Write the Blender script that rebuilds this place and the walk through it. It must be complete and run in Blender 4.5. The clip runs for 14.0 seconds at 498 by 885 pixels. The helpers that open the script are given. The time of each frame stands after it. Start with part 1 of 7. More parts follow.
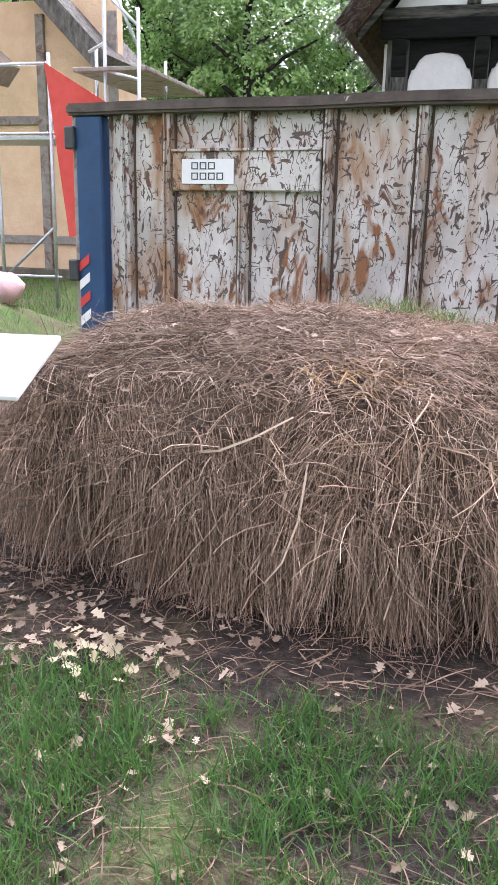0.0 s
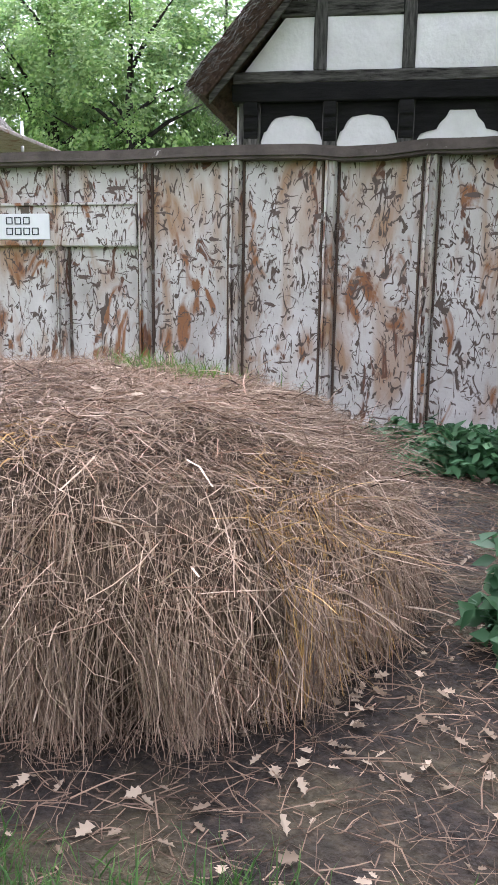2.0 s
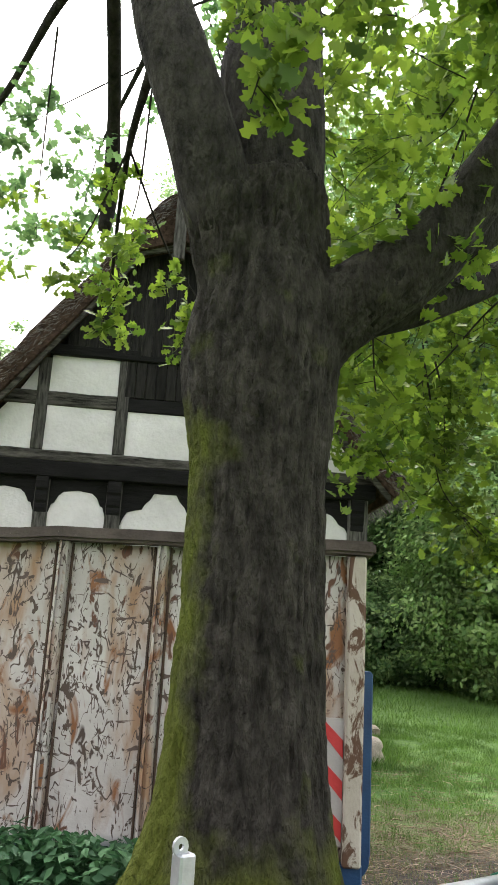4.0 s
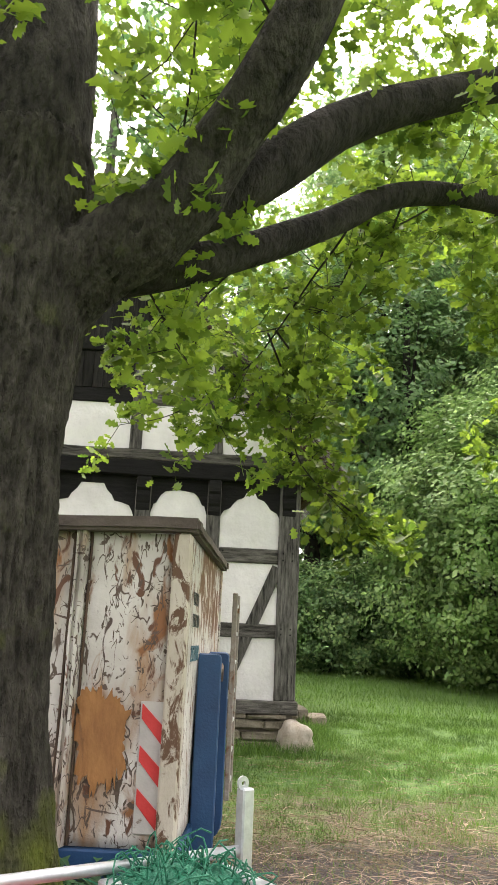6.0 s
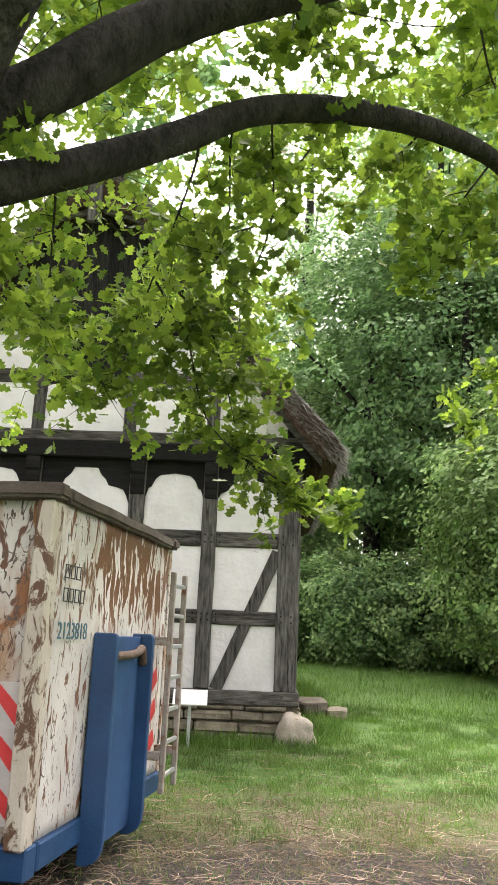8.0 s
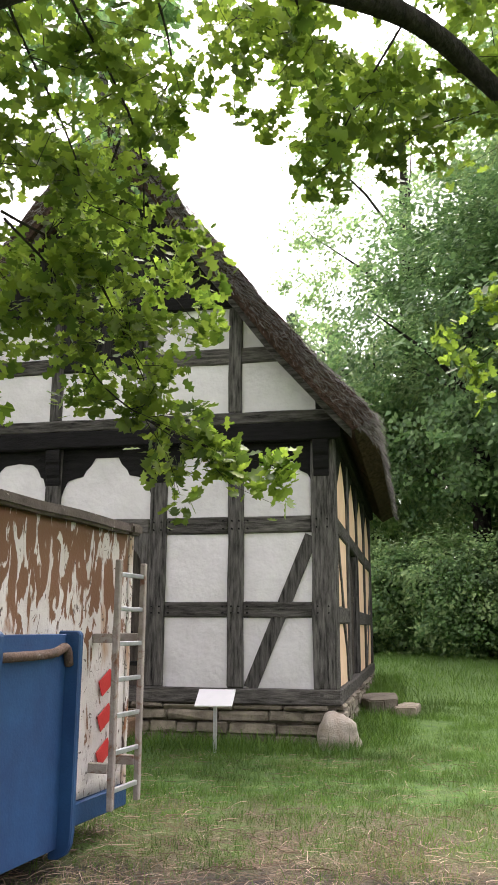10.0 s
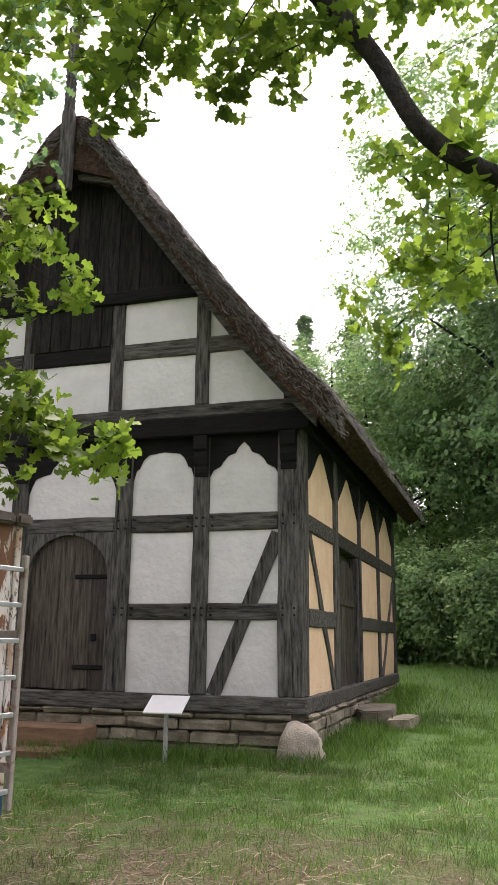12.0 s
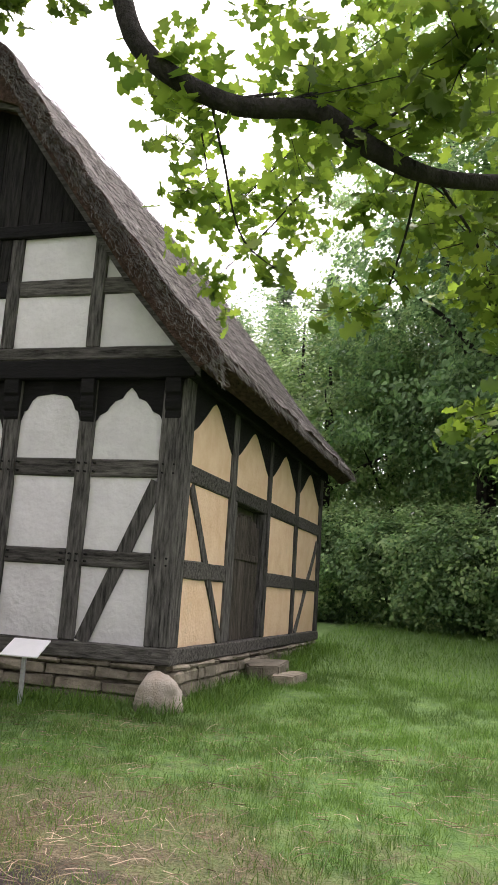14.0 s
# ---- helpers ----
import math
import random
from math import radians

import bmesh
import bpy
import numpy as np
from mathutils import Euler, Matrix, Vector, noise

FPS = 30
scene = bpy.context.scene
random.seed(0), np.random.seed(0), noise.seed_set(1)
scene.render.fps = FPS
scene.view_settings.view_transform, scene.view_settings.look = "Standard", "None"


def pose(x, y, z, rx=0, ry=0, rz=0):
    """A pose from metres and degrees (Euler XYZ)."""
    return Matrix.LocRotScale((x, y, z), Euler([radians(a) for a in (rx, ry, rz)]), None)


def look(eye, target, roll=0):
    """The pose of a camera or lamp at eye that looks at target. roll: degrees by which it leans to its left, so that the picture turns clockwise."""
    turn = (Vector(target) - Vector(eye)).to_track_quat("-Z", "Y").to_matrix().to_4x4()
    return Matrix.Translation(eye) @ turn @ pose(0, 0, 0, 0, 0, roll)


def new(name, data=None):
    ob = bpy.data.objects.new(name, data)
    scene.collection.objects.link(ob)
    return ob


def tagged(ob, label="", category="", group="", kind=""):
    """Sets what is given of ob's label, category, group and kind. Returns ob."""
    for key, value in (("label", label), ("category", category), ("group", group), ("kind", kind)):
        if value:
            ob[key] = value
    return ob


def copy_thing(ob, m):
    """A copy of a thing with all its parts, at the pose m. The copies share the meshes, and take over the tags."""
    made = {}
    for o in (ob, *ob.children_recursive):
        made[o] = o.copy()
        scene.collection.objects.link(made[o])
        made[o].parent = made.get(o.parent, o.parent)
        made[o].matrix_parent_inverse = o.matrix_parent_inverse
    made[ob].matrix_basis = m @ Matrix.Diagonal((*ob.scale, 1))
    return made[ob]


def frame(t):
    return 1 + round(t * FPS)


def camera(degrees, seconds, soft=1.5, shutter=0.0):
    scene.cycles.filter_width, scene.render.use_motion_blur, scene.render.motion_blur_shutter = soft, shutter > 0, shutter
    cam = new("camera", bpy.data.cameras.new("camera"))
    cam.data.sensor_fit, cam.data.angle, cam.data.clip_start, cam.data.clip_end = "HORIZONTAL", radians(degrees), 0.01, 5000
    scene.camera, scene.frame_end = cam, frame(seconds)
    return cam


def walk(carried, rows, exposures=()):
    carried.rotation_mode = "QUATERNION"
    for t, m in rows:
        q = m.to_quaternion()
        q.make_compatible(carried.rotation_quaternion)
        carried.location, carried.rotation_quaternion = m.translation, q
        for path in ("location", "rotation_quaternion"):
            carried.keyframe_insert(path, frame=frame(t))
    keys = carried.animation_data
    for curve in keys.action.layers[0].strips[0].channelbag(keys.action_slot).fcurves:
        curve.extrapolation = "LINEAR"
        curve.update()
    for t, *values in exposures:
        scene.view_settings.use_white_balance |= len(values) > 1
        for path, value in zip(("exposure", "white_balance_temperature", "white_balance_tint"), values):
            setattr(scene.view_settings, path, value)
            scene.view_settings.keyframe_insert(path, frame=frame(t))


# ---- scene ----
cam = camera(33.85, 14.0)
EXPOSURES = [(0, 2.25, 5900, 24), (2, 2.2, 5850, 20), (3, 1.95, 5850, 16), (3.5, 2.0, 6000, 14), (4, 2.1, 6500, 12), (6.3, 2.45, 6900, 17), (8, 2.45, 6800, 18), (10.5, 2.0, 6550, 24), (12, 1.76, 6600, 24), (14, 1.78, 6600, 23)]
# seconds, x, y, z, pitch, roll, yaw
ROWS = [
    (0, 1.840, 1.131, 1.347, -15.32, -1.21, 15.38),
    (0.5, 1.893, 1.284, 1.336, -13.60, -1.17, 10.75),
    (1, 2.049, 1.346, 1.322, -13.18, -0.89, 8.69),
    (1.5, 2.222, 1.381, 1.336, -12.02, -0.93, 9.42),
    (2, 2.358, 1.481, 1.321, -11.19, -0.80, 8.95),
    (2.5, 2.540, 1.499, 1.382, -5.59, -1.58, 6.01),
    (3, 2.729, 1.437, 1.441, 1.46, -2.35, 4.12),
    (3.5, 2.949, 1.461, 1.459, 9.11, -2.20, -1.38),
    (3.8, 3.082, 1.488, 1.471, 12.62, -3.37, -4.64),
    (4, 3.186, 1.510, 1.486, 14.09, -3.17, -6.77),
    (4.2, 3.290, 1.507, 1.485, 14.66, -2.82, -7.61),
    (6.3, 4.547, 1.681, 1.463, 13.57, -2.82, -5.00),
    (6.5, 4.684, 1.756, 1.445, 13.84, -3.45, -5.28),
    (7, 4.974, 1.866, 1.429, 13.92, -2.85, -4.82),
    (7.5, 5.255, 1.928, 1.433, 12.94, -2.60, 0.47),
    (8, 5.560, 2.090, 1.405, 13.22, -2.42, 1.10),
    (8.2, 5.686, 2.169, 1.412, 13.13, -2.61, 0.92),
    (10.3, 6.939, 3.286, 1.397, 12.76, -0.15, 12.50),
    (10.5, 7.041, 3.414, 1.367, 12.86, -0.28, 12.84),
    (11, 7.283, 3.640, 1.380, 13.86, -0.53, 12.88),
    (11.5, 7.603, 3.757, 1.385, 13.75, -1.41, 16.21),
    (12, 7.912, 3.942, 1.324, 13.49, -0.62, 17.19),
    (12.5, 8.234, 4.047, 1.335, 12.70, -0.77, 17.17),
    (13, 8.538, 4.123, 1.359, 10.66, -1.41, 18.38),
    (13.5, 8.743, 4.322, 1.342, 10.03, -2.96, 17.77),
    (14, 8.945, 4.462, 1.352, 10.40, -3.71, 16.12),
]
walk(cam, [(t, pose(x, y, z, 90 + pitch, roll, yaw)) for t, x, y, z, pitch, roll, yaw in ROWS], EXPOSURES)

# ---- world and light: a bright overcast day ----
world = bpy.data.worlds.new("overcast_sky")
scene.world = world
world.use_nodes = True
wn = world.node_tree.nodes
wl = world.node_tree.links
sky = wn.new("ShaderNodeTexSky")
sky.sky_type = "NISHITA"
sky.sun_disc = False
sky.sun_elevation = radians(58)
sky.sun_rotation = radians(8)
sky.dust_density = 6.0
sky.air_density = 1.2
pale = wn.new("ShaderNodeHueSaturation")
pale.inputs["Saturation"].default_value = 0.12
wl.new(sky.outputs[0], pale.inputs["Color"])
wl.new(pale.outputs[0], wn["Background"].inputs["Color"])
wn["Background"].inputs["Strength"].default_value = 0.15

sun_data = bpy.data.lights.new("sun", "SUN")
sun_data.energy = 0.28
sun_data.angle = radians(40)
sun_data.color = (1.0, 0.96, 0.9)
sun = new("sun", sun_data)
sun.matrix_world = look((5.0, 14.7, 14.0), (3.8, 6.0, 0.0))


# ---- materials ----
def mat(name, a, b, scale=8.0, rough=0.8, bump=0.3, stretch=(1, 1, 1), spots=None, spot_scale=3.0, spot_cut=0.6, fine=60.0,
        metallic=0.0, island=0.0, rand=0.0, soft=0.06, height=0.02):
    """Two tones mixed by noise, spots of a third colour with ragged edges, fine grain relief."""
    m = bpy.data.materials.new(name)
    m.use_nodes = True
    n, l = m.node_tree.nodes, m.node_tree.links
    bsdf = n["Principled BSDF"]
    bsdf.inputs["Roughness"].default_value = rough
    bsdf.inputs["Metallic"].default_value = metallic
    co = n.new("ShaderNodeTexCoord")
    mp = n.new("ShaderNodeMapping")
    mp.inputs["Scale"].default_value = stretch
    l.new(co.outputs["Object"], mp.inputs["Vector"])
    where = mp.outputs[0]
    if rand:
        info = n.new("ShaderNodeObjectInfo")
        add = n.new("ShaderNodeVectorMath")
        add.operation = "ADD"
        mul = n.new("ShaderNodeMath")
        mul.operation = "MULTIPLY"
        mul.inputs[1].default_value = 37.0
        l.new(info.outputs["Random"], mul.inputs[0])
        l.new(mp.outputs[0], add.inputs[0])
        l.new(mul.outputs[0], add.inputs[1])
        where = add.outputs[0]
    nz = n.new("ShaderNodeTexNoise")
    nz.inputs["Scale"].default_value = scale
    nz.inputs["Detail"].default_value = 8
    nz.inputs["Roughness"].default_value = 0.65
    l.new(where, nz.inputs["Vector"])
    ramp = n.new("ShaderNodeValToRGB")
    ramp.color_ramp.elements[0].position, ramp.color_ramp.elements[1].position = 0.32, 0.68
    ramp.color_ramp.elements[0].color, ramp.color_ramp.elements[1].color = (*a, 1), (*b, 1)
    l.new(nz.outputs["Fac"], ramp.inputs["Fac"])
    colour = ramp.outputs["Color"]
    if spots:
        sz = n.new("ShaderNodeTexNoise")
        sz.inputs["Scale"].default_value = spot_scale
        sz.inputs["Detail"].default_value = 6
        sz.inputs["Roughness"].default_value = 0.7
        sz.inputs["Distortion"].default_value = 0.8
        l.new(where, sz.inputs["Vector"])
        sr = n.new("ShaderNodeValToRGB")
        sr.color_ramp.elements[0].position, sr.color_ramp.elements[1].position = spot_cut, spot_cut + soft
        l.new(sz.outputs["Fac"], sr.inputs["Fac"])
        mx = n.new("ShaderNodeMixRGB")
        mx.inputs["Color2"].default_value = (*spots, 1)
        l.new(sr.outputs["Color"], mx.inputs["Fac"])
        l.new(colour, mx.inputs["Color1"])
        colour = mx.outputs["Color"]
    if island or rand:
        hs = n.new("ShaderNodeHueSaturation")
        mr = n.new("ShaderNodeMapRange")
        k = island or rand
        mr.inputs["To Min"].default_value, mr.inputs["To Max"].default_value = 1 - k, 1 + k
        src = n.new("ShaderNodeNewGeometry").outputs["Random Per Island"] if island else info.outputs["Random"]
        l.new(src, mr.inputs["Value"])
        l.new(mr.outputs[0], hs.inputs["Value"])
        l.new(colour, hs.inputs["Color"])
        colour = hs.outputs["Color"]
    l.new(colour, bsdf.inputs["Base Color"])
    if bump:
        fz = n.new("ShaderNodeTexNoise")
        fz.inputs["Scale"].default_value = fine
        fz.inputs["Detail"].default_value = 5
        l.new(where, fz.inputs["Vector"])
        sm = n.new("ShaderNodeMath")
        sm.operation = "ADD"
        l.new(fz.outputs["Fac"], sm.inputs[0])
        l.new(nz.outputs["Fac"], sm.inputs[1])
        bp = n.new("ShaderNodeBump")
        bp.inputs["Strength"].default_value = bump
        bp.inputs["Distance"].default_value = height
        l.new(sm.outputs[0], bp.inputs["Height"])
        l.new(bp.outputs[0], bsdf.inputs["Normal"])
    return m


def leaf_mat(name, dark, light, glow=0.5, rough=0.55):
    """Leaves: every leaf its own tone, part of the light passing through."""
    m = bpy.data.materials.new(name)
    m.use_nodes = True
    n, l = m.node_tree.nodes, m.node_tree.links
    bsdf = n["Principled BSDF"]
    bsdf.inputs["Roughness"].default_value = rough
    geo = n.new("ShaderNodeNewGeometry")
    ramp = n.new("ShaderNodeValToRGB")
    ramp.color_ramp.elements[0].color, ramp.color_ramp.elements[1].color = (*dark, 1), (*light, 1)
    l.new(geo.outputs["Random Per Island"], ramp.inputs["Fac"])
    co = n.new("ShaderNodeTexCoord")
    nz = n.new("ShaderNodeTexNoise")
    nz.inputs["Scale"].default_value = 0.8
    l.new(co.outputs["Object"], nz.inputs["Vector"])
    mr = n.new("ShaderNodeMapRange")
    mr.inputs["From Min"].default_value, mr.inputs["From Max"].default_value = 0.3, 0.7
    mr.inputs["To Min"].default_value, mr.inputs["To Max"].default_value = 0.65, 1.35
    l.new(nz.outputs["Fac"], mr.inputs["Value"])
    hs = n.new("ShaderNodeHueSaturation")
    l.new(mr.outputs[0], hs.inputs["Value"])
    l.new(ramp.outputs["Color"], hs.inputs["Color"])
    l.new(hs.outputs[0], bsdf.inputs["Base Color"])
    tr = n.new("ShaderNodeBsdfTranslucent")
    l.new(hs.outputs[0], tr.inputs["Color"])
    mix = n.new("ShaderNodeMixShader")
    mix.inputs["Fac"].default_value = glow
    l.new(bsdf.outputs[0], mix.inputs[1])
    l.new(tr.outputs[0], mix.inputs[2])
    l.new(mix.outputs[0], n["Material Output"].inputs["Surface"])
    return m


TIMBER = mat("weathered_oak_timber", (0.012, 0.011, 0.011), (0.17, 0.162, 0.15), 5, 0.85, 0.7, (6, 6, 0.7), rand=0.25, fine=40)
TIMBER_H = mat("weathered_oak_rail", (0.012, 0.011, 0.010), (0.165, 0.156, 0.142), 5, 0.85, 0.7, (0.7, 6, 6), rand=0.25, fine=40)
TIMBER_BLACK = mat("black_tarred_timber", (0.004, 0.004, 0.004), (0.015, 0.014, 0.014), 5, 0.7, 0.5, (0.7, 6, 6), rand=0.2, fine=40)
BOARD = mat("black_weathered_boards", (0.004, 0.004, 0.004), (0.030, 0.028, 0.026), 6, 0.85, 0.6, (5, 5, 0.6), rand=0.35, fine=40)
OAK_DOOR = mat("grey_brown_door_boards", (0.022, 0.019, 0.016), (0.14, 0.12, 0.10), 5, 0.8, 0.6, (6, 6, 0.5), rand=0.25, fine=40)
LIME = mat("white_limewash", (0.60, 0.585, 0.59), (0.72, 0.705, 0.715), 3, 0.9, 0.35, rand=0.04, spots=(0.5, 0.49, 0.46), spot_scale=1.2, spot_cut=0.66, soft=0.25, fine=18, height=0.03)
OCHRE = mat("ochre_clay_plaster", (0.72, 0.49, 0.30), (0.83, 0.62, 0.42), 3, 0.92, 0.5, rand=0.05, spots=(0.66, 0.52, 0.36), spot_scale=2.0, spot_cut=0.62, soft=0.2, fine=25, height=0.03)
THATCH = mat("grey_thatch", (0.075, 0.068, 0.06), (0.25, 0.235, 0.21), 14, 0.95, 1.0, (1, 1, 0.35), fine=55, height=0.05, spots=(0.06, 0.075, 0.03), spot_scale=1.6, spot_cut=0.6, soft=0.15)
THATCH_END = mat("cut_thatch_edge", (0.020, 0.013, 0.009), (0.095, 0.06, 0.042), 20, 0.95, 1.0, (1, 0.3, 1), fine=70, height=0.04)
NEW_THATCH = mat("new_pale_thatch", (0.30, 0.23, 0.17), (0.46, 0.37, 0.29), 14, 0.95, 1.0, (1, 1, 0.3), fine=55, height=0.05)
STONE = mat("sandstone_plinth", (0.10, 0.085, 0.06), (0.27, 0.24, 0.18), 6, 0.95, 0.8, rand=0.3, spots=(0.10, 0.11, 0.06), spot_scale=5, spot_cut=0.6, soft=0.2, fine=35)
BOULDER = mat("pale_boulder", (0.26, 0.22, 0.17), (0.42, 0.38, 0.32), 7, 0.95, 0.7, spots=(0.12, 0.11, 0.08), spot_scale=6, spot_cut=0.64, soft=0.15)
MORTAR = mat("earth_mortar", (0.09, 0.08, 0.06), (0.16, 0.14, 0.11), 12, 0.95, 0.6)
BARK = mat("mossy_oak_bark", (0.015, 0.0135, 0.011), (0.095, 0.087, 0.073), 7, 0.95, 1.0, (2.2, 2.2, 0.9), spots=(0.075, 0.085, 0.025), spot_scale=1.1, spot_cut=0.62, soft=0.3, fine=26, height=0.08)
BARK_MID = mat("grey_limb_bark", (0.013, 0.012, 0.011), (0.085, 0.078, 0.068), 8, 0.95, 1.0, (1.6, 1.6, 0.7), spots=(0.06, 0.07, 0.022), spot_scale=1.6, spot_cut=0.62, soft=0.25, fine=30, height=0.06)
# darker copy of the oak bark, with the crown's shade put into its colour
BARK_DARK = mat("shaded_bark", (0.011, 0.010, 0.009), (0.050, 0.045, 0.040), 9, 0.95, 1.0, (1, 1, 0.5), spots=(0.05, 0.06, 0.02), spot_scale=2, spot_cut=0.64, soft=0.2, fine=34, height=0.05)
BLUE = mat("worn_blue_paint", (0.007, 0.038, 0.11), (0.013, 0.064, 0.16), 4, 0.5, 0.15, spots=(0.05, 0.045, 0.05), spot_scale=3, spot_cut=0.64, soft=0.12)
RIM = mat("scuffed_brown_rim", (0.045, 0.032, 0.026), (0.115, 0.09, 0.075), 6, 0.7, 0.3, spots=(0.55, 0.5, 0.47), spot_scale=7, spot_cut=0.66, soft=0.05)
GALV = mat("galvanised_steel", (0.42, 0.44, 0.46), (0.58, 0.60, 0.62), 20, 0.42, 0.1, metallic=0.7)
RUSTY = mat("rusty_grey_steel", (0.20, 0.17, 0.145), (0.34, 0.31, 0.28), 9, 0.7, 0.3, spots=(0.16, 0.075, 0.04), spot_scale=5, spot_cut=0.54, soft=0.1)
POST_PAINT = mat("rust_streaked_post", (0.40, 0.35, 0.28), (0.55, 0.50, 0.43), 5, 0.7, 0.3, (1, 1, 0.5), spots=(0.11, 0.055, 0.03), spot_scale=9, spot_cut=0.5, soft=0.06)
RUST = mat("orange_rust", (0.20, 0.085, 0.03), (0.42, 0.20, 0.07), 6, 0.8, 0.3, (1, 1, 0.4), spots=(0.10, 0.05, 0.03), spot_scale=4, spot_cut=0.62, soft=0.15)
SEAM = mat("dark_rust_and_shade", (0.045, 0.03, 0.022), (0.12, 0.075, 0.05), 9, 0.85, 0.4, spots=(0.3, 0.28, 0.26), spot_scale=6, spot_cut=0.62)
RED = mat("red_reflective", (0.50, 0.03, 0.03), (0.58, 0.05, 0.05), 9, 0.45, 0.1)
WHITE = mat("white_plastic", (0.72, 0.72, 0.72), (0.8, 0.8, 0.8), 4, 0.4, 0.05)
INK = mat("dark_print", (0.03, 0.035, 0.04), (0.05, 0.055, 0.06), 9, 0.6, 0)
LEAF_OAK = leaf_mat("oak_leaf", (0.07, 0.135, 0.016), (0.25, 0.36, 0.04), 0.58)
LEAF_DARK = leaf_mat("shaded_leaf", (0.08, 0.17, 0.06), (0.22, 0.36, 0.13), 0.5)
LEAF_WOOD = leaf_mat("woodland_leaf", (0.14, 0.27, 0.10), (0.38, 0.52, 0.20), 0.5)
LEAF_WILLOW = leaf_mat("pale_bush_leaf", (0.13, 0.25, 0.07), (0.33, 0.47, 0.16), 0.45)
LEAF_NETTLE = leaf_mat("nettle_leaf", (0.035, 0.11, 0.045), (0.08, 0.19, 0.075), 0.35)
# needle tones paled so that distance haze sits in their colour
LEAF_CONIFER = leaf_mat("hazy_conifer_needles", (0.10, 0.15, 0.09), (0.22, 0.29, 0.17), 0.4)
GRASS = leaf_mat("grass_blade", (0.045, 0.12, 0.014), (0.14, 0.25, 0.035), 0.4)
GRASS_DRY = leaf_mat("dry_grass_blade", (0.14, 0.14, 0.05), (0.30, 0.27, 0.12), 0.3)
GRASS_NEAR = leaf_mat("rough_grass_blade", (0.032, 0.10, 0.02), (0.10, 0.21, 0.04), 0.35)
STRAW = leaf_mat("dry_straw", (0.11, 0.07, 0.045), (0.46, 0.34, 0.245), 0.15, 0.7)
STRAW_GOLD = leaf_mat("golden_straw", (0.35, 0.2, 0.06), (0.55, 0.36, 0.13), 0.15, 0.7)
DRY_LEAF = leaf_mat("dry_fallen_leaf", (0.16, 0.11, 0.07), (0.50, 0.40, 0.30), 0.2, 0.8)
HAY = mat("packed_old_thatch", (0.045, 0.033, 0.024), (0.16, 0.115, 0.08), 25, 0.95, 1.0, (1, 1, 0.3), fine=90, height=0.05)

for dull in (TIMBER, TIMBER_H, TIMBER_BLACK, BOARD, OAK_DOOR, BARK, BARK_MID, BARK_DARK, THATCH, THATCH_END, HAY):
    dull.node_tree.nodes["Principled BSDF"].inputs["Specular IOR Level"].default_value = 0.15


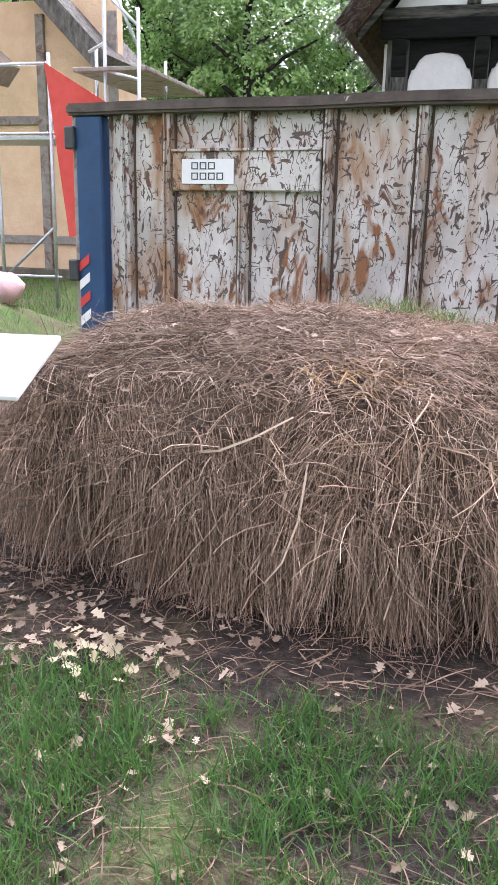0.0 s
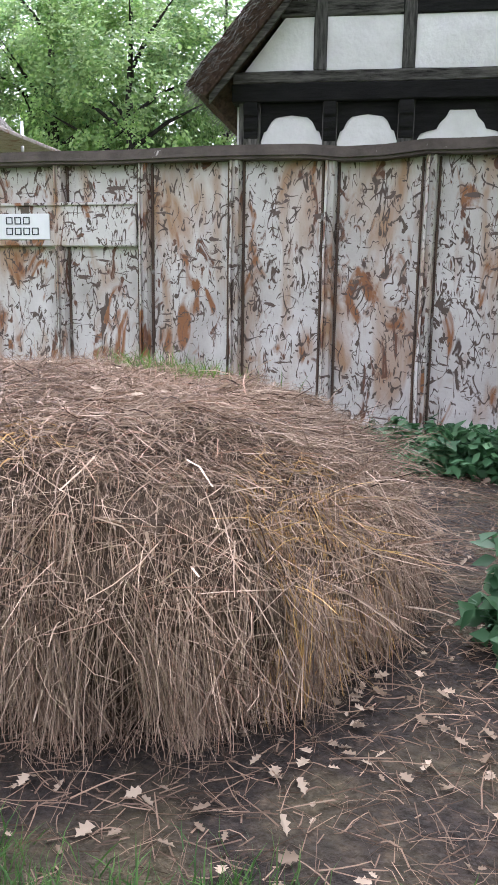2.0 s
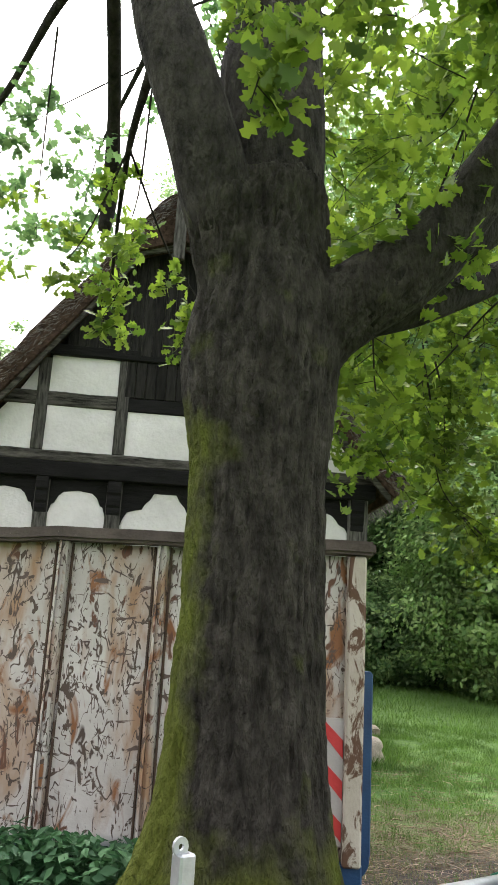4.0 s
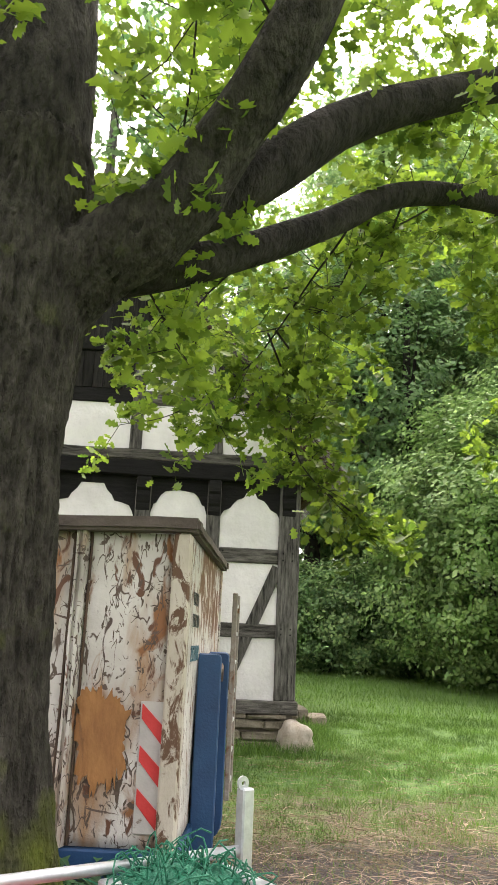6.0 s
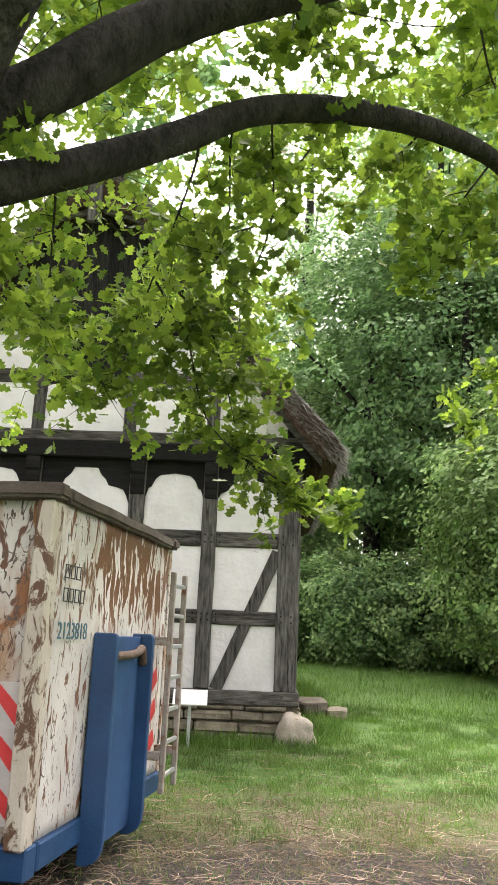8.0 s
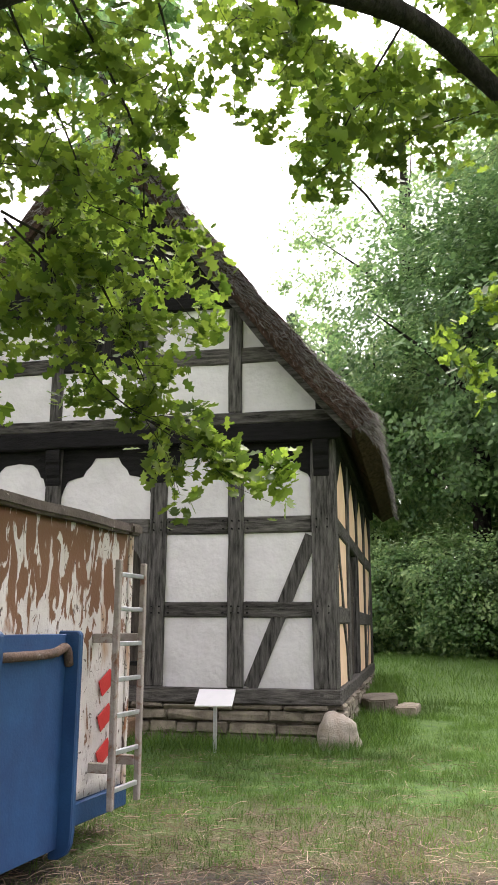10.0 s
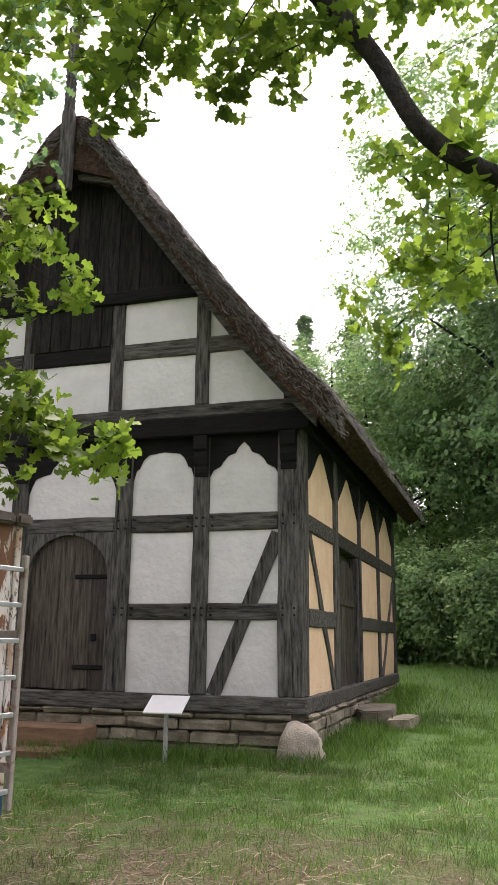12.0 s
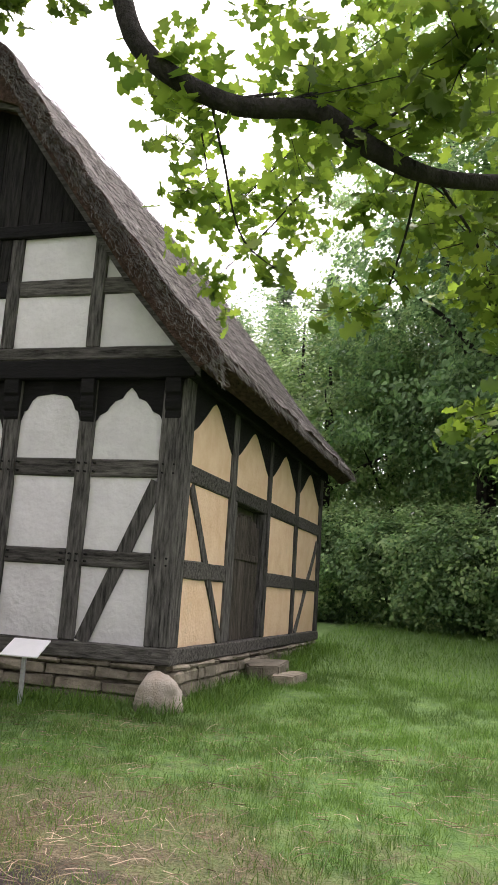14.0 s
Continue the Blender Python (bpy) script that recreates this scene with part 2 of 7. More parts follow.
def container_paint(scraped=False):
    """Dull white paint, scratched to dark steel, with rust patches and runs."""
    m = mat("scraped_white_steel" if scraped else "scratched_white_steel", (0.47, 0.44, 0.405), (0.66, 0.63, 0.60), 2.2, 0.6, 0.2, spots=(0.12, 0.085, 0.065), spot_scale=5, spot_cut=0.66, soft=0.04)
    n, l = m.node_tree.nodes, m.node_tree.links
    bsdf = n["Principled BSDF"]
    old = bsdf.inputs["Base Color"].links[0].from_socket
    co = n.new("ShaderNodeTexCoord")

    def layer(colour_in, tint, stretch, scale, cut, width, rot=0.0, seed=0.0, detail=3.0, dist=1.5):
        mp = n.new("ShaderNodeMapping")
        mp.inputs["Scale"].default_value = stretch
        mp.inputs["Rotation"].default_value = (0, rot, 0)
        mp.inputs["Location"].default_value = (seed, seed * 0.7, seed * 1.3)
        l.new(co.outputs["Object"], mp.inputs["Vector"])
        z = n.new("ShaderNodeTexNoise")
        z.inputs["Scale"].default_value = scale
        z.inputs["Detail"].default_value = detail
        z.inputs["Distortion"].default_value = dist
        l.new(mp.outputs[0], z.inputs["Vector"])
        r = n.new("ShaderNodeValToRGB")
        r.color_ramp.elements[0].position, r.color_ramp.elements[1].position = cut, cut + width
        l.new(z.outputs["Fac"], r.inputs["Fac"])
        x = n.new("ShaderNodeMixRGB")
        x.inputs["Color2"].default_value = (*tint, 1)
        l.new(r.outputs["Color"], x.inputs["Fac"])
        l.new(colour_in, x.inputs["Color1"])
        return x.outputs["Color"]

    def lines(colour_in, tint, stretch, scale, width, cut, rot, seed):
        """Thin curved scratches: the level lines of a noise, kept only in places."""
        mp = n.new("ShaderNodeMapping")
        mp.inputs["Scale"].default_value = stretch
        mp.inputs["Rotation"].default_value = (0, rot, 0)
        mp.inputs["Location"].default_value = (seed, seed * 0.6, seed * 1.4)
        l.new(co.outputs["Object"], mp.inputs["Vector"])
        z = n.new("ShaderNodeTexNoise")
        z.inputs["Scale"].default_value = scale
        z.inputs["Detail"].default_value = 2.0
        z.inputs["Distortion"].default_value = 0.6
        l.new(mp.outputs[0], z.inputs["Vector"])
        off = n.new("ShaderNodeMath")
        off.operation = "SUBTRACT"
        off.inputs[1].default_value = 0.5
        l.new(z.outputs["Fac"], off.inputs[0])
        flat = n.new("ShaderNodeMath")
        flat.operation = "ABSOLUTE"
        l.new(off.outputs[0], flat.inputs[0])
        near = n.new("ShaderNodeMapRange")
        near.inputs["From Min"].default_value, near.inputs["From Max"].default_value = width, width * 0.4
        l.new(flat.outputs[0], near.inputs["Value"])
        k = n.new("ShaderNodeTexNoise")
        k.inputs["Scale"].default_value = 5.0
        k.inputs["Detail"].default_value = 4.0
        l.new(mp.outputs[0], k.inputs["Vector"])
        kr = n.new("ShaderNodeMapRange")
        kr.inputs["From Min"].default_value, kr.inputs["From Max"].default_value = cut, cut + 0.04
        l.new(k.outputs["Fac"], kr.inputs["Value"])
        both = n.new("ShaderNodeMath")
        both.operation = "MULTIPLY"
        l.new(near.outputs[0], both.inputs[0])
        l.new(kr.outputs[0], both.inputs[1])
        x = n.new("ShaderNodeMixRGB")
        x.inputs["Color2"].default_value = (*tint, 1)
        l.new(both.outputs[0], x.inputs["Fac"])
        l.new(colour_in, x.inputs["Color1"])
        return x.outputs["Color"]

    k = 0.06 if scraped else 0.0
    c = layer(old, (0.33, 0.30, 0.27), (1.6, 1.6, 0.8), 1.4, 0.50 + k, 0.22, 0, 31.0, 10, 0.5)
    c = layer(c, (0.36, 0.22, 0.13), (3.2, 3.2, 1.0), 1.5, 0.495 + k, 0.16, 0, 5.0, 10, 0.6)
    c = layer(c, (0.25, 0.105, 0.04), (3.2, 3.2, 1.5), 1.7, 0.585 + k, 0.08, 0.15, 11.0, 12, 1.2)
    c = layer(c, (0.13, 0.055, 0.03), (4.6, 4.6, 2.0), 2.0, 0.61 + k, 0.05, 0.3, 44.0, 10, 1.4)
    c = layer(c, (0.085, 0.06, 0.045), (6.0, 6.0, 2.4), 2.1, 0.63 + k, 0.025, 0.5, 2.0, 5.0, 2.0)
    c = layer(c, (0.085, 0.06, 0.045), (5.6, 5.6, 2.2), 1.9, 0.635 + k, 0.025, -0.5, 7.0, 5.0, 2.0)
    c = layer(c, (0.11, 0.075, 0.06), (2.2, 2.2, 6.0), 2.4, 0.635 + k, 0.025, 0.2, 17.0, 5.0, 1.8)
    c = lines(c, (0.09, 0.06, 0.045), (3.2, 3.2, 1.4), 2.4, 0.013, 0.48 + k, 0.45, 3.0)
    c = lines(c, (0.10, 0.065, 0.05), (3.8, 3.8, 1.6), 2.8, 0.013, 0.50 + k, -0.7, 13.0)
    c = lines(c, (0.075, 0.05, 0.04), (2.4, 2.4, 1.2), 2.2, 0.010, 0.49 + k, 0.9, 23.0)
    if scraped:
        sp = n.new("ShaderNodeSeparateXYZ")
        l.new(co.outputs["Object"], sp.inputs[0])
        zr = n.new("ShaderNodeMapRange")
        zr.inputs["From Min"].default_value, zr.inputs["From Max"].default_value = 1.05, 1.55
        l.new(sp.outputs["Z"], zr.inputs["Value"])
        yr = n.new("ShaderNodeMapRange")
        yr.inputs["From Min"].default_value, yr.inputs["From Max"].default_value = -0.8, -0.3
        l.new(sp.outputs["Y"], yr.inputs["Value"])
        pr = n.new("ShaderNodeMath")
        pr.operation = "MULTIPLY"
        l.new(zr.outputs[0], pr.inputs[0])
        l.new(yr.outputs[0], pr.inputs[1])
        mp = n.new("ShaderNodeMapping")
        mp.inputs["Scale"].default_value = (6, 6, 1.8)
        l.new(co.outputs["Object"], mp.inputs["Vector"])
        z = n.new("ShaderNodeTexNoise")
        z.inputs["Scale"].default_value = 2.2
        z.inputs["Detail"].default_value = 8
        z.inputs["Distortion"].default_value = 0.8
        l.new(mp.outputs[0], z.inputs["Vector"])
        ad = n.new("ShaderNodeMath")
        ad.operation = "MULTIPLY_ADD"
        ad.inputs[1].default_value = 0.17
        l.new(pr.outputs[0], ad.inputs[0])
        l.new(z.outputs["Fac"], ad.inputs[2])
        r = n.new("ShaderNodeValToRGB")
        r.color_ramp.elements[0].position, r.color_ramp.elements[1].position = 0.60, 0.63
        l.new(ad.outputs[0], r.inputs["Fac"])
        x = n.new("ShaderNodeMixRGB")
        x.inputs["Color2"].default_value = (0.16, 0.075, 0.035, 1)
        l.new(r.outputs["Color"], x.inputs["Fac"])
        l.new(c, x.inputs["Color1"])
        c = x.outputs["Color"]
    l.new(c, bsdf.inputs["Base Color"])
    return m


PAINT = container_paint()
PAINT_END = container_paint(True)


# ---- mesh helpers ----
def done(bm, name, material, parent=None, smooth=False):
    me = bpy.data.meshes.new(name)
    bm.to_mesh(me)
    bm.free()
    for mt in (material if isinstance(material, (list, tuple)) else [material]):
        me.materials.append(mt)
    if smooth:
        me.shade_smooth()
    ob = new(name, me)
    ob.parent = parent
    return ob


def part(name, bm, material, parent, label="", smooth=False):
    ob = done(bm, name, material, parent, smooth)
    return tagged(ob, label) if label else ob


def thing(name, label, category, at=None, group="", kind=""):
    ob = new(name)
    ob.empty_display_size = 0.2
    if at is not None:
        ob.matrix_world = at
    return tagged(ob, label, category, group, kind)


def box(bm, x0, x1, y0, y1, z0, z1, bevel=0.0, m=None):
    made = bmesh.ops.create_cube(bm, size=1, matrix=Matrix.Translation(((x0 + x1) / 2, (y0 + y1) / 2, (z0 + z1) / 2)) @ Matrix.Diagonal((x1 - x0, y1 - y0, z1 - z0, 1)))
    vs = made["verts"]
    if bevel:
        es = list({e for v in vs for e in v.link_edges})
        made = bmesh.ops.bevel(bm, geom=es, offset=bevel, segments=1, affect="EDGES")
        vs = list({v for v in made["verts"]} | {v for f in made["faces"] for v in f.verts})
    if m is not None:
        bmesh.ops.transform(bm, matrix=m, verts=vs)
    return vs


def slab(name, x0, x1, y0, y1, z0, z1, material, parent, bevel=0.012, label="", wobble=0.0):
    bm = bmesh.new()
    box(bm, x0, x1, y0, y1, z0, z1, bevel)
    if wobble:
        for v in bm.verts:
            v.co += Vector((random.uniform(-1, 1), random.uniform(-0.3, 0.3), random.uniform(-1, 1))) * wobble
    return part(name, bm, material, parent, label)


def prism(bm, outline, y0, y1):
    """A flat outline in x and z, given depth along y."""
    lo = [bm.verts.new((x, y0, z)) for x, z in outline]
    hi = [bm.verts.new((x, y1, z)) for x, z in outline]
    k = len(lo)
    bm.faces.new(lo)
    bm.faces.new(hi[::-1])
    for i in range(k):
        bm.faces.new((lo[i], hi[i], hi[(i + 1) % k], lo[(i + 1) % k]))
    bmesh.ops.recalc_face_normals(bm, faces=bm.faces)


def tube(bm, pts, radii, n=8, rough=0.0, flute=0.0):
    """A round limb through the points."""
    rings = []
    pts = [Vector(p) for p in pts]
    side = None
    for i, p in enumerate(pts):
        d = (pts[min(i + 1, len(pts) - 1)] - pts[max(i - 1, 0)]).normalized()
        if side is None:
            side = d.orthogonal().normalized()
        side = (side - d * side.dot(d)).normalized()
        up = d.cross(side)
        ring = []
        for k in range(n):
            a = 2 * math.pi * k / n
            r = radii[i]
            if rough:
                q = p + (side * math.cos(a) + up * math.sin(a)) * r
                r *= 1 + rough * noise.noise(q * 2.2 + Vector((3, 1, 7))) + 0.12 * rough * noise.noise(Vector((q.x * 9, q.y * 9, q.z * 9)))
            ring.append(bm.verts.new(p + (side * math.cos(a) + up * math.sin(a)) * r))
        rings.append(ring)
    for a, b in zip(rings, rings[1:]):
        for k in range(n):
            bm.faces.new((a[k], a[(k + 1) % n], b[(k + 1) % n], b[k]))
    bm.faces.new(rings[0][::-1])
    bm.faces.new(rings[-1])


def spline(pts, steps=6):
    """Smooth points through the given ones; each point may carry further numbers."""
    p = np.array(pts, float)
    p = np.vstack([2 * p[0] - p[1], p, 2 * p[-1] - p[-2]])
    out = []
    for i in range(1, len(p) - 2):
        for k in range(steps):
            t = k / steps
            out.append(0.5 * (2 * p[i] + (p[i + 1] - p[i - 1]) * t + (2 * p[i - 1] - 5 * p[i] + 4 * p[i + 1] - p[i + 2]) * t * t + (3 * p[i] - p[i - 1] - 3 * p[i + 1] + p[i + 2]) * t ** 3))
    out.append(p[-2])
    return np.array(out)


def flakes(name, shape, faces, places, normals, spin, sizes, material, parent=None):
    """One mesh of many small flat pieces: the outline `shape` laid at each place."""
    rng = len(places)
    shape = np.array(shape, float)
    nrm = normals / np.linalg.norm(normals, axis=1)[:, None]
    ref = np.where(np.abs(nrm[:, 2:3]) < 0.9, np.array([[0, 0, 1.0]]), np.array([[1.0, 0, 0]]))
    u = np.cross(nrm, ref)
    u /= np.linalg.norm(u, axis=1)[:, None]
    v = np.cross(nrm, u)
    c, s = np.cos(spin)[:, None], np.sin(spin)[:, None]
    u, v = u * c + v * s, -u * s + v * c
    k = len(shape)
    co = places[:, None, :] + sizes[:, None, None] * (shape[None, :, 0:1] * u[:, None] + shape[None, :, 1:2] * v[:, None] + shape[None, :, 2:3] * nrm[:, None])
    me = bpy.data.meshes.new(name)
    idx = (np.arange(rng)[:, None] * k)
    fl = [np.array(f) for f in faces]
    allf = np.concatenate([(idx + f[None]).reshape(rng, -1) for f in fl], axis=1)
    lens = [len(f) for f in fl]
    me.vertices.add(rng * k)
    me.vertices.foreach_set("co", co.astype(np.float32).ravel())
    nl = sum(lens) * rng
    me.loops.add(nl)
    me.loops.foreach_set("vertex_index", allf.astype(np.int32).ravel())
    me.polygons.add(len(fl) * rng)
    tot = np.tile(np.array(lens, np.int32), rng)
    me.polygons.foreach_set("loop_start", np.concatenate([[0], np.cumsum(tot)[:-1]]).astype(np.int32))
    me.update(calc_edges=True)
    me.validate()
    me.materials.append(material)
    ob = new(name, me)
    ob.parent = parent
    return ob


OAK_SHAPE = [(0, 0, 0), (0.10, 0.18, 0.02), (0.28, 0.26, 0.05), (0.16, 0.42, 0.02), (0.38, 0.56, 0.06), (0.18, 0.70, 0.02), (0.26, 0.90, 0.05), (0, 1, 0),
             (-0.26, 0.90, 0.05), (-0.18, 0.70, 0.02), (-0.38, 0.56, 0.06), (-0.16, 0.42, 0.02), (-0.28, 0.26, 0.05), (-0.10, 0.18, 0.02)]
OAK_FACES = [(0, 1, 2, 3, 4, 5, 6, 7), (0, 7, 8, 9, 10, 11, 12, 13)]
LEAF_SHAPE = [(0, 0, 0), (0.3, 0.4, 0.06), (0, 1, 0), (-0.3, 0.4, 0.06)]
LEAF_FACES = [(0, 1, 2), (0, 2, 3)]
rng = np.random.default_rng(5)


def sphere_dirs(k):
    d = rng.normal(size=(k, 3))
    return d / np.linalg.norm(d, axis=1)[:, None]


def smooth(t):
    t = min(1.0, max(0.0, t))
    return t * t * (3 - 2 * t)


def ground_z(x, y):
    base = -0.12 + 0.043 * (min(y, 24.0) - 4.5) + 0.01 * max(0.0, y - 24.0)
    base = max(base, -0.45)
    rise = 0.52 * smooth((5.3 - x) / 2.7) * smooth((7.3 + 2.7 * smooth((-1.9 - x) / 0.6) - y) / 2.2)
    return base + rise + 0.02 * noise.noise(Vector((x * 0.9, y * 0.9, 0))) + 0.25 * smooth((math.hypot(x - 4, y - 8) - 25) / 60) * noise.noise(Vector((x * 0.03, y * 0.03, 5)))


# ---- ground: one sheet to the horizon ----
def ground_material():
    """Lawn, bare earth and straw litter, worn to patches by noise and by where people and machines pass."""
    m = bpy.data.materials.new("lawn_and_bare_earth")
    m.use_nodes = True
    n, l = m.node_tree.nodes, m.node_tree.links
    bsdf = n["Principled BSDF"]
    bsdf.inputs["Roughness"].default_value = 0.95
    co = n.new("ShaderNodeTexCoord")

    def nz(scale, detail=8.0, dist=0.0):
        z = n.new("ShaderNodeTexNoise")
        z.inputs["Scale"].default_value = scale
        z.inputs["Detail"].default_value = detail
        z.inputs["Distortion"].default_value = dist
        l.new(co.outputs["Object"], z.inputs["Vector"])
        return z.outputs["Fac"]

    def ramp(src, stops):
        r = n.new("ShaderNodeValToRGB")
        while len(r.color_ramp.elements) < len(stops):
            r.color_ramp.elements.new(0.5)
        for e, (p, c) in zip(r.color_ramp.elements, stops):
            e.position, e.color = p, (*c, 1)
        l.new(src, r.inputs["Fac"])
        return r.outputs["Color"]

    def mix(f, a, b):
        x = n.new("ShaderNodeMixRGB")
        l.new(f, x.inputs["Fac"])
        l.new(a, x.inputs["Color1"])
        l.new(b, x.inputs["Color2"])
        return x.outputs["Color"]

    grass = ramp(nz(9), [(0.3, (0.035, 0.085, 0.013)), (0.5, (0.065, 0.135, 0.02)), (0.7, (0.105, 0.185, 0.035))])
    dry = ramp(nz(38, 6), [(0.3, (0.05, 0.042, 0.02)), (0.52, (0.10, 0.08, 0.04)), (0.75, (0.20, 0.16, 0.095))])
    earth = ramp(nz(30, 8), [(0.3, (0.010, 0.007, 0.005)), (0.55, (0.026, 0.018, 0.013)), (0.75, (0.075, 0.052, 0.036))])
    att = n.new("ShaderNodeVertexColor")
    att.layer_name = "cover"
    sep = n.new("ShaderNodeSeparateColor")
    l.new(att.outputs["Color"], sep.inputs["Color"])

    def worn(channel, noise_out, width=0.35):
        a = n.new("ShaderNodeMath")
        a.operation = "ADD"
        l.new(channel, a.inputs[0])
        l.new(noise_out, a.inputs[1])
        r = n.new("ShaderNodeMapRange")
        r.inputs["From Min"].default_value, r.inputs["From Max"].default_value = 1.0 - width / 2, 1.0 + width / 2
        l.new(a.outputs[0], r.inputs["Value"])
        return r.outputs[0]

    c = mix(worn(sep.outputs["Red"], nz(2.2, 10, 0.5)), grass, dry)
    c = mix(worn(sep.outputs["Green"], nz(3.1, 10, 0.5)), c, earth)
    l.new(c, bsdf.inputs["Base Color"])
    bp = n.new("ShaderNodeBump")
    bp.inputs["Strength"].default_value = 0.9
    bp.inputs["Distance"].default_value = 0.03
    l.new(nz(45, 8), bp.inputs["Height"])
    l.new(bp.outputs[0], bsdf.inputs["Normal"])
    return m


def dryness(x, y):
    """How far the lawn is worn to dry straw, and to bare earth, there."""
    hay = smooth(1 - (abs(x - 1.4) - 1.6) / 1.2) * smooth(1 - (abs(y - 4.0) - 1.25) / 0.7)
    under_tree = smooth(1 - (math.hypot(x - 3.5, y - 5.0) - 1.2) / 1.2)
    yard = smooth(1 - (abs(x - 5.6) - 1.4) / 1.2) * smooth(1 - (abs(y - 7.0) - 0.8) / 0.9)
    lawn_dry = 0.36 * smooth(1 - (math.hypot((x - 5.6) * 0.6, (y - 8.3)) - 0.9) / 1.8) + 0.20 * smooth((10.5 - y) / 3) * smooth((x - 4.5) / 1.5) + 0.14
    edge = 0.62 * smooth(1 - (abs(y - 2.2) - 0.9) / 0.4) * smooth((4.2 - x) / 0.6) * smooth((x + 1.5) / 0.8)
    left = smooth((0.6 - x) / 0.6) * smooth((y - 5.0) / 0.5) * 0.5
    return max(lawn_dry, 0.9 * hay, under_tree * 0.9, left, edge), max(0.95 * edge, 0.65 * hay, 0.62 * under_tree, 0.72 * yard)


def axis(fine0, fine1, step, far):
    a = list(np.arange(fine0, fine1 + step / 2, step))
    k, s = fine1, step
    while k < far:
        s *= 1.35
        k += s
        a.append(k)
    k, s = fine0, step
    while k > -far:
        s *= 1.35
        k -= s
        a.insert(0, k)
    return a


def build_ground():
    xs, ys = axis(-3, 11, 0.16, 900), axis(0, 16, 0.16, 900)
    vs = [(x, y, ground_z(x, y)) for y in ys for x in xs]
    w = len(xs)
    fs = [(j * w + i, j * w + i + 1, (j + 1) * w + i + 1, (j + 1) * w + i) for j in range(len(ys) - 1) for i in range(w - 1)]
    me = bpy.data.meshes.new("ground")
    me.from_pydata(vs, [], fs)
    cover = me.color_attributes.new("cover", "FLOAT_COLOR", "POINT")
    vals = np.ones((len(vs), 4), np.float32)
    for i, (x, y, z) in enumerate(vs):
        vals[i, 0], vals[i, 1] = dryness(x, y)
    cover.data.foreach_set("color", vals.ravel())
    me.materials.append(ground_material())
    me.shade_smooth()
    return tagged(new("ground", me), "grassy ground with bare earth and straw litter", "ground", kind="structure")


build_ground()


# ---- the timber-framed house ----
FRONT = Matrix.Translation((0, 12.15, 0))
SIDE = Matrix.Translation((5.94, 0, 0)) @ pose(0, 0, 0, 0, 0, 90)
house = thing("timber_framed_house", "black and white half-timbered thatched house on a stone plinth", "house", pose(3.12, 12.15, 0.3))
HOUSE_INV = house.matrix_world.inverted()


def wood(name, s0, s1, z0, z1, m, material=None, d0=-0.02, d1=0.2, bevel=0.014, lean=0.0, label="", worn=0.006):
    """One timber of a wall: along the wall, up, and into it."""
    bm = bmesh.new()
    k = max(1, int(max(s1 - s0, z1 - z0) / 0.35))
    box(bm, s0, s1, d0, d1, z0, z1, 0)
    if z1 - z0 > s1 - s0:
        for i in range(1, k):
            z = z0 + (z1 - z0) * i / k
            bmesh.ops.bisect_plane(bm, geom=bm.verts[:] + bm.edges[:] + bm.faces[:], plane_co=(0, 0, z), plane_no=(0, 0, 1))
    else:
        for i in range(1, k):
            s = s0 + (s1 - s0) * i / k
            bmesh.ops.bisect_plane(bm, geom=bm.verts[:] + bm.edges[:] + bm.faces[:], plane_co=(s, 0, 0), plane_no=(1, 0, 0))
    for v in bm.verts:
        v.co += Vector((random.uniform(-1, 1), random.uniform(-1, 0.2), random.uniform(-1, 1))) * worn
        if lean:
            v.co.x += lean * (v.co.z - z0)
    bmesh.ops.bevel(bm, geom=[e for e in bm.edges if len(e.link_faces) == 2 and e.calc_face_angle(0) > 0.9], offset=bevel, segments=1, affect="EDGES")
    bmesh.ops.transform(bm, matrix=HOUSE_INV @ m, verts=bm.verts)
    return part(name, bm, material or TIMBER, house, label)


def infill(s0, s1, z0, z1, m, material, d=0.012):
    """A plastered panel, faintly bellied."""
    bm = bmesh.new()
    nx, nz_ = 6, 6
    grid = []
    for j in range(nz_ + 1):
        row = []
        for i in range(nx + 1):
            a, b = i / nx, j / nz_
            belly = -0.014 * math.sin(a * math.pi) * math.sin(b * math.pi) + 0.006 * noise.noise(Vector((s0 * 3 + a * 2, z0 * 3 + b * 2, 1)))
            row.append(bm.verts.new((s0 + (s1 - s0) * a, d + belly, z0 + (z1 - z0) * b)))
        grid.append(row)
    for j in range(nz_):
        for i in range(nx):
            bm.faces.new((grid[j][i], grid[j][i + 1], grid[j + 1][i + 1], grid[j + 1][i]))
    ret = bmesh.ops.extrude_face_region(bm, geom=bm.faces[:])
    bmesh.ops.translate(bm, vec=(0, 0.12, 0), verts=[g for g in ret["geom"] if isinstance(g, bmesh.types.BMVert)])
    bmesh.ops.recalc_face_normals(bm, faces=bm.faces)
    bmesh.ops.transform(bm, matrix=HOUSE_INV @ m, verts=bm.verts)
    return part("plaster_panel", bm, material, house, smooth=False)


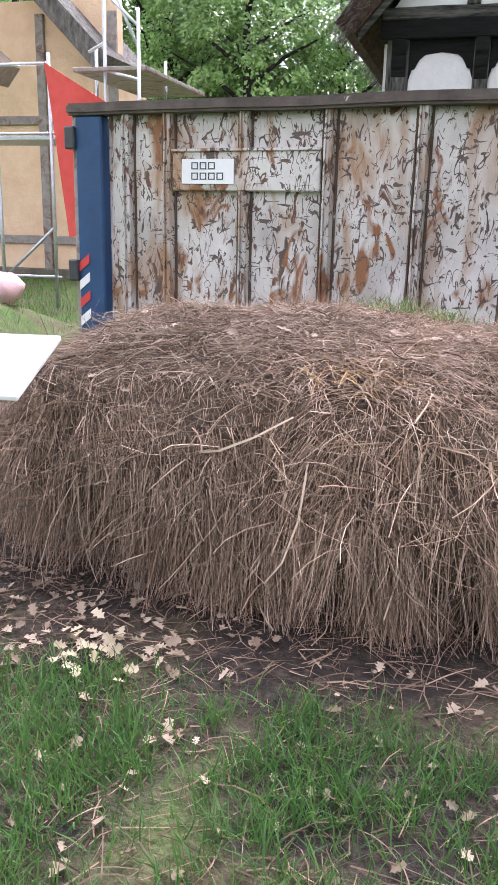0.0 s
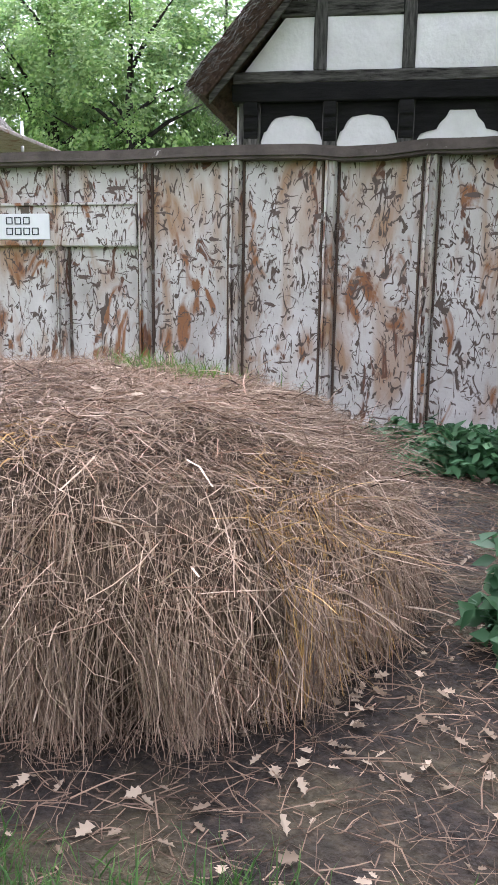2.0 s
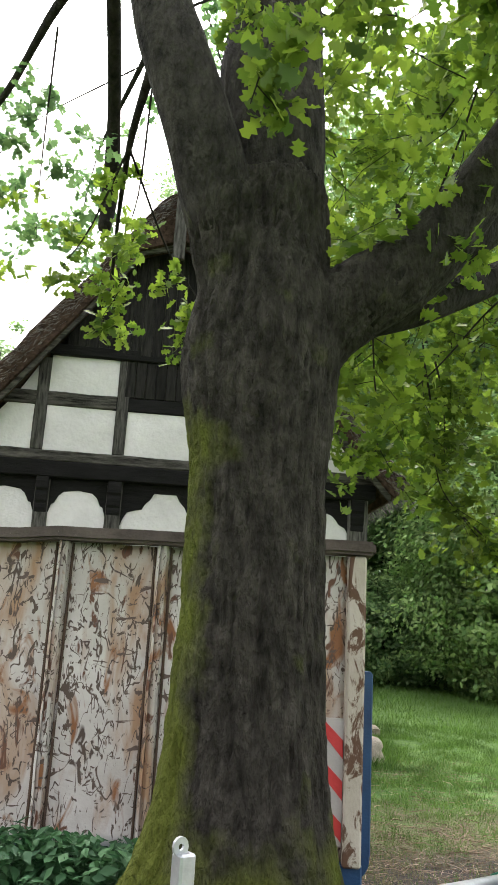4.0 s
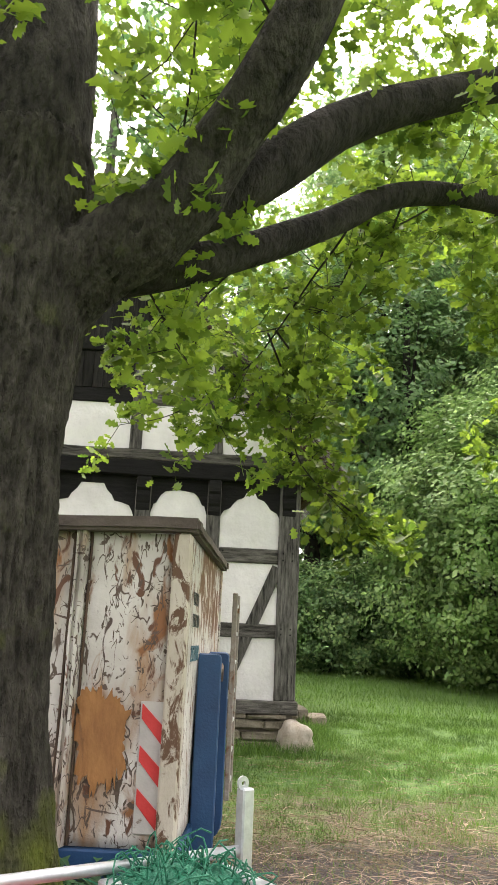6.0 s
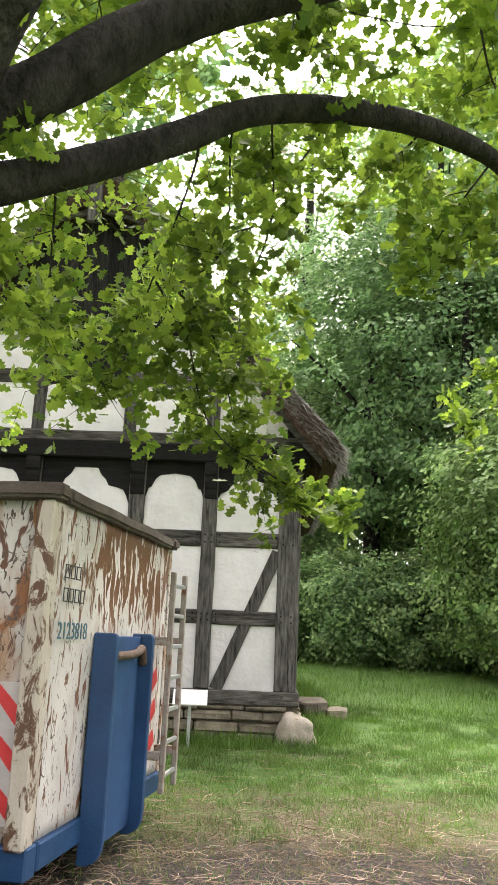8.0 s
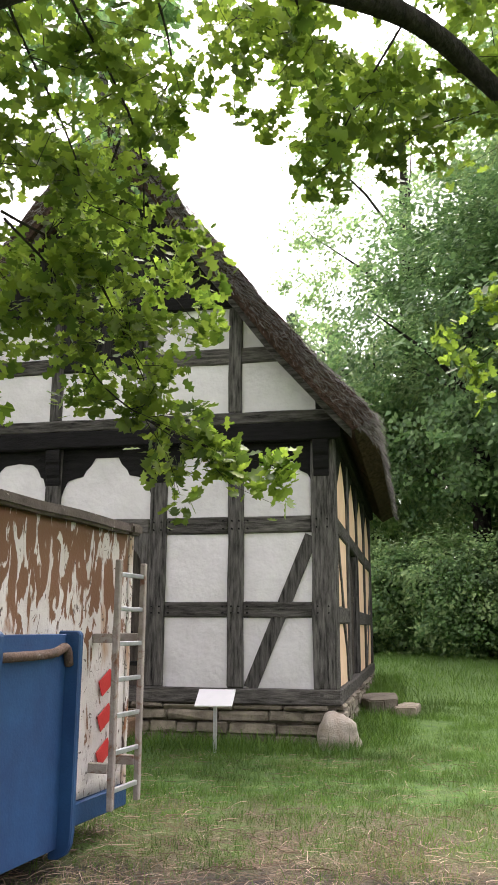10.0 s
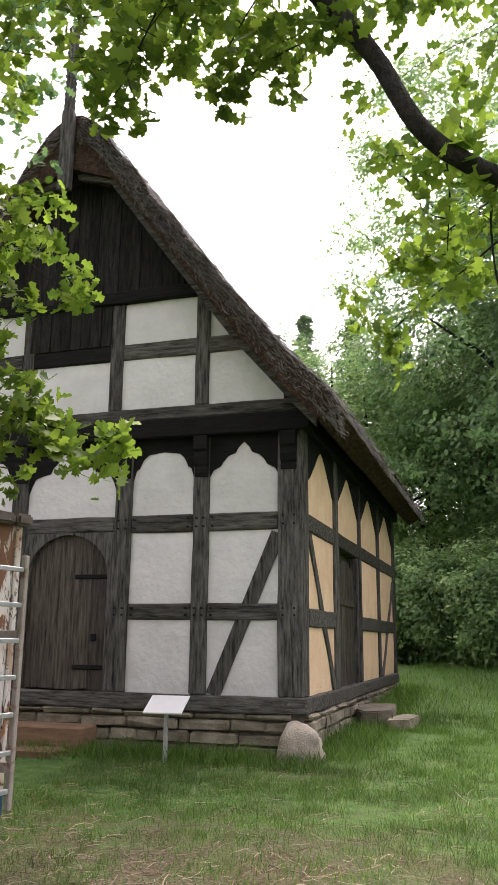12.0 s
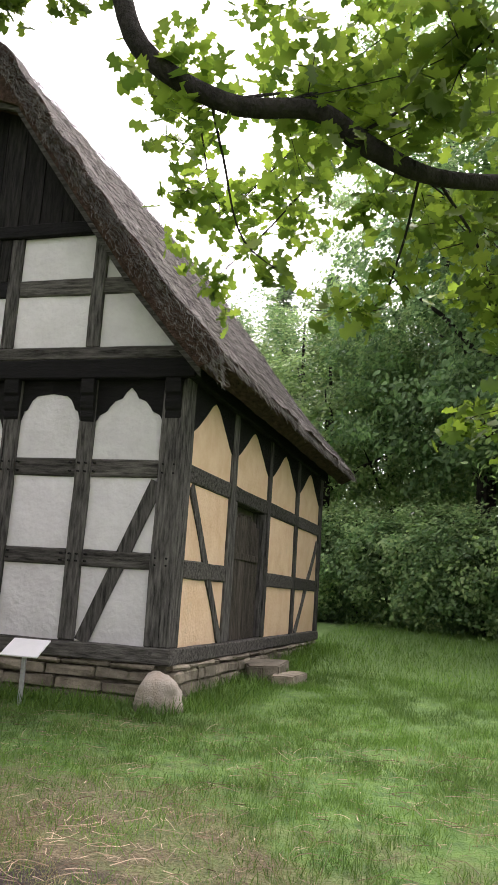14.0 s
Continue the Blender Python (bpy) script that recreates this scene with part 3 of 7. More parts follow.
HEADS = {
    "round": ((0.0, 3.02), (0.035, 3.10), (0.05, 3.14), (0.10, 3.155), (0.125, 3.20), (0.17, 3.26), (0.25, 3.31), (0.5, 3.335)),
    "side": ((0.0, 2.98), (0.08, 3.04), (0.16, 3.12), (0.24, 3.2), (0.32, 3.29), (0.40, 3.38), (0.5, 3.44)),
    "pointed": ((0.0, 3.03), (0.05, 3.10), (0.16, 3.14), (0.20, 3.19), (0.27, 3.25), (0.38, 3.28), (0.42, 3.34), (0.5, 3.40)),
    "wide": ((0.0, 2.92), (0.03, 3.02), (0.07, 3.10), (0.15, 3.13), (0.24, 3.15), (0.27, 3.22), (0.33, 3.285), (0.37, 3.37), (0.5, 3.37)),
}


def bracket(s0, s1, m, shape="round", top=3.52, material=None):
    """The pair of curved braces that arch the head of a panel."""
    w = s1 - s0
    for flip in (0, 1):
        pts = [((s1 - u * w) if flip else (s0 + u * w), z) for u, z in HEADS[shape]]
        pts += [(pts[-1][0], top), (s1 if flip else s0, top)]
        bm = bmesh.new()
        prism(bm, pts if not flip else pts[::-1], -0.006, 0.10)
        bmesh.ops.transform(bm, matrix=HOUSE_INV @ m, verts=bm.verts)
        part("arched_brace", bm, material or TIMBER_BLACK, house)


def beam_between(name, p, q, width, m, material, d0=-0.012, d1=0.12):
    """A slanting timber between two points of a wall."""
    bm = bmesh.new()
    (a, b), (c, d) = p, q
    ln = math.hypot(c - a, d - b)
    ux, uz = (c - a) / ln, (d - b) / ln
    w = width / 2
    prism(bm, [(a - uz * w, b + ux * w), (a + uz * w, b - ux * w), (c + uz * w, d - ux * w), (c - uz * w, d + ux * w)], d0, d1)
    bmesh.ops.transform(bm, matrix=HOUSE_INV @ m, verts=bm.verts)
    return part(name, bm, material, house)


XC = 3.19      # the ridge
XW = 3.24      # middle of the front wall
XG = 3.165     # middle of the gable's posts
SILL0, SILL1 = 0.60, 0.76
R1, R2, R3, R4 = 1.51, 1.68, 2.44, 2.63
TOP = 3.50


def mirror(s0, s1, side, mid=XW):
    return (s0, s1) if side > 0 else (2 * mid - s1, 2 * mid - s0)


# front wall
wood("sill_beam", 0.50, 5.98, SILL0, SILL1, FRONT, TIMBER_H, -0.05, 0.2)
for sd in (1, -1):
    wood("corner_post", *mirror(5.68, 5.95, sd), SILL1, TOP, FRONT, d0=-0.035)
    wood("post", *mirror(4.73, 4.91, sd), SILL1, TOP, FRONT)
    wood("door_post", *mirror(3.80, 4.00, sd), SILL1, TOP, FRONT, d0=-0.03)
    a, b = mirror(4.91, 5.68, sd)
    c, d = mirror(4.00, 4.73, sd)
    for s0, s1 in ((a, b), (c, d)):
        wood("rail", s0, s1, R1, R2, FRONT, TIMBER_H, d0=-0.012)
        wood("rail", s0, s1, R3, R4, FRONT, TIMBER_H, d0=-0.012)
        for z0, z1 in ((SILL1, R1), (R2, R3), (R4, TOP)):
            infill(s0, s1, z0, z1, FRONT, LIME)
        bracket(s0, s1, FRONT, "pointed" if s0 == a and sd > 0 else "round")
    if sd > 0:
        beam_between("brace", (4.99, SILL1), (5.68, 2.40), 0.15, FRONT, TIMBER)
    else:
        beam_between("brace", (2 * XW - 4.99, SILL1), (2 * XW - 5.68, 2.40), 0.15, FRONT, TIMBER)


def console(s0, s1, m):
    """A dark carved console at a post's head, stepping out to carry the beam above."""
    bm = bmesh.new()
    prof = [(-0.022, 3.02), (-0.045, 3.08), (-0.04, 3.14), (-0.06, 3.17), (-0.075, 3.24), (-0.065, 3.30), (-0.09, 3.33), (-0.098, 3.42), (-0.098, 3.477), (0.02, 3.477), (0.02, 3.02)]
    prism(bm, prof, s0 + 0.012, s1 - 0.012)
    for v in bm.verts:
        v.co = Vector((v.co.y, v.co.x, v.co.z))
    bmesh.ops.recalc_face_normals(bm, faces=bm.faces)
    bmesh.ops.bevel(bm, geom=bm.edges[:], offset=0.005, segments=1, affect="EDGES")
    bmesh.ops.transform(bm, matrix=HOUSE_INV @ m, verts=bm.verts)
    part("console", bm, TIMBER_BLACK, house, "black carved console")


for sd in (1, -1):
    for s0, s1 in ((5.70, 5.90), (4.73, 4.91), (3.80, 4.00)):
        console(*mirror(s0, s1, sd), FRONT)
# oak pegs where rails meet posts
for x in (4.05, 4.68, 4.78, 4.86, 4.96, 5.74, 5.86, 3.86, 3.95):
    for z in (1.56, 1.63, 2.49, 2.58):
        bm = bmesh.new()
        bmesh.ops.create_cone(bm, cap_ends=True, segments=7, radius1=0.012, radius2=0.010, depth=0.05, matrix=FRONT @ Matrix.Translation((x, -0.03, z)) @ Matrix.Rotation(math.pi / 2, 4, "X"))
        bmesh.ops.transform(bm, matrix=HOUSE_INV, verts=bm.verts)
        part("peg", bm, TIMBER_BLACK, house)
wood("door_lintel", 2.68, 3.80, R3 + 0.02, R4, FRONT, TIMBER_H, d0=-0.012)
infill(2.68, 3.80, R4, TOP, FRONT, LIME)
bracket(2.68, 3.80, FRONT, "wide")
wood("bressummer", 0.44, 6.04, TOP - 0.02, 3.69, FRONT, TIMBER_BLACK, -0.10, 0.2)
wood("gable_sill", 0.46, 6.02, 3.69, 3.83, FRONT, TIMBER_H, -0.09, 0.2)

# the arched door in the front wall
bm = bmesh.new()
DX, DR, DZ, DH = 3.24, 0.50, 1.98, 0.46


def head(x):
    return DZ + DH * math.sqrt(max(0.0, 1 - ((x - DX) / DR) ** 2))


arch = [(2.68, SILL1), (2.68, R3 + 0.02), (3.80, R3 + 0.02), (3.80, SILL1), (DX + DR, SILL1)]
arch += [(DX + DR * math.cos(math.pi * k / 16), DZ + DH * math.sin(math.pi * k / 16)) for k in range(17)]
arch += [(DX - DR, SILL1)]
prism(bm, arch, -0.01, 0.12)
bmesh.ops.transform(bm, matrix=HOUSE_INV @ FRONT, verts=bm.verts)
part("door_frame", bm, TIMBER, house)
door = part("door", bmesh.new(), OAK_DOOR, house, "weathered arched plank door with iron straps")
for k, (x0, x1) in enumerate(((2.74, 2.90), (2.905, 3.13), (3.135, 3.30), (3.305, 3.52), (3.525, 3.74))):
    bm = bmesh.new()
    tops = [(x0 + (x1 - x0) * i / 5, head(x0 + (x1 - x0) * i / 5)) for i in range(6)]
    prism(bm, [(x0, SILL1 + random.uniform(0, 0.03))] + tops + [(x1, SILL1 + random.uniform(0, 0.03))], 0.05 + random.uniform(-0.006, 0.006), 0.09)
    bmesh.ops.transform(bm, matrix=HOUSE_INV @ FRONT, verts=bm.verts)
    part("plank", bm, OAK_DOOR, door)
for x0, x1, z0, z1 in ((3.32, 3.73, 1.95, 2.0), (3.34, 3.73, 0.98, 1.03)):
    bm = bmesh.new()
    box(bm, x0, x1, 0.034, 0.056, z0, z1, 0.008)
    bmesh.ops.transform(bm, matrix=HOUSE_INV @ FRONT, verts=bm.verts)
    part("strap_hinge", bm, TIMBER_BLACK, door, "black iron strap")
bm = bmesh.new()
box(bm, 3.55, 3.62, 0.030, 0.05, 1.28, 1.36, 0.008)
bmesh.ops.transform(bm, matrix=HOUSE_INV @ FRONT, verts=bm.verts)
part("lock_plate", bm, TIMBER_BLACK, door)

# the gable above
GAB = Matrix.Translation((0, 12.10, 0))
RIDGE = 7.55
OUTER = ((0.0, 7.55), (0.17, 7.51), (0.34, 7.36), (0.52, 7.10), (1.3, 6.03), (2.1, 4.96), (2.7, 4.27), (3.27, 3.64))


def roof_out(u):
    """Height of the thatch's skin at the distance u from the ridge: steep above, flaring to the eave."""
    for (a, za), (b, zb) in zip(OUTER, OUTER[1:]):
        if u <= b:
            return za + (zb - za) * (u - a) / (b - a)
    return OUTER[-1][1]


def roof_in(x):
    u = abs(x - XC)
    return min(roof_out(u), 7.25) - 0.44


for sd in (1, -1):
    for s0, s1 in ((4.73, 4.89), (3.67, 3.83)):
        s0, s1 = mirror(s0, s1, sd, XG)
        wood("gable_post", s0, s1, 3.83, min(5.14, roof_in((s0 + s1) / 2)), GAB, d0=-0.02)
    a, b = mirror(3.83, 4.73, sd, XG)
    for z0, z1 in ((3.83, 4.44), (4.63, 5.14)):
        infill(a, b, z0, z1, GAB, LIME)
    for z0, z1 in ((3.83, 4.44), (4.63, 5.14)):
        tip, tip1 = (5.86, 5.36) if z0 < 4 else (5.22, 4.89)
        pts = [(4.89, z0), (tip, z0), (tip1, z1)] + ([(4.89, z1)] if tip1 > 4.9 else [])
        if tip1 <= 4.9:
            pts = [(4.89, z0), (tip, z0), (4.89, z0 + 0.36)]
        pts = pts if sd > 0 else [(2 * XG - 4.89 + (XW - XG) * 1.6 * (x > 4.9) - (x - 4.89), z) for x, z in pts][::-1]
        bm = bmesh.new()
        prism(bm, pts, 0.012, 0.13)
        bmesh.ops.transform(bm, matrix=HOUSE_INV @ GAB, verts=bm.verts)
        part("plaster_panel", bm, LIME, house)
    wood("gable_rail", *mirror(3.83, 5.30, sd, XG), 4.44, 4.63, GAB, TIMBER_H, d0=-0.012)
infill(2.62, 3.67, 3.83, 4.44, GAB, LIME)
wood("gable_rail", 2.45, 3.83, 4.44, 4.63, GAB, TIMBER_BLACK, d0=-0.012)
wood("collar_beam", 1.56, 4.82, 5.14, 5.29, GAB, TIMBER_BLACK, -0.06, 0.2)
for k in range(8):
    slab_x = 2.59 + k * 0.135
    bm = bmesh.new()
    box(bm, slab_x, slab_x + 0.130, -0.015 - random.uniform(0, 0.012), 0.03, 4.63, 5.14, 0.006)
    bmesh.ops.transform(bm, matrix=HOUSE_INV @ GAB, verts=bm.verts)
    part("hatch_board", bm, BOARD, house)
for k in range(24):
    x0 = 1.50 + k * 0.14
    x1 = x0 + 0.135
    z1 = min(roof_in(x0), roof_in(x1)) - 0.02
    if z1 > 5.35:
        bm = bmesh.new()
        za, zb = roof_in(x0) - 0.02, roof_in(x1) - 0.02
        prism(bm, [(x0, 5.25 + random.uniform(-0.05, 0.02)), (x1, 5.25 + random.uniform(-0.05, 0.02)), (x1, zb), (x0, za)], -0.05 - random.uniform(0, 0.015), -0.025)
        bmesh.ops.transform(bm, matrix=HOUSE_INV @ GAB, verts=bm.verts)
        part("gable_board", bm, BOARD, house)
bm = bmesh.new()
prism(bm, [(0.56, 0.5), (5.90, 0.5), (5.90, 3.6), (XC, 6.75), (0.56, 3.6)], 0.16, 0.3)
bmesh.ops.transform(bm, matrix=HOUSE_INV @ FRONT, verts=bm.verts)
part("inner_wall", bm, MORTAR, house)

# the side wall, ochre panels
wood("sill_beam", 12.10, 19.35, SILL0, SILL1, SIDE, TIMBER_H, -0.04, 0.2)
POSTS = [(12.13, 12.38), (13.76, 13.95), (15.50, 15.66), (17.25, 17.42), (19.1, 19.32)]
for i, (s0, s1) in enumerate(POSTS):
    wood("corner_post" if i in (0, 4) else "post", s0, s1, SILL1, TOP, SIDE, d0=-0.02 if i else -0.01)
for i in range(4):
    s0, s1 = POSTS[i][1], POSTS[i + 1][0]
    infill(s0, s1, R4, TOP, SIDE, OCHRE)
    bracket(s0, s1, SIDE, "side")
    wood("rail", s0, s1, R3, R4, SIDE, TIMBER_H, d0=-0.012)
    if i == 1:
        continue
    wood("rail", s0, s1, R1 - 0.06, R2 - 0.04, SIDE, TIMBER_H, d0=-0.012)
    infill(s0, s1, SILL1, R1 - 0.06, SIDE, OCHRE)
    infill(s0, s1, R2 - 0.04, R3, SIDE, OCHRE)
beam_between("brace", (13.72, SILL1), (12.45, 2.40), 0.13, SIDE, TIMBER)
beam_between("brace", (17.6, SILL1), (19.05, 2.30), 0.13, SIDE, TIMBER)
# added black filler closing the gap under the eave, standing for its deep shade
wood("eave_board", 12.1, 19.4, 3.68, 3.95, SIDE, TIMBER_BLACK, 0.02, 0.2)
wood("wall_plate", 12.1, 19.4, TOP - 0.02, 3.68, SIDE, TIMBER_BLACK, -0.08, 0.2)
side_door = part("door", bmesh.new(), OAK_DOOR, house, "dark plank side door in a heavy frame")
for k in range(8):
    bm = bmesh.new()
    x0 = 14.12 + k * 0.155
    box(bm, x0, x0 + 0.15, 0.05 + random.uniform(-0.005, 0.005), 0.09, SILL1, 2.34 - 0.12 * ((k - 3.5) / 3.5) ** 2, 0.005)
    bmesh.ops.transform(bm, matrix=HOUSE_INV @ SIDE, verts=bm.verts)
    part("plank", bm, OAK_DOOR, side_door)
bm = bmesh.new()
box(bm, 14.2, 15.3, 0.03, 0.055, 1.75, 1.84, 0.006)
bmesh.ops.transform(bm, matrix=HOUSE_INV @ SIDE, verts=bm.verts)
part("ledge", bm, OAK_DOOR, side_door)
wood("door_post", 13.95, 14.11, SILL1, R3, SIDE, d0=0.0)
wood("door_post", 15.37, 15.50, SILL1, R3, SIDE, d0=0.0)
bm = bmesh.new()
box(bm, 12.2, 19.3, 0.16, 0.28, 0.4, 3.62)
bmesh.ops.transform(bm, matrix=HOUSE_INV @ SIDE, verts=bm.verts)
part("inner_wall", bm, MORTAR, house)
for m, a, b in ((Matrix.Translation((0.52, 0, 0)) @ pose(0, 0, 0, 0, 0, 90), 12.33, 19.3), (Matrix.Translation((0, 19.3, 0)), 0.56, 5.9)):
    bm = bmesh.new()
    box(bm, a, b, -0.1, 0.05, 0.3, 3.7)
    bmesh.ops.transform(bm, matrix=HOUSE_INV @ m, verts=bm.verts)
    part("back_wall", bm, LIME, house)


def thatch_roof():
    """A thick thatched saddle roof with a rounded ridge and ragged verges."""
    bm = bmesh.new()
    y0, y1 = 11.72, 19.85
    half = 3.27
    n_s = 30
    prof = [(half * (1 - i / n_s), roof_out(half * (1 - i / n_s))) for i in range(n_s + 1)]
    full = [(x, z) for x, z in prof] + [(-x, z) for x, z in prof[::-1][1:]]
    under = [(x, roof_in(XC + x)) for x in (half - 0.26, 2.7, 2.1, 1.3, 0.55, 0.0)]
    under = [(-x, z) for x, z in under] + [(x, z) for x, z in under[::-1][1:]]
    loop = full + under
    ny = 64
    rings = []
    for j in range(ny + 1):
        y = y0 + (y1 - y0) * j / ny
        ring = []
        for i, (x, z) in enumerate(loop):
            p = Vector((XC + x, y, z))
            outer = i < len(full)
            d = noise.noise(Vector((p.x * 2.1, y * 2.1, p.z * 2.1))) * (0.05 if outer else 0.015)
            e = noise.noise(Vector((p.x * 7, y * 7, p.z * 7))) * 0.02
            if j in (0, ny):
                p.y += 0.05 * noise.noise(Vector((p.x * 5, p.z * 5, 3))) + (0.02 if outer else 0)
            f = 0.014 * noise.noise(Vector((p.x * 16, y * 3, p.z * 16))) if outer else 0
            ring.append(bm.verts.new(p + Vector((0.6 * math.copysign(1, x), 0, 0.75)) * (d + e + f)))
        rings.append(ring)
    k = len(loop)
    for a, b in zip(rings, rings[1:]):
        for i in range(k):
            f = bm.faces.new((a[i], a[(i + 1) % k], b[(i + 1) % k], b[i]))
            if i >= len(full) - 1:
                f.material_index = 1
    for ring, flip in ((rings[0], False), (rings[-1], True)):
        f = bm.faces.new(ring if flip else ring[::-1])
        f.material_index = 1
    bmesh.ops.recalc_face_normals(bm, faces=bm.faces)
    bmesh.ops.transform(bm, matrix=HOUSE_INV, verts=bm.verts)
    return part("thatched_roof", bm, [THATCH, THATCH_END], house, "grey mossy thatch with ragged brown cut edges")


thatch_roof()
VERGE = Matrix.Translation((0, 11.80, 0))
for sd in (1, -1):
    us = (0.06, 0.5, 0.9, 1.3, 1.7, 2.1, 2.4, 2.7, 2.98)
    low = [(XC + sd * u, roof_in(XC + u) - 0.10) for u in us]
    top = [(XC + sd * u, roof_in(XC + u) + 0.05) for u in us]
    bm = bmesh.new()
    prism(bm, low + top[::-1], 0.0, 0.05)
    bmesh.ops.transform(bm, matrix=HOUSE_INV @ VERGE, verts=bm.verts)
    part("barge_board", bm, TIMBER_H, house)
# the carved pole before the ridge, notched all along its upper half
bm = bmesh.new()
left, right = [(3.07, 6.5), (3.075, 7.55)], [(3.235, 6.5), (3.225, 7.55)]
for k in range(14):
    z = 7.60 + k * 0.084
    left += [(3.10, z), (3.085, z + 0.05), (3.105, z + 0.06)]
    right += [(3.20, z), (3.215, z + 0.05), (3.195, z + 0.06)]
prism(bm, left + [(3.15, 8.80)] + right[::-1], -0.17, -0.09)
bmesh.ops.transform(bm, matrix=HOUSE_INV @ VERGE, verts=bm.verts)
part("gable_pole", bm, TIMBER, house, "grey notched wooden ridge pole")

# plinth of coursed stones
plinth = part("plinth", bmesh.new(), MORTAR, house)
bm = bmesh.new()
box(bm, 0.54, 5.92, 12.17, 12.4, 0.0, 0.60)
box(bm, 5.7, 5.92, 12.4, 19.3, 0.0, 0.60)
bmesh.ops.transform(bm, matrix=HOUSE_INV, verts=bm.verts)
part("plinth_core", bm, MORTAR, plinth)


def stones(m, s0, s1, z0, z1, seed):
    r = random.Random(seed)
    z = z0
    while z < z1 - 0.03:
        h = min(r.uniform(0.08, 0.15), z1 - z)
        if z1 - z - h < 0.05:
            h = z1 - z
        s = s0 - r.uniform(0, 0.2)
        while s < s1:
            w = r.uniform(0.18, 0.62)
            a, b = max(s, s0), min(s + w - 0.015, s1)
            if b - a > 0.05:
                bm = bmesh.new()
                dz = r.uniform(-0.01, 0.006)
                box(bm, a, b, -0.045 - r.uniform(0, 0.035), 0.1, z + 0.006, z + h - 0.008 + dz, 0.018)
                for v in bm.verts:
                    v.co += Vector((r.uniform(-1, 1), r.uniform(-1, 1), r.uniform(-1, 1))) * 0.013
                bmesh.ops.transform(bm, matrix=HOUSE_INV @ m, verts=bm.verts)
                part("stone", bm, STONE, plinth)
            s += w
        z += h


stones(FRONT, 0.55, 5.9, 0.08, 0.60, 1)
stones(SIDE, 12.2, 19.2, 0.12, 0.60, 2)
slab_bm = bmesh.new()
box(slab_bm, 2.45, 3.75, 11.72, 12.08, 0.15, 0.44, 0.02)
box(slab_bm, 2.35, 3.60, 11.42, 11.70, 0.05, 0.25, 0.02)
bmesh.ops.transform(slab_bm, matrix=HOUSE_INV, verts=slab_bm.verts)
part("door_step", slab_bm, mat("worn_wood_step", (0.16, 0.09, 0.05), (0.27, 0.17, 0.1), 6, 0.8, 0.4, (0.6, 4, 4)), house, "brown timber threshold step")


def rock(name, x, y, z, sx, sy, sz, material, label, category, seed, turn=0.0, group=""):
    bm = bmesh.new()
    bmesh.ops.create_icosphere(bm, subdivisions=3, radius=1)
    for v in bm.verts:
        d = v.co.copy()
        k = max(abs(d.x), abs(d.y), abs(d.z))
        v.co = d.lerp(d / k, 0.62) * (1 + 0.34 * noise.noise(d * 1.3 + Vector((seed, 0, 0))) + 0.10 * noise.noise(d * 3.4 + Vector((0, seed, 0))))
        v.co = Vector((v.co.x * sx * (1.0 - 0.22 * v.co.z), v.co.y * sy, v.co.z * sz * (1.0 - 0.22 * v.co.x)))
    ob = done(bm, name, material, None, True)
    ob.matrix_world = pose(x, y, z, 0, 0, turn)
    return tagged(ob, label, category, group)


rock("boulder", 5.95, 12.0, 0.35, 0.20, 0.18, 0.18, BOULDER, "pale rounded boulder at the house corner", "boulder", 3.7, 20)


def flat_stone(x, y, z, w, d, h, turn, seed, label):
    """A rough flat slab with broken edges."""
    r = random.Random(seed)
    n = 9
    ring = []
    for i in range(n):
        a = 2 * math.pi * i / n
        k = (abs(math.cos(a)) ** 4 + abs(math.sin(a)) ** 4) ** -0.25 * r.uniform(0.86, 1.04)
        ring.append((w / 2 * math.cos(a) * k, d / 2 * math.sin(a) * k))
    bm = bmesh.new()
    prism(bm, ring, -h, 0)
    bmesh.ops.transform(bm, matrix=Matrix.Rotation(math.pi / 2, 4, "X"), verts=bm.verts)
    bmesh.ops.bevel(bm, geom=bm.edges[:], offset=0.014, segments=2, affect="EDGES")
    for v in bm.verts:
        v.co += Vector((r.uniform(-1, 1), r.uniform(-1, 1), r.uniform(-1, 1))) * 0.006
    ob = done(bm, "step_stone", STONE)
    ob.matrix_world = pose(x, y, z, 2, -2, turn)
    return tagged(ob, label, "stone", "stone steps")


flat_stone(6.26, 14.75, 0.51, 0.48, 0.95, 0.22, 4, 5, "rough grey stone step before the side door")
flat_stone(6.62, 14.45, 0.42, 0.34, 0.70, 0.18, -8, 8, "low flat stone slab lying in the grass")


# ---- the roll-off container ----
CONT = pose(0, 0, 0, 0, 0, -7.64)
cont = thing("roll_off_container", "rusty scratched white steel roll-off container with blue base", "container", CONT @ Matrix.Translation((0.75, 8.1, 0.2)))
CI = Matrix.Translation((-0.75, -8.1, -0.2))
U0, U1, V0, V1, ZB, ZT = -2.08, 3.56, 6.85, 9.38, 0.36, 2.055


def cbox(name, u0, u1, v0, v1, z0, z1, material, bevel=0.006, label="", parent=None):
    bm = bmesh.new()
    box(bm, u0, u1, v0, v1, z0, z1, bevel)
    bmesh.ops.transform(bm, matrix=CI, verts=bm.verts)
    return part(name, bm, material, parent or cont, label)


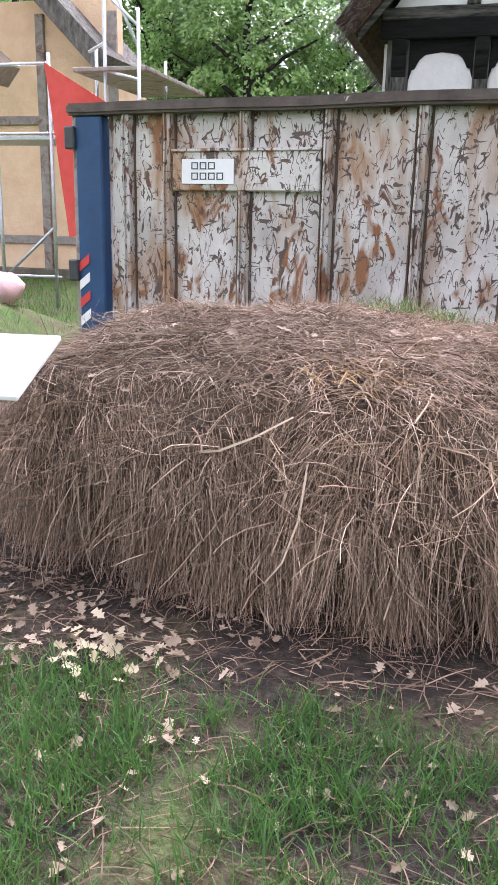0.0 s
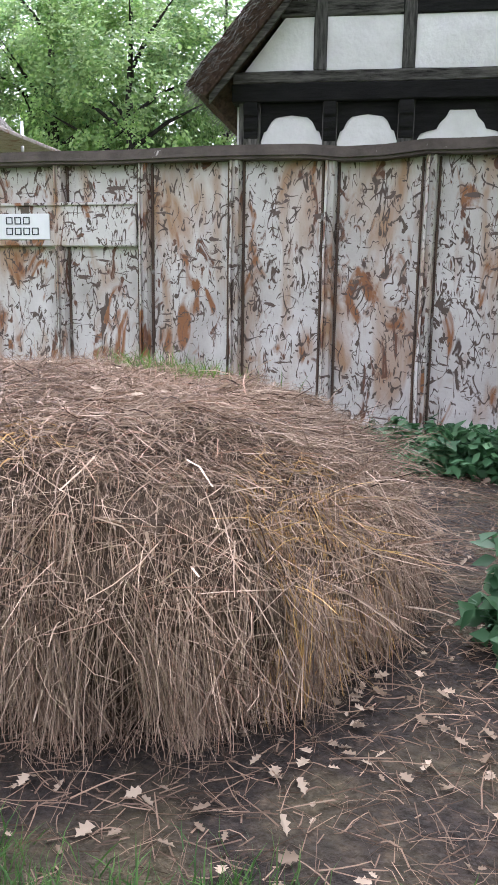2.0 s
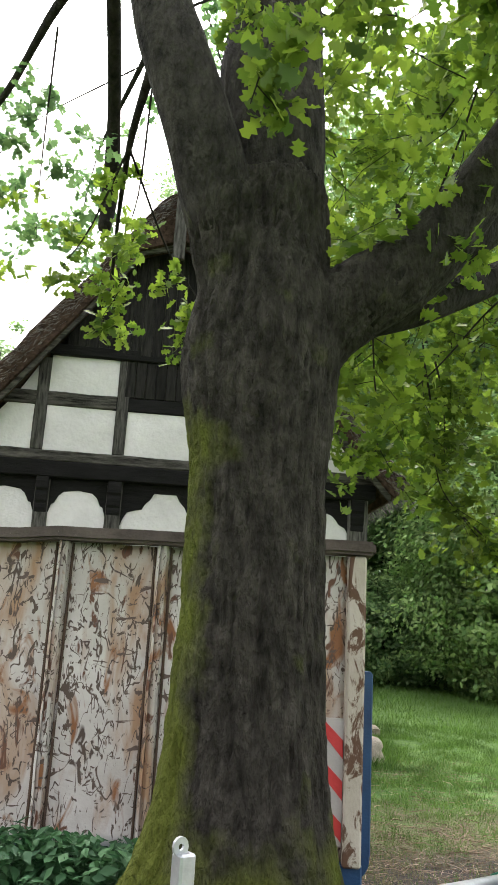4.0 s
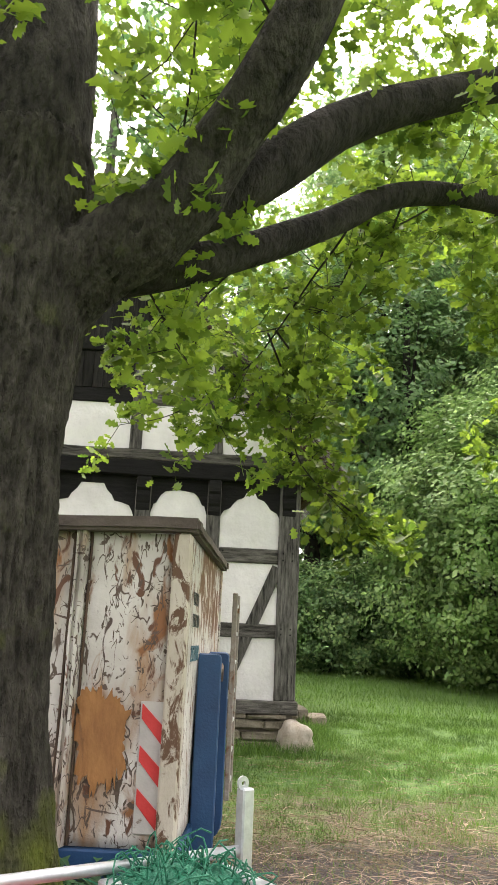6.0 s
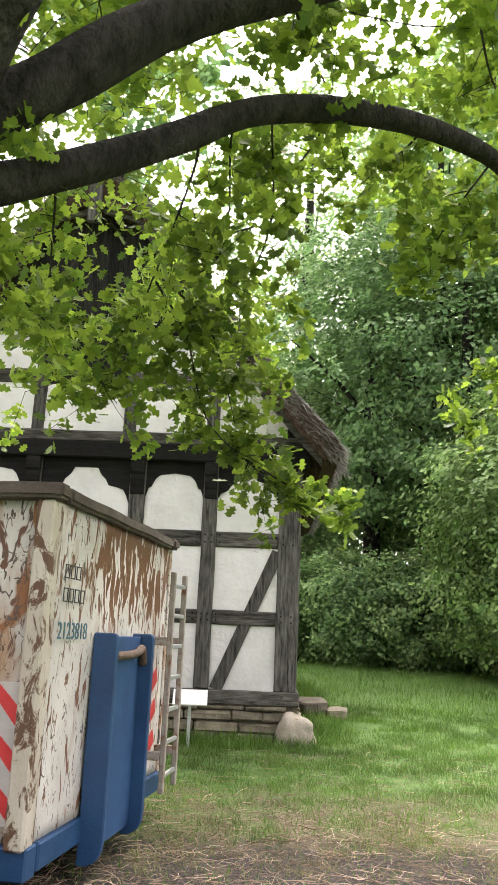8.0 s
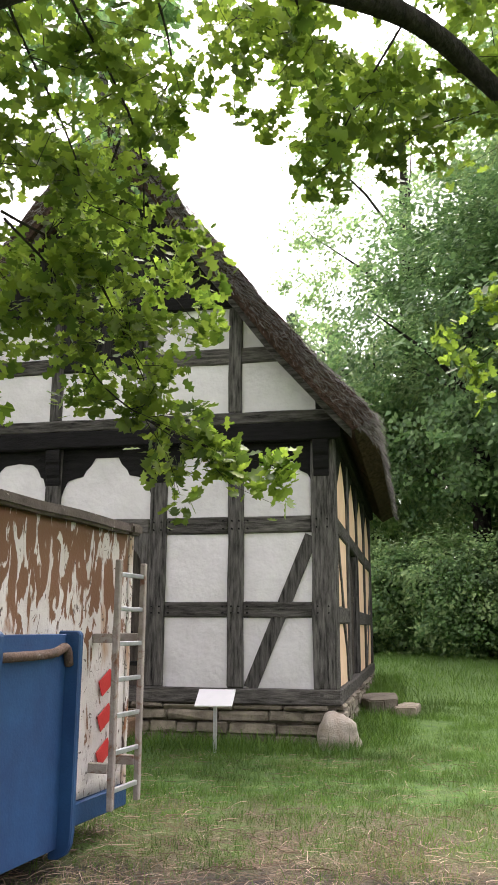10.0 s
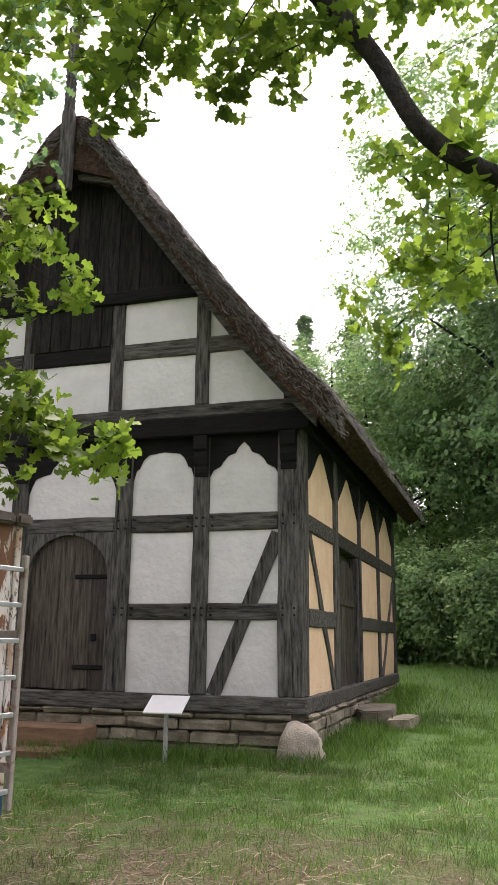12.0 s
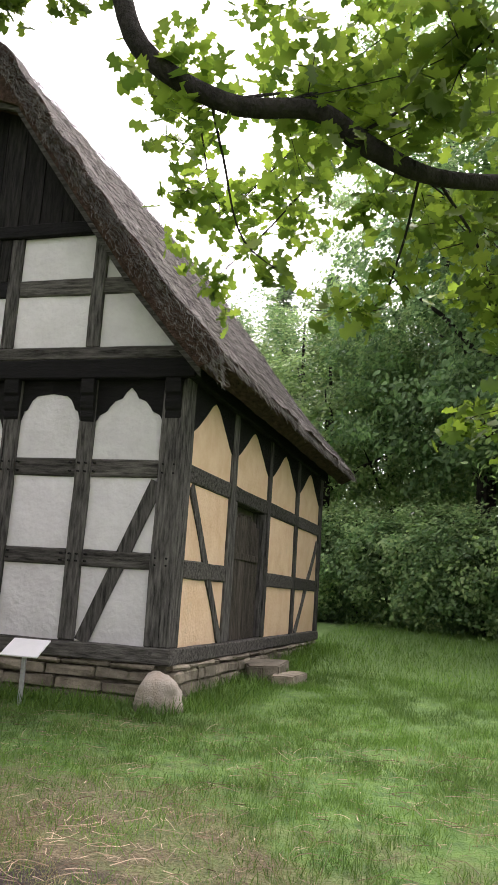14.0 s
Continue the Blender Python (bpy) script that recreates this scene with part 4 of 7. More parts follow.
def dented(name, u0, u1, v, z0, z1, material, axis_end=False, depth=0.02, label=""):
    """A sheet panel with dents."""
    bm = bmesh.new()
    nx, nz_ = 14, 24
    rows = []
    for j in range(nz_ + 1):
        row = []
        for i in range(nx + 1):
            a, z = u0 + (u1 - u0) * i / nx, z0 + (z1 - z0) * j / nz_
            edge = min(1, 5 * min(i, nx - i) / nx) * min(1, 5 * min(j, nz_ - j) / nz_)
            d = depth * edge * (noise.noise(Vector((a * 2.7, z * 2.2, v))) + 0.4 * noise.noise(Vector((a * 8, z * 7, v))))
            row.append(bm.verts.new((v + d, a, z) if axis_end else (a, v + d, z)))
        rows.append(row)
    for j in range(nz_):
        for i in range(nx):
            f = (rows[j][i], rows[j][i + 1], rows[j + 1][i + 1], rows[j + 1][i])
            bm.faces.new(f)
    ret = bmesh.ops.extrude_face_region(bm, geom=bm.faces[:])
    bmesh.ops.translate(bm, vec=(-0.02, 0, 0) if axis_end else (0, 0.02, 0), verts=[g for g in ret["geom"] if isinstance(g, bmesh.types.BMVert)])
    bmesh.ops.recalc_face_normals(bm, faces=bm.faces)
    bmesh.ops.transform(bm, matrix=CI, verts=bm.verts)
    return part(name, bm, material, cont, label, smooth=True)


def rib(u, z0=ZB, z1=ZT, w=0.045):
    """A folded stiffening rib, its two flanges showing as lines."""
    bm = bmesh.new()
    vv = V0 + 0.09
    pr = [(u - w, vv), (u - w * 0.62, V0 + 0.012), (u - w * 0.25, V0), (u - w * 0.2, V0 + 0.02), (u + w * 0.2, V0 + 0.02), (u + w * 0.25, V0), (u + w * 0.62, V0 + 0.012), (u + w, vv)]
    lo = [bm.verts.new((a, b, z0)) for a, b in pr]
    hi = [bm.verts.new((a, b, z1)) for a, b in pr]
    for i in range(len(pr) - 1):
        bm.faces.new((lo[i], lo[i + 1], hi[i + 1], hi[i]))
    bm.faces.new(lo[::-1])
    bm.faces.new(hi)
    for z in np.linspace(z0, z1, 9)[1:-1]:
        bmesh.ops.bisect_plane(bm, geom=bm.verts[:] + bm.edges[:] + bm.faces[:], plane_co=(0, 0, z), plane_no=(0, 0, 1))
    for v in bm.verts:
        v.co.x += 0.008 * noise.noise(Vector((u * 9, v.co.z * 3, 0)))
        v.co.y += 0.008 * noise.noise(Vector((u * 9, v.co.z * 4, 7)))
    bmesh.ops.recalc_face_normals(bm, faces=bm.faces)
    bmesh.ops.transform(bm, matrix=CI, verts=bm.verts)
    return part("rib", bm, PAINT, cont)


RIBS = [-1.66, -1.32, -0.72, -0.105, 0.52, 1.125, 1.725, 2.33, 2.92]
edges_u = [-1.84] + RIBS + [3.452]
for a, b in zip(edges_u, edges_u[1:]):
    dented("side_panel", a + 0.002, b - 0.002, V0 + 0.075, ZB, ZT, PAINT, label="white panel with scratches and rust")
for u in RIBS:
    if u != -0.72:
        rib(u)
rib(-0.72, ZB, 1.53)
rib(-0.72, 1.80, ZT)
# dark strips beside each rib: rusty weld plus the rib's shadow line, as colour
for u in RIBS:
    for sd in (-1, 1):
        for z0, z1 in ((ZB, 1.53), (1.815, ZT)) if u == -0.72 else ((ZB, ZT),):
            cbox("shaded_weld_seam", u + sd * 0.050 - 0.007, u + sd * 0.050 + 0.007, V0 + 0.058, V0 + 0.09, z0 + 0.004, z1 - 0.004, SEAM, 0.003)
cbox("plate_band", -1.272, -0.153, V0 + 0.012, V0 + 0.06, 1.53, 1.80, PAINT, 0.008, "raised white plate between the ribs")
cbox("ledge", -1.272, -0.153, V0 - 0.006, V0 + 0.07, 1.795, 1.815, PAINT, 0.004)
sign_p = cbox("name_plate", -1.19, -0.78, V0 + 0.002, V0 + 0.013, 1.575, 1.745, WHITE, 0.003, "worn white plate with dark lettering")


def ring_mark(a0, a1, z0, z1, at, end, parent):
    """One printed sign of a name: a thin open square."""
    bm = bmesh.new()
    w = 0.0065
    for p, q, r0, r1 in ((a0, a1, z0, z0 + w), (a0, a1, z1 - w, z1), (a0, a0 + w, z0 + w, z1 - w), (a1 - w, a1, z0 + w, z1 - w)):
        if end:
            box(bm, at, at + 0.004, p, q, r0, r1)
        else:
            box(bm, p, q, at, at + 0.005, r0, r1)
    bmesh.ops.transform(bm, matrix=CI, verts=bm.verts)
    part("print_mark", bm, INK, parent)


for row, z in enumerate((1.605, 1.675)):
    for k in range(3 if row else 4):
        ring_mark(-1.11 + k * 0.066, -1.06 + k * 0.066, z, z + 0.048, V0 - 0.002, False, sign_p)
cbox("corner_post", 3.455, U1, V0, V0 + 0.14, ZB - 0.02, ZT, POST_PAINT, 0.012, "rusty corner post")
cbox("door_post", U0, -1.85, V0 - 0.012, V0 + 0.14, ZB - 0.1, ZT, BLUE, 0.012, "blue rear door post")
cbox("door_edge", U0 - 0.05, U0 - 0.002, V0 + 0.02, V1 - 0.02, ZB - 0.1, ZT, RUSTY, 0.012)
for z in (0.85, 1.82):
    cbox("hinge", U0 - 0.075, U0 + 0.01, V0 - 0.05, V0 + 0.03, z, z + 0.16, INK, 0.01)
for k in range(4):
    bm = bmesh.new()
    z = 0.5 + k * 0.14
    prism(bm, [(U0 + 0.01, z), (U0 + 0.10, z + 0.07), (U0 + 0.10, z + 0.14), (U0 + 0.01, z + 0.07)], V0 - 0.020, V0 - 0.014)
    bmesh.ops.transform(bm, matrix=CI, verts=bm.verts)
    part("warning_stripe", bm, RED if k % 2 else WHITE, cont)


def rim(u0, u1, v0, v1, z0, z1):
    bm = bmesh.new()
    box(bm, u0, u1, v0, v1, z0, z1)
    long_u = u1 - u0 > v1 - v0
    k = 24
    for i in range(1, k):
        if long_u:
            bmesh.ops.bisect_plane(bm, geom=bm.verts[:] + bm.edges[:] + bm.faces[:], plane_co=(u0 + (u1 - u0) * i / k, 0, 0), plane_no=(1, 0, 0))
        else:
            bmesh.ops.bisect_plane(bm, geom=bm.verts[:] + bm.edges[:] + bm.faces[:], plane_co=(0, v0 + (v1 - v0) * i / k, 0), plane_no=(0, 1, 0))
    for v in bm.verts:
        v.co.z += 0.012 * noise.noise(Vector((v.co.x * 1.6, v.co.y * 1.6, 2))) - (0.025 if abs(v.co.x - 1.3) < 0.2 and long_u and z1 > 2 else 0)
        v.co.y += 0.010 * noise.noise(Vector((v.co.x * 1.3, v.co.y * 1.3, 9)))
    bmesh.ops.bevel(bm, geom=[e for e in bm.edges if len(e.link_faces) == 2 and e.calc_face_angle(0) > 0.9], offset=0.018, segments=2, affect="EDGES")
    bmesh.ops.transform(bm, matrix=CI, verts=bm.verts)
    return part("top_rim", bm, RIM, cont, "scuffed brown top rim")


rim(U0 - 0.06, U1 + 0.05, V0 - 0.045, V0 + 0.11, ZT, ZT + 0.082)
rim(U0 - 0.06, U1 + 0.05, V1 - 0.11, V1 + 0.045, ZT, ZT + 0.082)
rim(U1 - 0.07, U1 + 0.045, V0 + 0.12, V1 - 0.12, ZT, ZT + 0.078)
rim(U0 - 0.055, U0 + 0.07, V0 + 0.12, V1 - 0.12, ZT, ZT + 0.078)
cbox("base_beam", U0 + 0.1, U1 + 0.01, V0 + 0.03, V0 + 0.16, ZB - 0.16, ZB - 0.004, BLUE, 0.01, "blue base beam")
cbox("base_beam", U1 - 0.12, U1 + 0.02, V0 + 0.165, V1 - 0.02, ZB - 0.14, ZB - 0.004, BLUE, 0.01, "blue base beam")
cbox("container_floor", U0 + 0.1, U1 - 0.1, V0 + 0.12, V1 - 0.12, ZB, ZB + 0.05, RUSTY, 0.004)
cbox("far_side", U0, U1, V1 - 0.06, V1 - 0.02, ZB, ZT, PAINT, 0.004)
cbox("rear_door", U0 + 0.01, U0 + 0.05, V0 + 0.15, V1 - 0.07, ZB, ZT, BLUE, 0.004)
dented("end_wall", V0 + 0.142, V1 - 0.065, U1 - 0.01, ZB, ZT, PAINT_END, True, 0.025, "white end wall with flaking paint and rust")
cbox("corner_post", U1 - 0.12, U1 + 0.003, V1 - 0.06, V1, ZB - 0.02, ZT, PAINT, 0.01)
for s, z0 in ((3.335, 0.46), (3.335, 0.68), (3.335, 0.90)):
    bm = bmesh.new()
    prism(bm, [(s, z0 + 0.13), (s + 0.115, z0), (s + 0.115, z0 + 0.10), (s, z0 + 0.21)], V0 + 0.045, V0 + 0.052)
    bmesh.ops.transform(bm, matrix=CI, verts=bm.verts)
    part("warning_stripe", bm, RED, cont)
cbox("stripe_backing", 3.325, 3.454, V0 + 0.053, V0 + 0.07, 0.44, 1.12, mat("dull_reflective_foil", (0.40, 0.38, 0.36), (0.5, 0.48, 0.46), 5, 0.5, 0.1, spots=(0.16, 0.11, 0.08), spot_scale=8, spot_cut=0.6), 0.002)

# a broad rust stain on the last side panel, where the paint has gone
bm = bmesh.new()
k = 110
ring = []
for i in range(k):
    a = 2 * math.pi * i / k
    c, d = math.cos(a), math.sin(a)
    rr = (abs(c) ** 4 + abs(d) ** 4) ** -0.25 * (1 + 0.30 * noise.noise(Vector((c * 2.5, d * 2.5, 8))) + 0.22 * noise.noise(Vector((c * 8, d * 8, 3))) + 0.10 * noise.noise(Vector((c * 22, d * 22, 3))))
    ring.append((3.11 + 0.13 * c * rr - 0.02 * d, 0.93 + 0.26 * d * rr - 0.10 * max(0.0, -d) * noise.noise(Vector((c * 14, 5, 2)))))
prism(bm, ring, V0 + 0.050, V0 + 0.054)
bmesh.ops.transform(bm, matrix=CI, verts=bm.verts)
part("rust_patch", bm, RUST, cont, "orange rusted bare steel")

# lifting pockets on the end wall
for v, dd in ((7.62, 0.15), (8.42, 0.15)):
    bm = bmesh.new()
    pts = [(U1, 0.10), (U1 + dd - 0.09, 0.10), (U1 + dd - 0.035, 0.13), (U1 + dd - 0.008, 0.18), (U1 + dd, 0.25), (U1 + dd, 1.36), (U1 + dd - 0.02, 1.38), (U1, 1.38)]
    prism(bm, pts, v, v + 0.045)
    bmesh.ops.bevel(bm, geom=bm.edges[:], offset=0.008, segments=1, affect="EDGES")
    bmesh.ops.transform(bm, matrix=CI, verts=bm.verts)
    part("side_plate", bm, BLUE, cont, "blue hook-frame side plate")
cbox("pocket_back", U1 + 0.03, U1 + 0.06, 7.66, 8.42, 0.16, 1.36, mat("dark_blue_recess", (0.008, 0.04, 0.12), (0.014, 0.07, 0.18), 4, 0.6, 0.1), 0.004, "dark blue recessed plate")
bm = bmesh.new()
tube(bm, spline([(U1 + 0.09, 7.66, 1.24), (U1 + 0.09, 8.2, 1.25), (U1 + 0.09, 8.36, 1.28), (U1 + 0.085, 8.42, 1.18)], 5), [0.028] * 16, 10)
bmesh.ops.transform(bm, matrix=CI, verts=bm.verts)
part("hook_bar", bm, SEAM, cont, "dark rusty steel hook bar", True)
for row in range(2):
    for k in range(3 if row == 0 else 4):
        ring_mark(7.04 + k * 0.085, 7.105 + k * 0.085, 1.66 - row * 0.125, 1.735 - row * 0.125, U1 + 0.012, True, cont)


def lettering(text, size, m, material, parent):
    cu = bpy.data.curves.new("number_lettering", "FONT")
    cu.body, cu.size, cu.extrude = text, size, 0.002
    tmp = new("lettering_source", cu)
    me = bpy.data.meshes.new_from_object(tmp.evaluated_get(bpy.context.evaluated_depsgraph_get()))
    bpy.data.objects.remove(tmp)
    me.materials.append(material)
    ob = new("number_lettering", me)
    ob.parent = parent
    ob.matrix_basis = m
    return ob


lettering("2123818", 0.13, CI @ Matrix.Translation((U1 + 0.014, 7.0, 1.34)) @ pose(0, 0, 0, 90, 0, 90), mat("blue_number_paint", (0.05, 0.12, 0.16), (0.08, 0.17, 0.2), 8, 0.6, 0), cont)
ladder = part("ladder", bmesh.new(), RUSTY, cont, "rusty grey steel ladder")
for v in (8.88, 9.25):
    bm = bmesh.new()
    box(bm, U1 + 0.13, U1 + 0.17, v - 0.02, v + 0.02, 0.28, 1.84, 0.006)
    bmesh.ops.transform(bm, matrix=CI, verts=bm.verts)
    part("ladder_rail", bm, RUSTY, ladder)
for k in range(7):
    bm = bmesh.new()
    box(bm, U1 + 0.137, U1 + 0.163, 8.9, 9.23, 0.38 + k * 0.225, 0.41 + k * 0.225, 0.004)
    bmesh.ops.transform(bm, matrix=CI, verts=bm.verts)
    part("rung", bm, GALV, ladder)
for v in (8.88, 9.25):
    for z in (0.5, 1.3):
        bm = bmesh.new()
        box(bm, U1 - 0.01, U1 + 0.13, v - 0.025, v + 0.025, z, z + 0.06, 0.004)
        bmesh.ops.transform(bm, matrix=CI, verts=bm.verts)
        part("bracket", bm, RUSTY, ladder)
for k in range(3):
    bm = bmesh.new()
    z = 0.55 + k * 0.22
    box(bm, U1 + 0.004, U1 + 0.010, 8.97, 9.14, z, z + 0.11, 0.002)
    bmesh.ops.transform(bm, matrix=CI @ Matrix.Translation((0, 9.05, z)) @ pose(0, 0, 0, 28, 0, 0) @ Matrix.Translation((0, -9.05, -z)), verts=bm.verts)
    part("warning_stripe", bm, RED, cont)



# ---- the oak over the path ----
oak = thing("oak_tree", "large mossy oak with forked trunk and spreading limbs", "tree", pose(3.6, 4.9, 0.35))
OI = oak.matrix_world.inverted()


def limb(name, pts, n=14, rough=0.16, steps=6, material=None, label=""):
    """A tapering limb through (x, y, z, radius) points."""
    s = spline(pts, steps)
    bm = bmesh.new()
    tube(bm, [p[:3] for p in s], [max(0.003, p[3]) for p in s], n, rough)
    bmesh.ops.transform(bm, matrix=OI, verts=bm.verts)
    return part(name, bm, material or BARK_DARK, oak, label, True)


def trunk(limbs):
    """The bole with its flaring, mossy root foot, grown together with the first stretch of its limbs."""
    bm = bmesh.new()
    rings = []
    n = 72
    for z in np.linspace(0.0, 3.3, 66):
        cx = 3.585 + 0.012 * math.sin(z * 1.7)
        r0 = 0.278 + 0.02 * smooth((2.2 - z) / 2.0) + 0.06 * smooth((z - 1.9) / 0.6) - 0.10 * smooth((z - 2.5) / 0.6)
        ring = []
        for k in range(n):
            a = 2 * math.pi * k / n
            flare = 0.13 * math.exp(-z / 0.45)
            for ra, rl in ((3.45, 0.62), (4.3, 0.34), (5.3, 0.22), (0.1, 0.24), (1.5, 0.4), (2.5, 0.4)):
                d = math.atan2(math.sin(a - ra), math.cos(a - ra))
                flare += rl * math.exp(-(d / 0.34) ** 2) * math.exp(-(z / 0.24))
            r = r0 * (1 + 0.08 * noise.noise(Vector((math.cos(a) * 2.6, math.sin(a) * 2.6, z * 0.55)))) + flare
            ring.append(bm.verts.new((cx + r * math.cos(a), 4.9 + r * math.sin(a), 0.26 + z)))
        rings.append(ring)
    for a, b in zip(rings, rings[1:]):
        for k in range(n):
            bm.faces.new((a[k], a[(k + 1) % n], b[(k + 1) % n], b[k]))
    bm.faces.new(rings[0][::-1])
    bm.faces.new(rings[-1])
    for pts, last in limbs:
        sp = spline(pts, 6)
        sp = [p for p in sp if p[2] < last]
        tube(bm, [p[:3] for p in sp], [p[3] * (1.03 if i < len(sp) - 4 else 0.94 - 0.05 * (i - len(sp) + 4)) for i, p in enumerate(sp)], 16, 0.1)
    bmesh.ops.recalc_face_normals(bm, faces=bm.faces)
    me = bpy.data.meshes.new("trunk_source")
    bm.to_mesh(me)
    bm.free()
    tmp = new("trunk_source", me)
    mod = tmp.modifiers.new("grown_together", "REMESH")
    mod.mode, mod.voxel_size = "VOXEL", 0.016
    even = tmp.modifiers.new("even", "SMOOTH")
    even.factor, even.iterations = 0.5, 5
    skin = bpy.data.meshes.new_from_object(tmp.evaluated_get(bpy.context.evaluated_depsgraph_get()))
    bpy.data.objects.remove(tmp)
    bm = bmesh.new()
    bm.from_mesh(skin)
    bm.normal_update()
    for v in bm.verts:
        a = math.atan2(v.co.y - 4.9, v.co.x - 3.585)
        c, d, z = math.cos(a), math.sin(a), v.co.z
        # ridged bark: long plates cut by furrows
        furrow = 1 - abs(noise.noise(Vector((c * 9 + 0.6 * noise.noise(v.co * 3), d * 9, z * 1.7)))) * 2.4
        plates = abs(noise.noise(Vector((c * 17, d * 17, z * 4.5 + 3))))
        v.co += v.normal * (-0.020 * max(0.0, furrow) ** 3 + 0.014 * plates + 0.006 * noise.noise(v.co * 22) + 0.02 * noise.noise(v.co * 2.3))
    bmesh.ops.transform(bm, matrix=OI, verts=bm.verts)
    return part("trunk", bm, oak_bark(), oak, "grey bark with green moss down one flank", True)


def oak_bark():
    """Furrowed bark whose moss sits on the damp flank and the root foot."""
    m = BARK.copy()
    m.name = "mossy_trunk_bark"
    n, l = m.node_tree.nodes, m.node_tree.links
    bsdf = n["Principled BSDF"]
    old = bsdf.inputs["Base Color"].links[0].from_socket
    co = n.new("ShaderNodeTexCoord")
    sep = n.new("ShaderNodeSeparateXYZ")
    l.new(co.outputs["Object"], sep.inputs[0])
    z = n.new("ShaderNodeTexNoise")
    z.inputs["Scale"].default_value = 5.0
    z.inputs["Detail"].default_value = 8
    l.new(co.outputs["Object"], z.inputs["Vector"])
    a = n.new("ShaderNodeMath")
    a.operation = "MULTIPLY_ADD"
    a.inputs[1].default_value = -3.2
    a.inputs[2].default_value = -0.50
    l.new(sep.outputs["X"], a.inputs[0])
    high = n.new("ShaderNodeMapRange")
    high.inputs["From Min"].default_value, high.inputs["From Max"].default_value = 2.0, 2.6
    high.inputs["To Min"].default_value, high.inputs["To Max"].default_value = 0.0, -1.6
    l.new(sep.outputs["Z"], high.inputs["Value"])
    fade = n.new("ShaderNodeMath")
    fade.operation = "ADD"
    l.new(a.outputs[0], fade.inputs[0])
    l.new(high.outputs[0], fade.inputs[1])
    low = n.new("ShaderNodeMapRange")
    low.inputs["From Min"].default_value, low.inputs["From Max"].default_value = 0.75, 0.1
    low.inputs["To Min"].default_value, low.inputs["To Max"].default_value = 0.0, 0.55
    l.new(sep.outputs["Z"], low.inputs["Value"])
    mx = n.new("ShaderNodeMath")
    mx.operation = "MAXIMUM"
    l.new(fade.outputs[0], mx.inputs[0])
    l.new(low.outputs[0], mx.inputs[1])
    s = n.new("ShaderNodeMath")
    s.operation = "ADD"
    l.new(mx.outputs[0], s.inputs[0])
    l.new(z.outputs["Fac"], s.inputs[1])
    r = n.new("ShaderNodeMapRange")
    r.inputs["From Min"].default_value, r.inputs["From Max"].default_value = 0.62, 1.0
    l.new(s.outputs[0], r.inputs["Value"])
    c = n.new("ShaderNodeMixRGB")
    c.inputs["Color2"].default_value = (0.14, 0.165, 0.03, 1)
    l.new(r.outputs[0], c.inputs["Fac"])
    l.new(old, c.inputs["Color1"])
    l.new(c.outputs[0], bsdf.inputs["Base Color"])
    return m


LEFT = [(3.58, 4.95, 2.2, 0.08), (3.54, 4.93, 2.6, 0.15), (3.47, 4.87, 2.93, 0.18), (3.385, 4.79, 3.25, 0.17), (3.22, 4.72, 3.68, 0.16), (3.02, 4.7, 4.25, 0.15), (2.8, 4.9, 5.2, 0.13), (2.3, 5.6, 6.3, 0.10), (1.7, 6.6, 7.1, 0.07), (1.0, 7.8, 7.4, 0.03)]
MIDDLE = [(3.6, 4.95, 2.6, 0.25), (3.6, 5.0, 3.3, 0.27), (3.57, 5.02, 4.0, 0.26), (3.55, 5.05, 4.9, 0.22), (3.5, 5.3, 6.2, 0.16), (3.8, 5.9, 7.6, 0.11), (4.3, 6.6, 8.6, 0.05)]
RIGHT = [(3.55, 4.95, 2.5, 0.16), (3.74, 4.88, 2.8, 0.19), (3.96, 4.82, 2.99, 0.165), (4.25, 4.74, 3.2, 0.16), (4.42, 4.64, 3.42, 0.145), (4.64, 4.45, 3.75, 0.13), (4.95, 4.2, 4.4, 0.12), (5.4, 4.0, 5.2, 0.10), (6.0, 4.2, 6.0, 0.06)]
UPPER = [(4.22, 4.78, 3.20, 0.14), (4.56, 4.91, 3.46, 0.125), (5.01, 5.08, 3.92, 0.115), (5.56, 5.24, 4.27, 0.105), (6.42, 5.4, 4.62, 0.09), (7.3, 5.6, 4.9, 0.07), (8.2, 5.9, 5.1, 0.05), (9.2, 6.4, 5.2, 0.025)]
LOWER = [(3.85, 4.92, 2.98, 0.13), (4.15, 4.98, 3.04, 0.105), (4.56, 5.18, 3.26, 0.085), (5.05, 5.42, 3.60, 0.078), (5.4, 5.6, 3.88, 0.072), (5.85, 5.85, 4.08, 0.068), (6.35, 6.15, 4.2, 0.064), (6.85, 6.6, 4.3, 0.056),
         (7.2, 6.95, 4.2, 0.05), (7.5, 6.95, 3.75, 0.043), (7.72, 6.85, 3.25, 0.04), (8.03, 6.94, 3.05, 0.036), (8.33, 7.06, 3.06, 0.034), (8.5, 7.17, 2.97, 0.04), (8.74, 7.29, 2.89, 0.034), (9.1, 7.45, 2.92, 0.028), (9.7, 7.7, 3.0, 0.015)]
trunk(((LEFT, 3.75), (MIDDLE, 4.1), (RIGHT, 3.3)))
limb("limb", [p for p in LEFT if p[2] > 3.2], material=BARK_MID)
limb("limb", [p for p in MIDDLE if p[2] > 3.2], 18, material=BARK_MID)
limb("limb", [p for p in RIGHT if p[2] > 2.95], material=BARK_MID)
limb("limb", UPPER, 12)
limb("limb", LOWER, 12, 0.12)
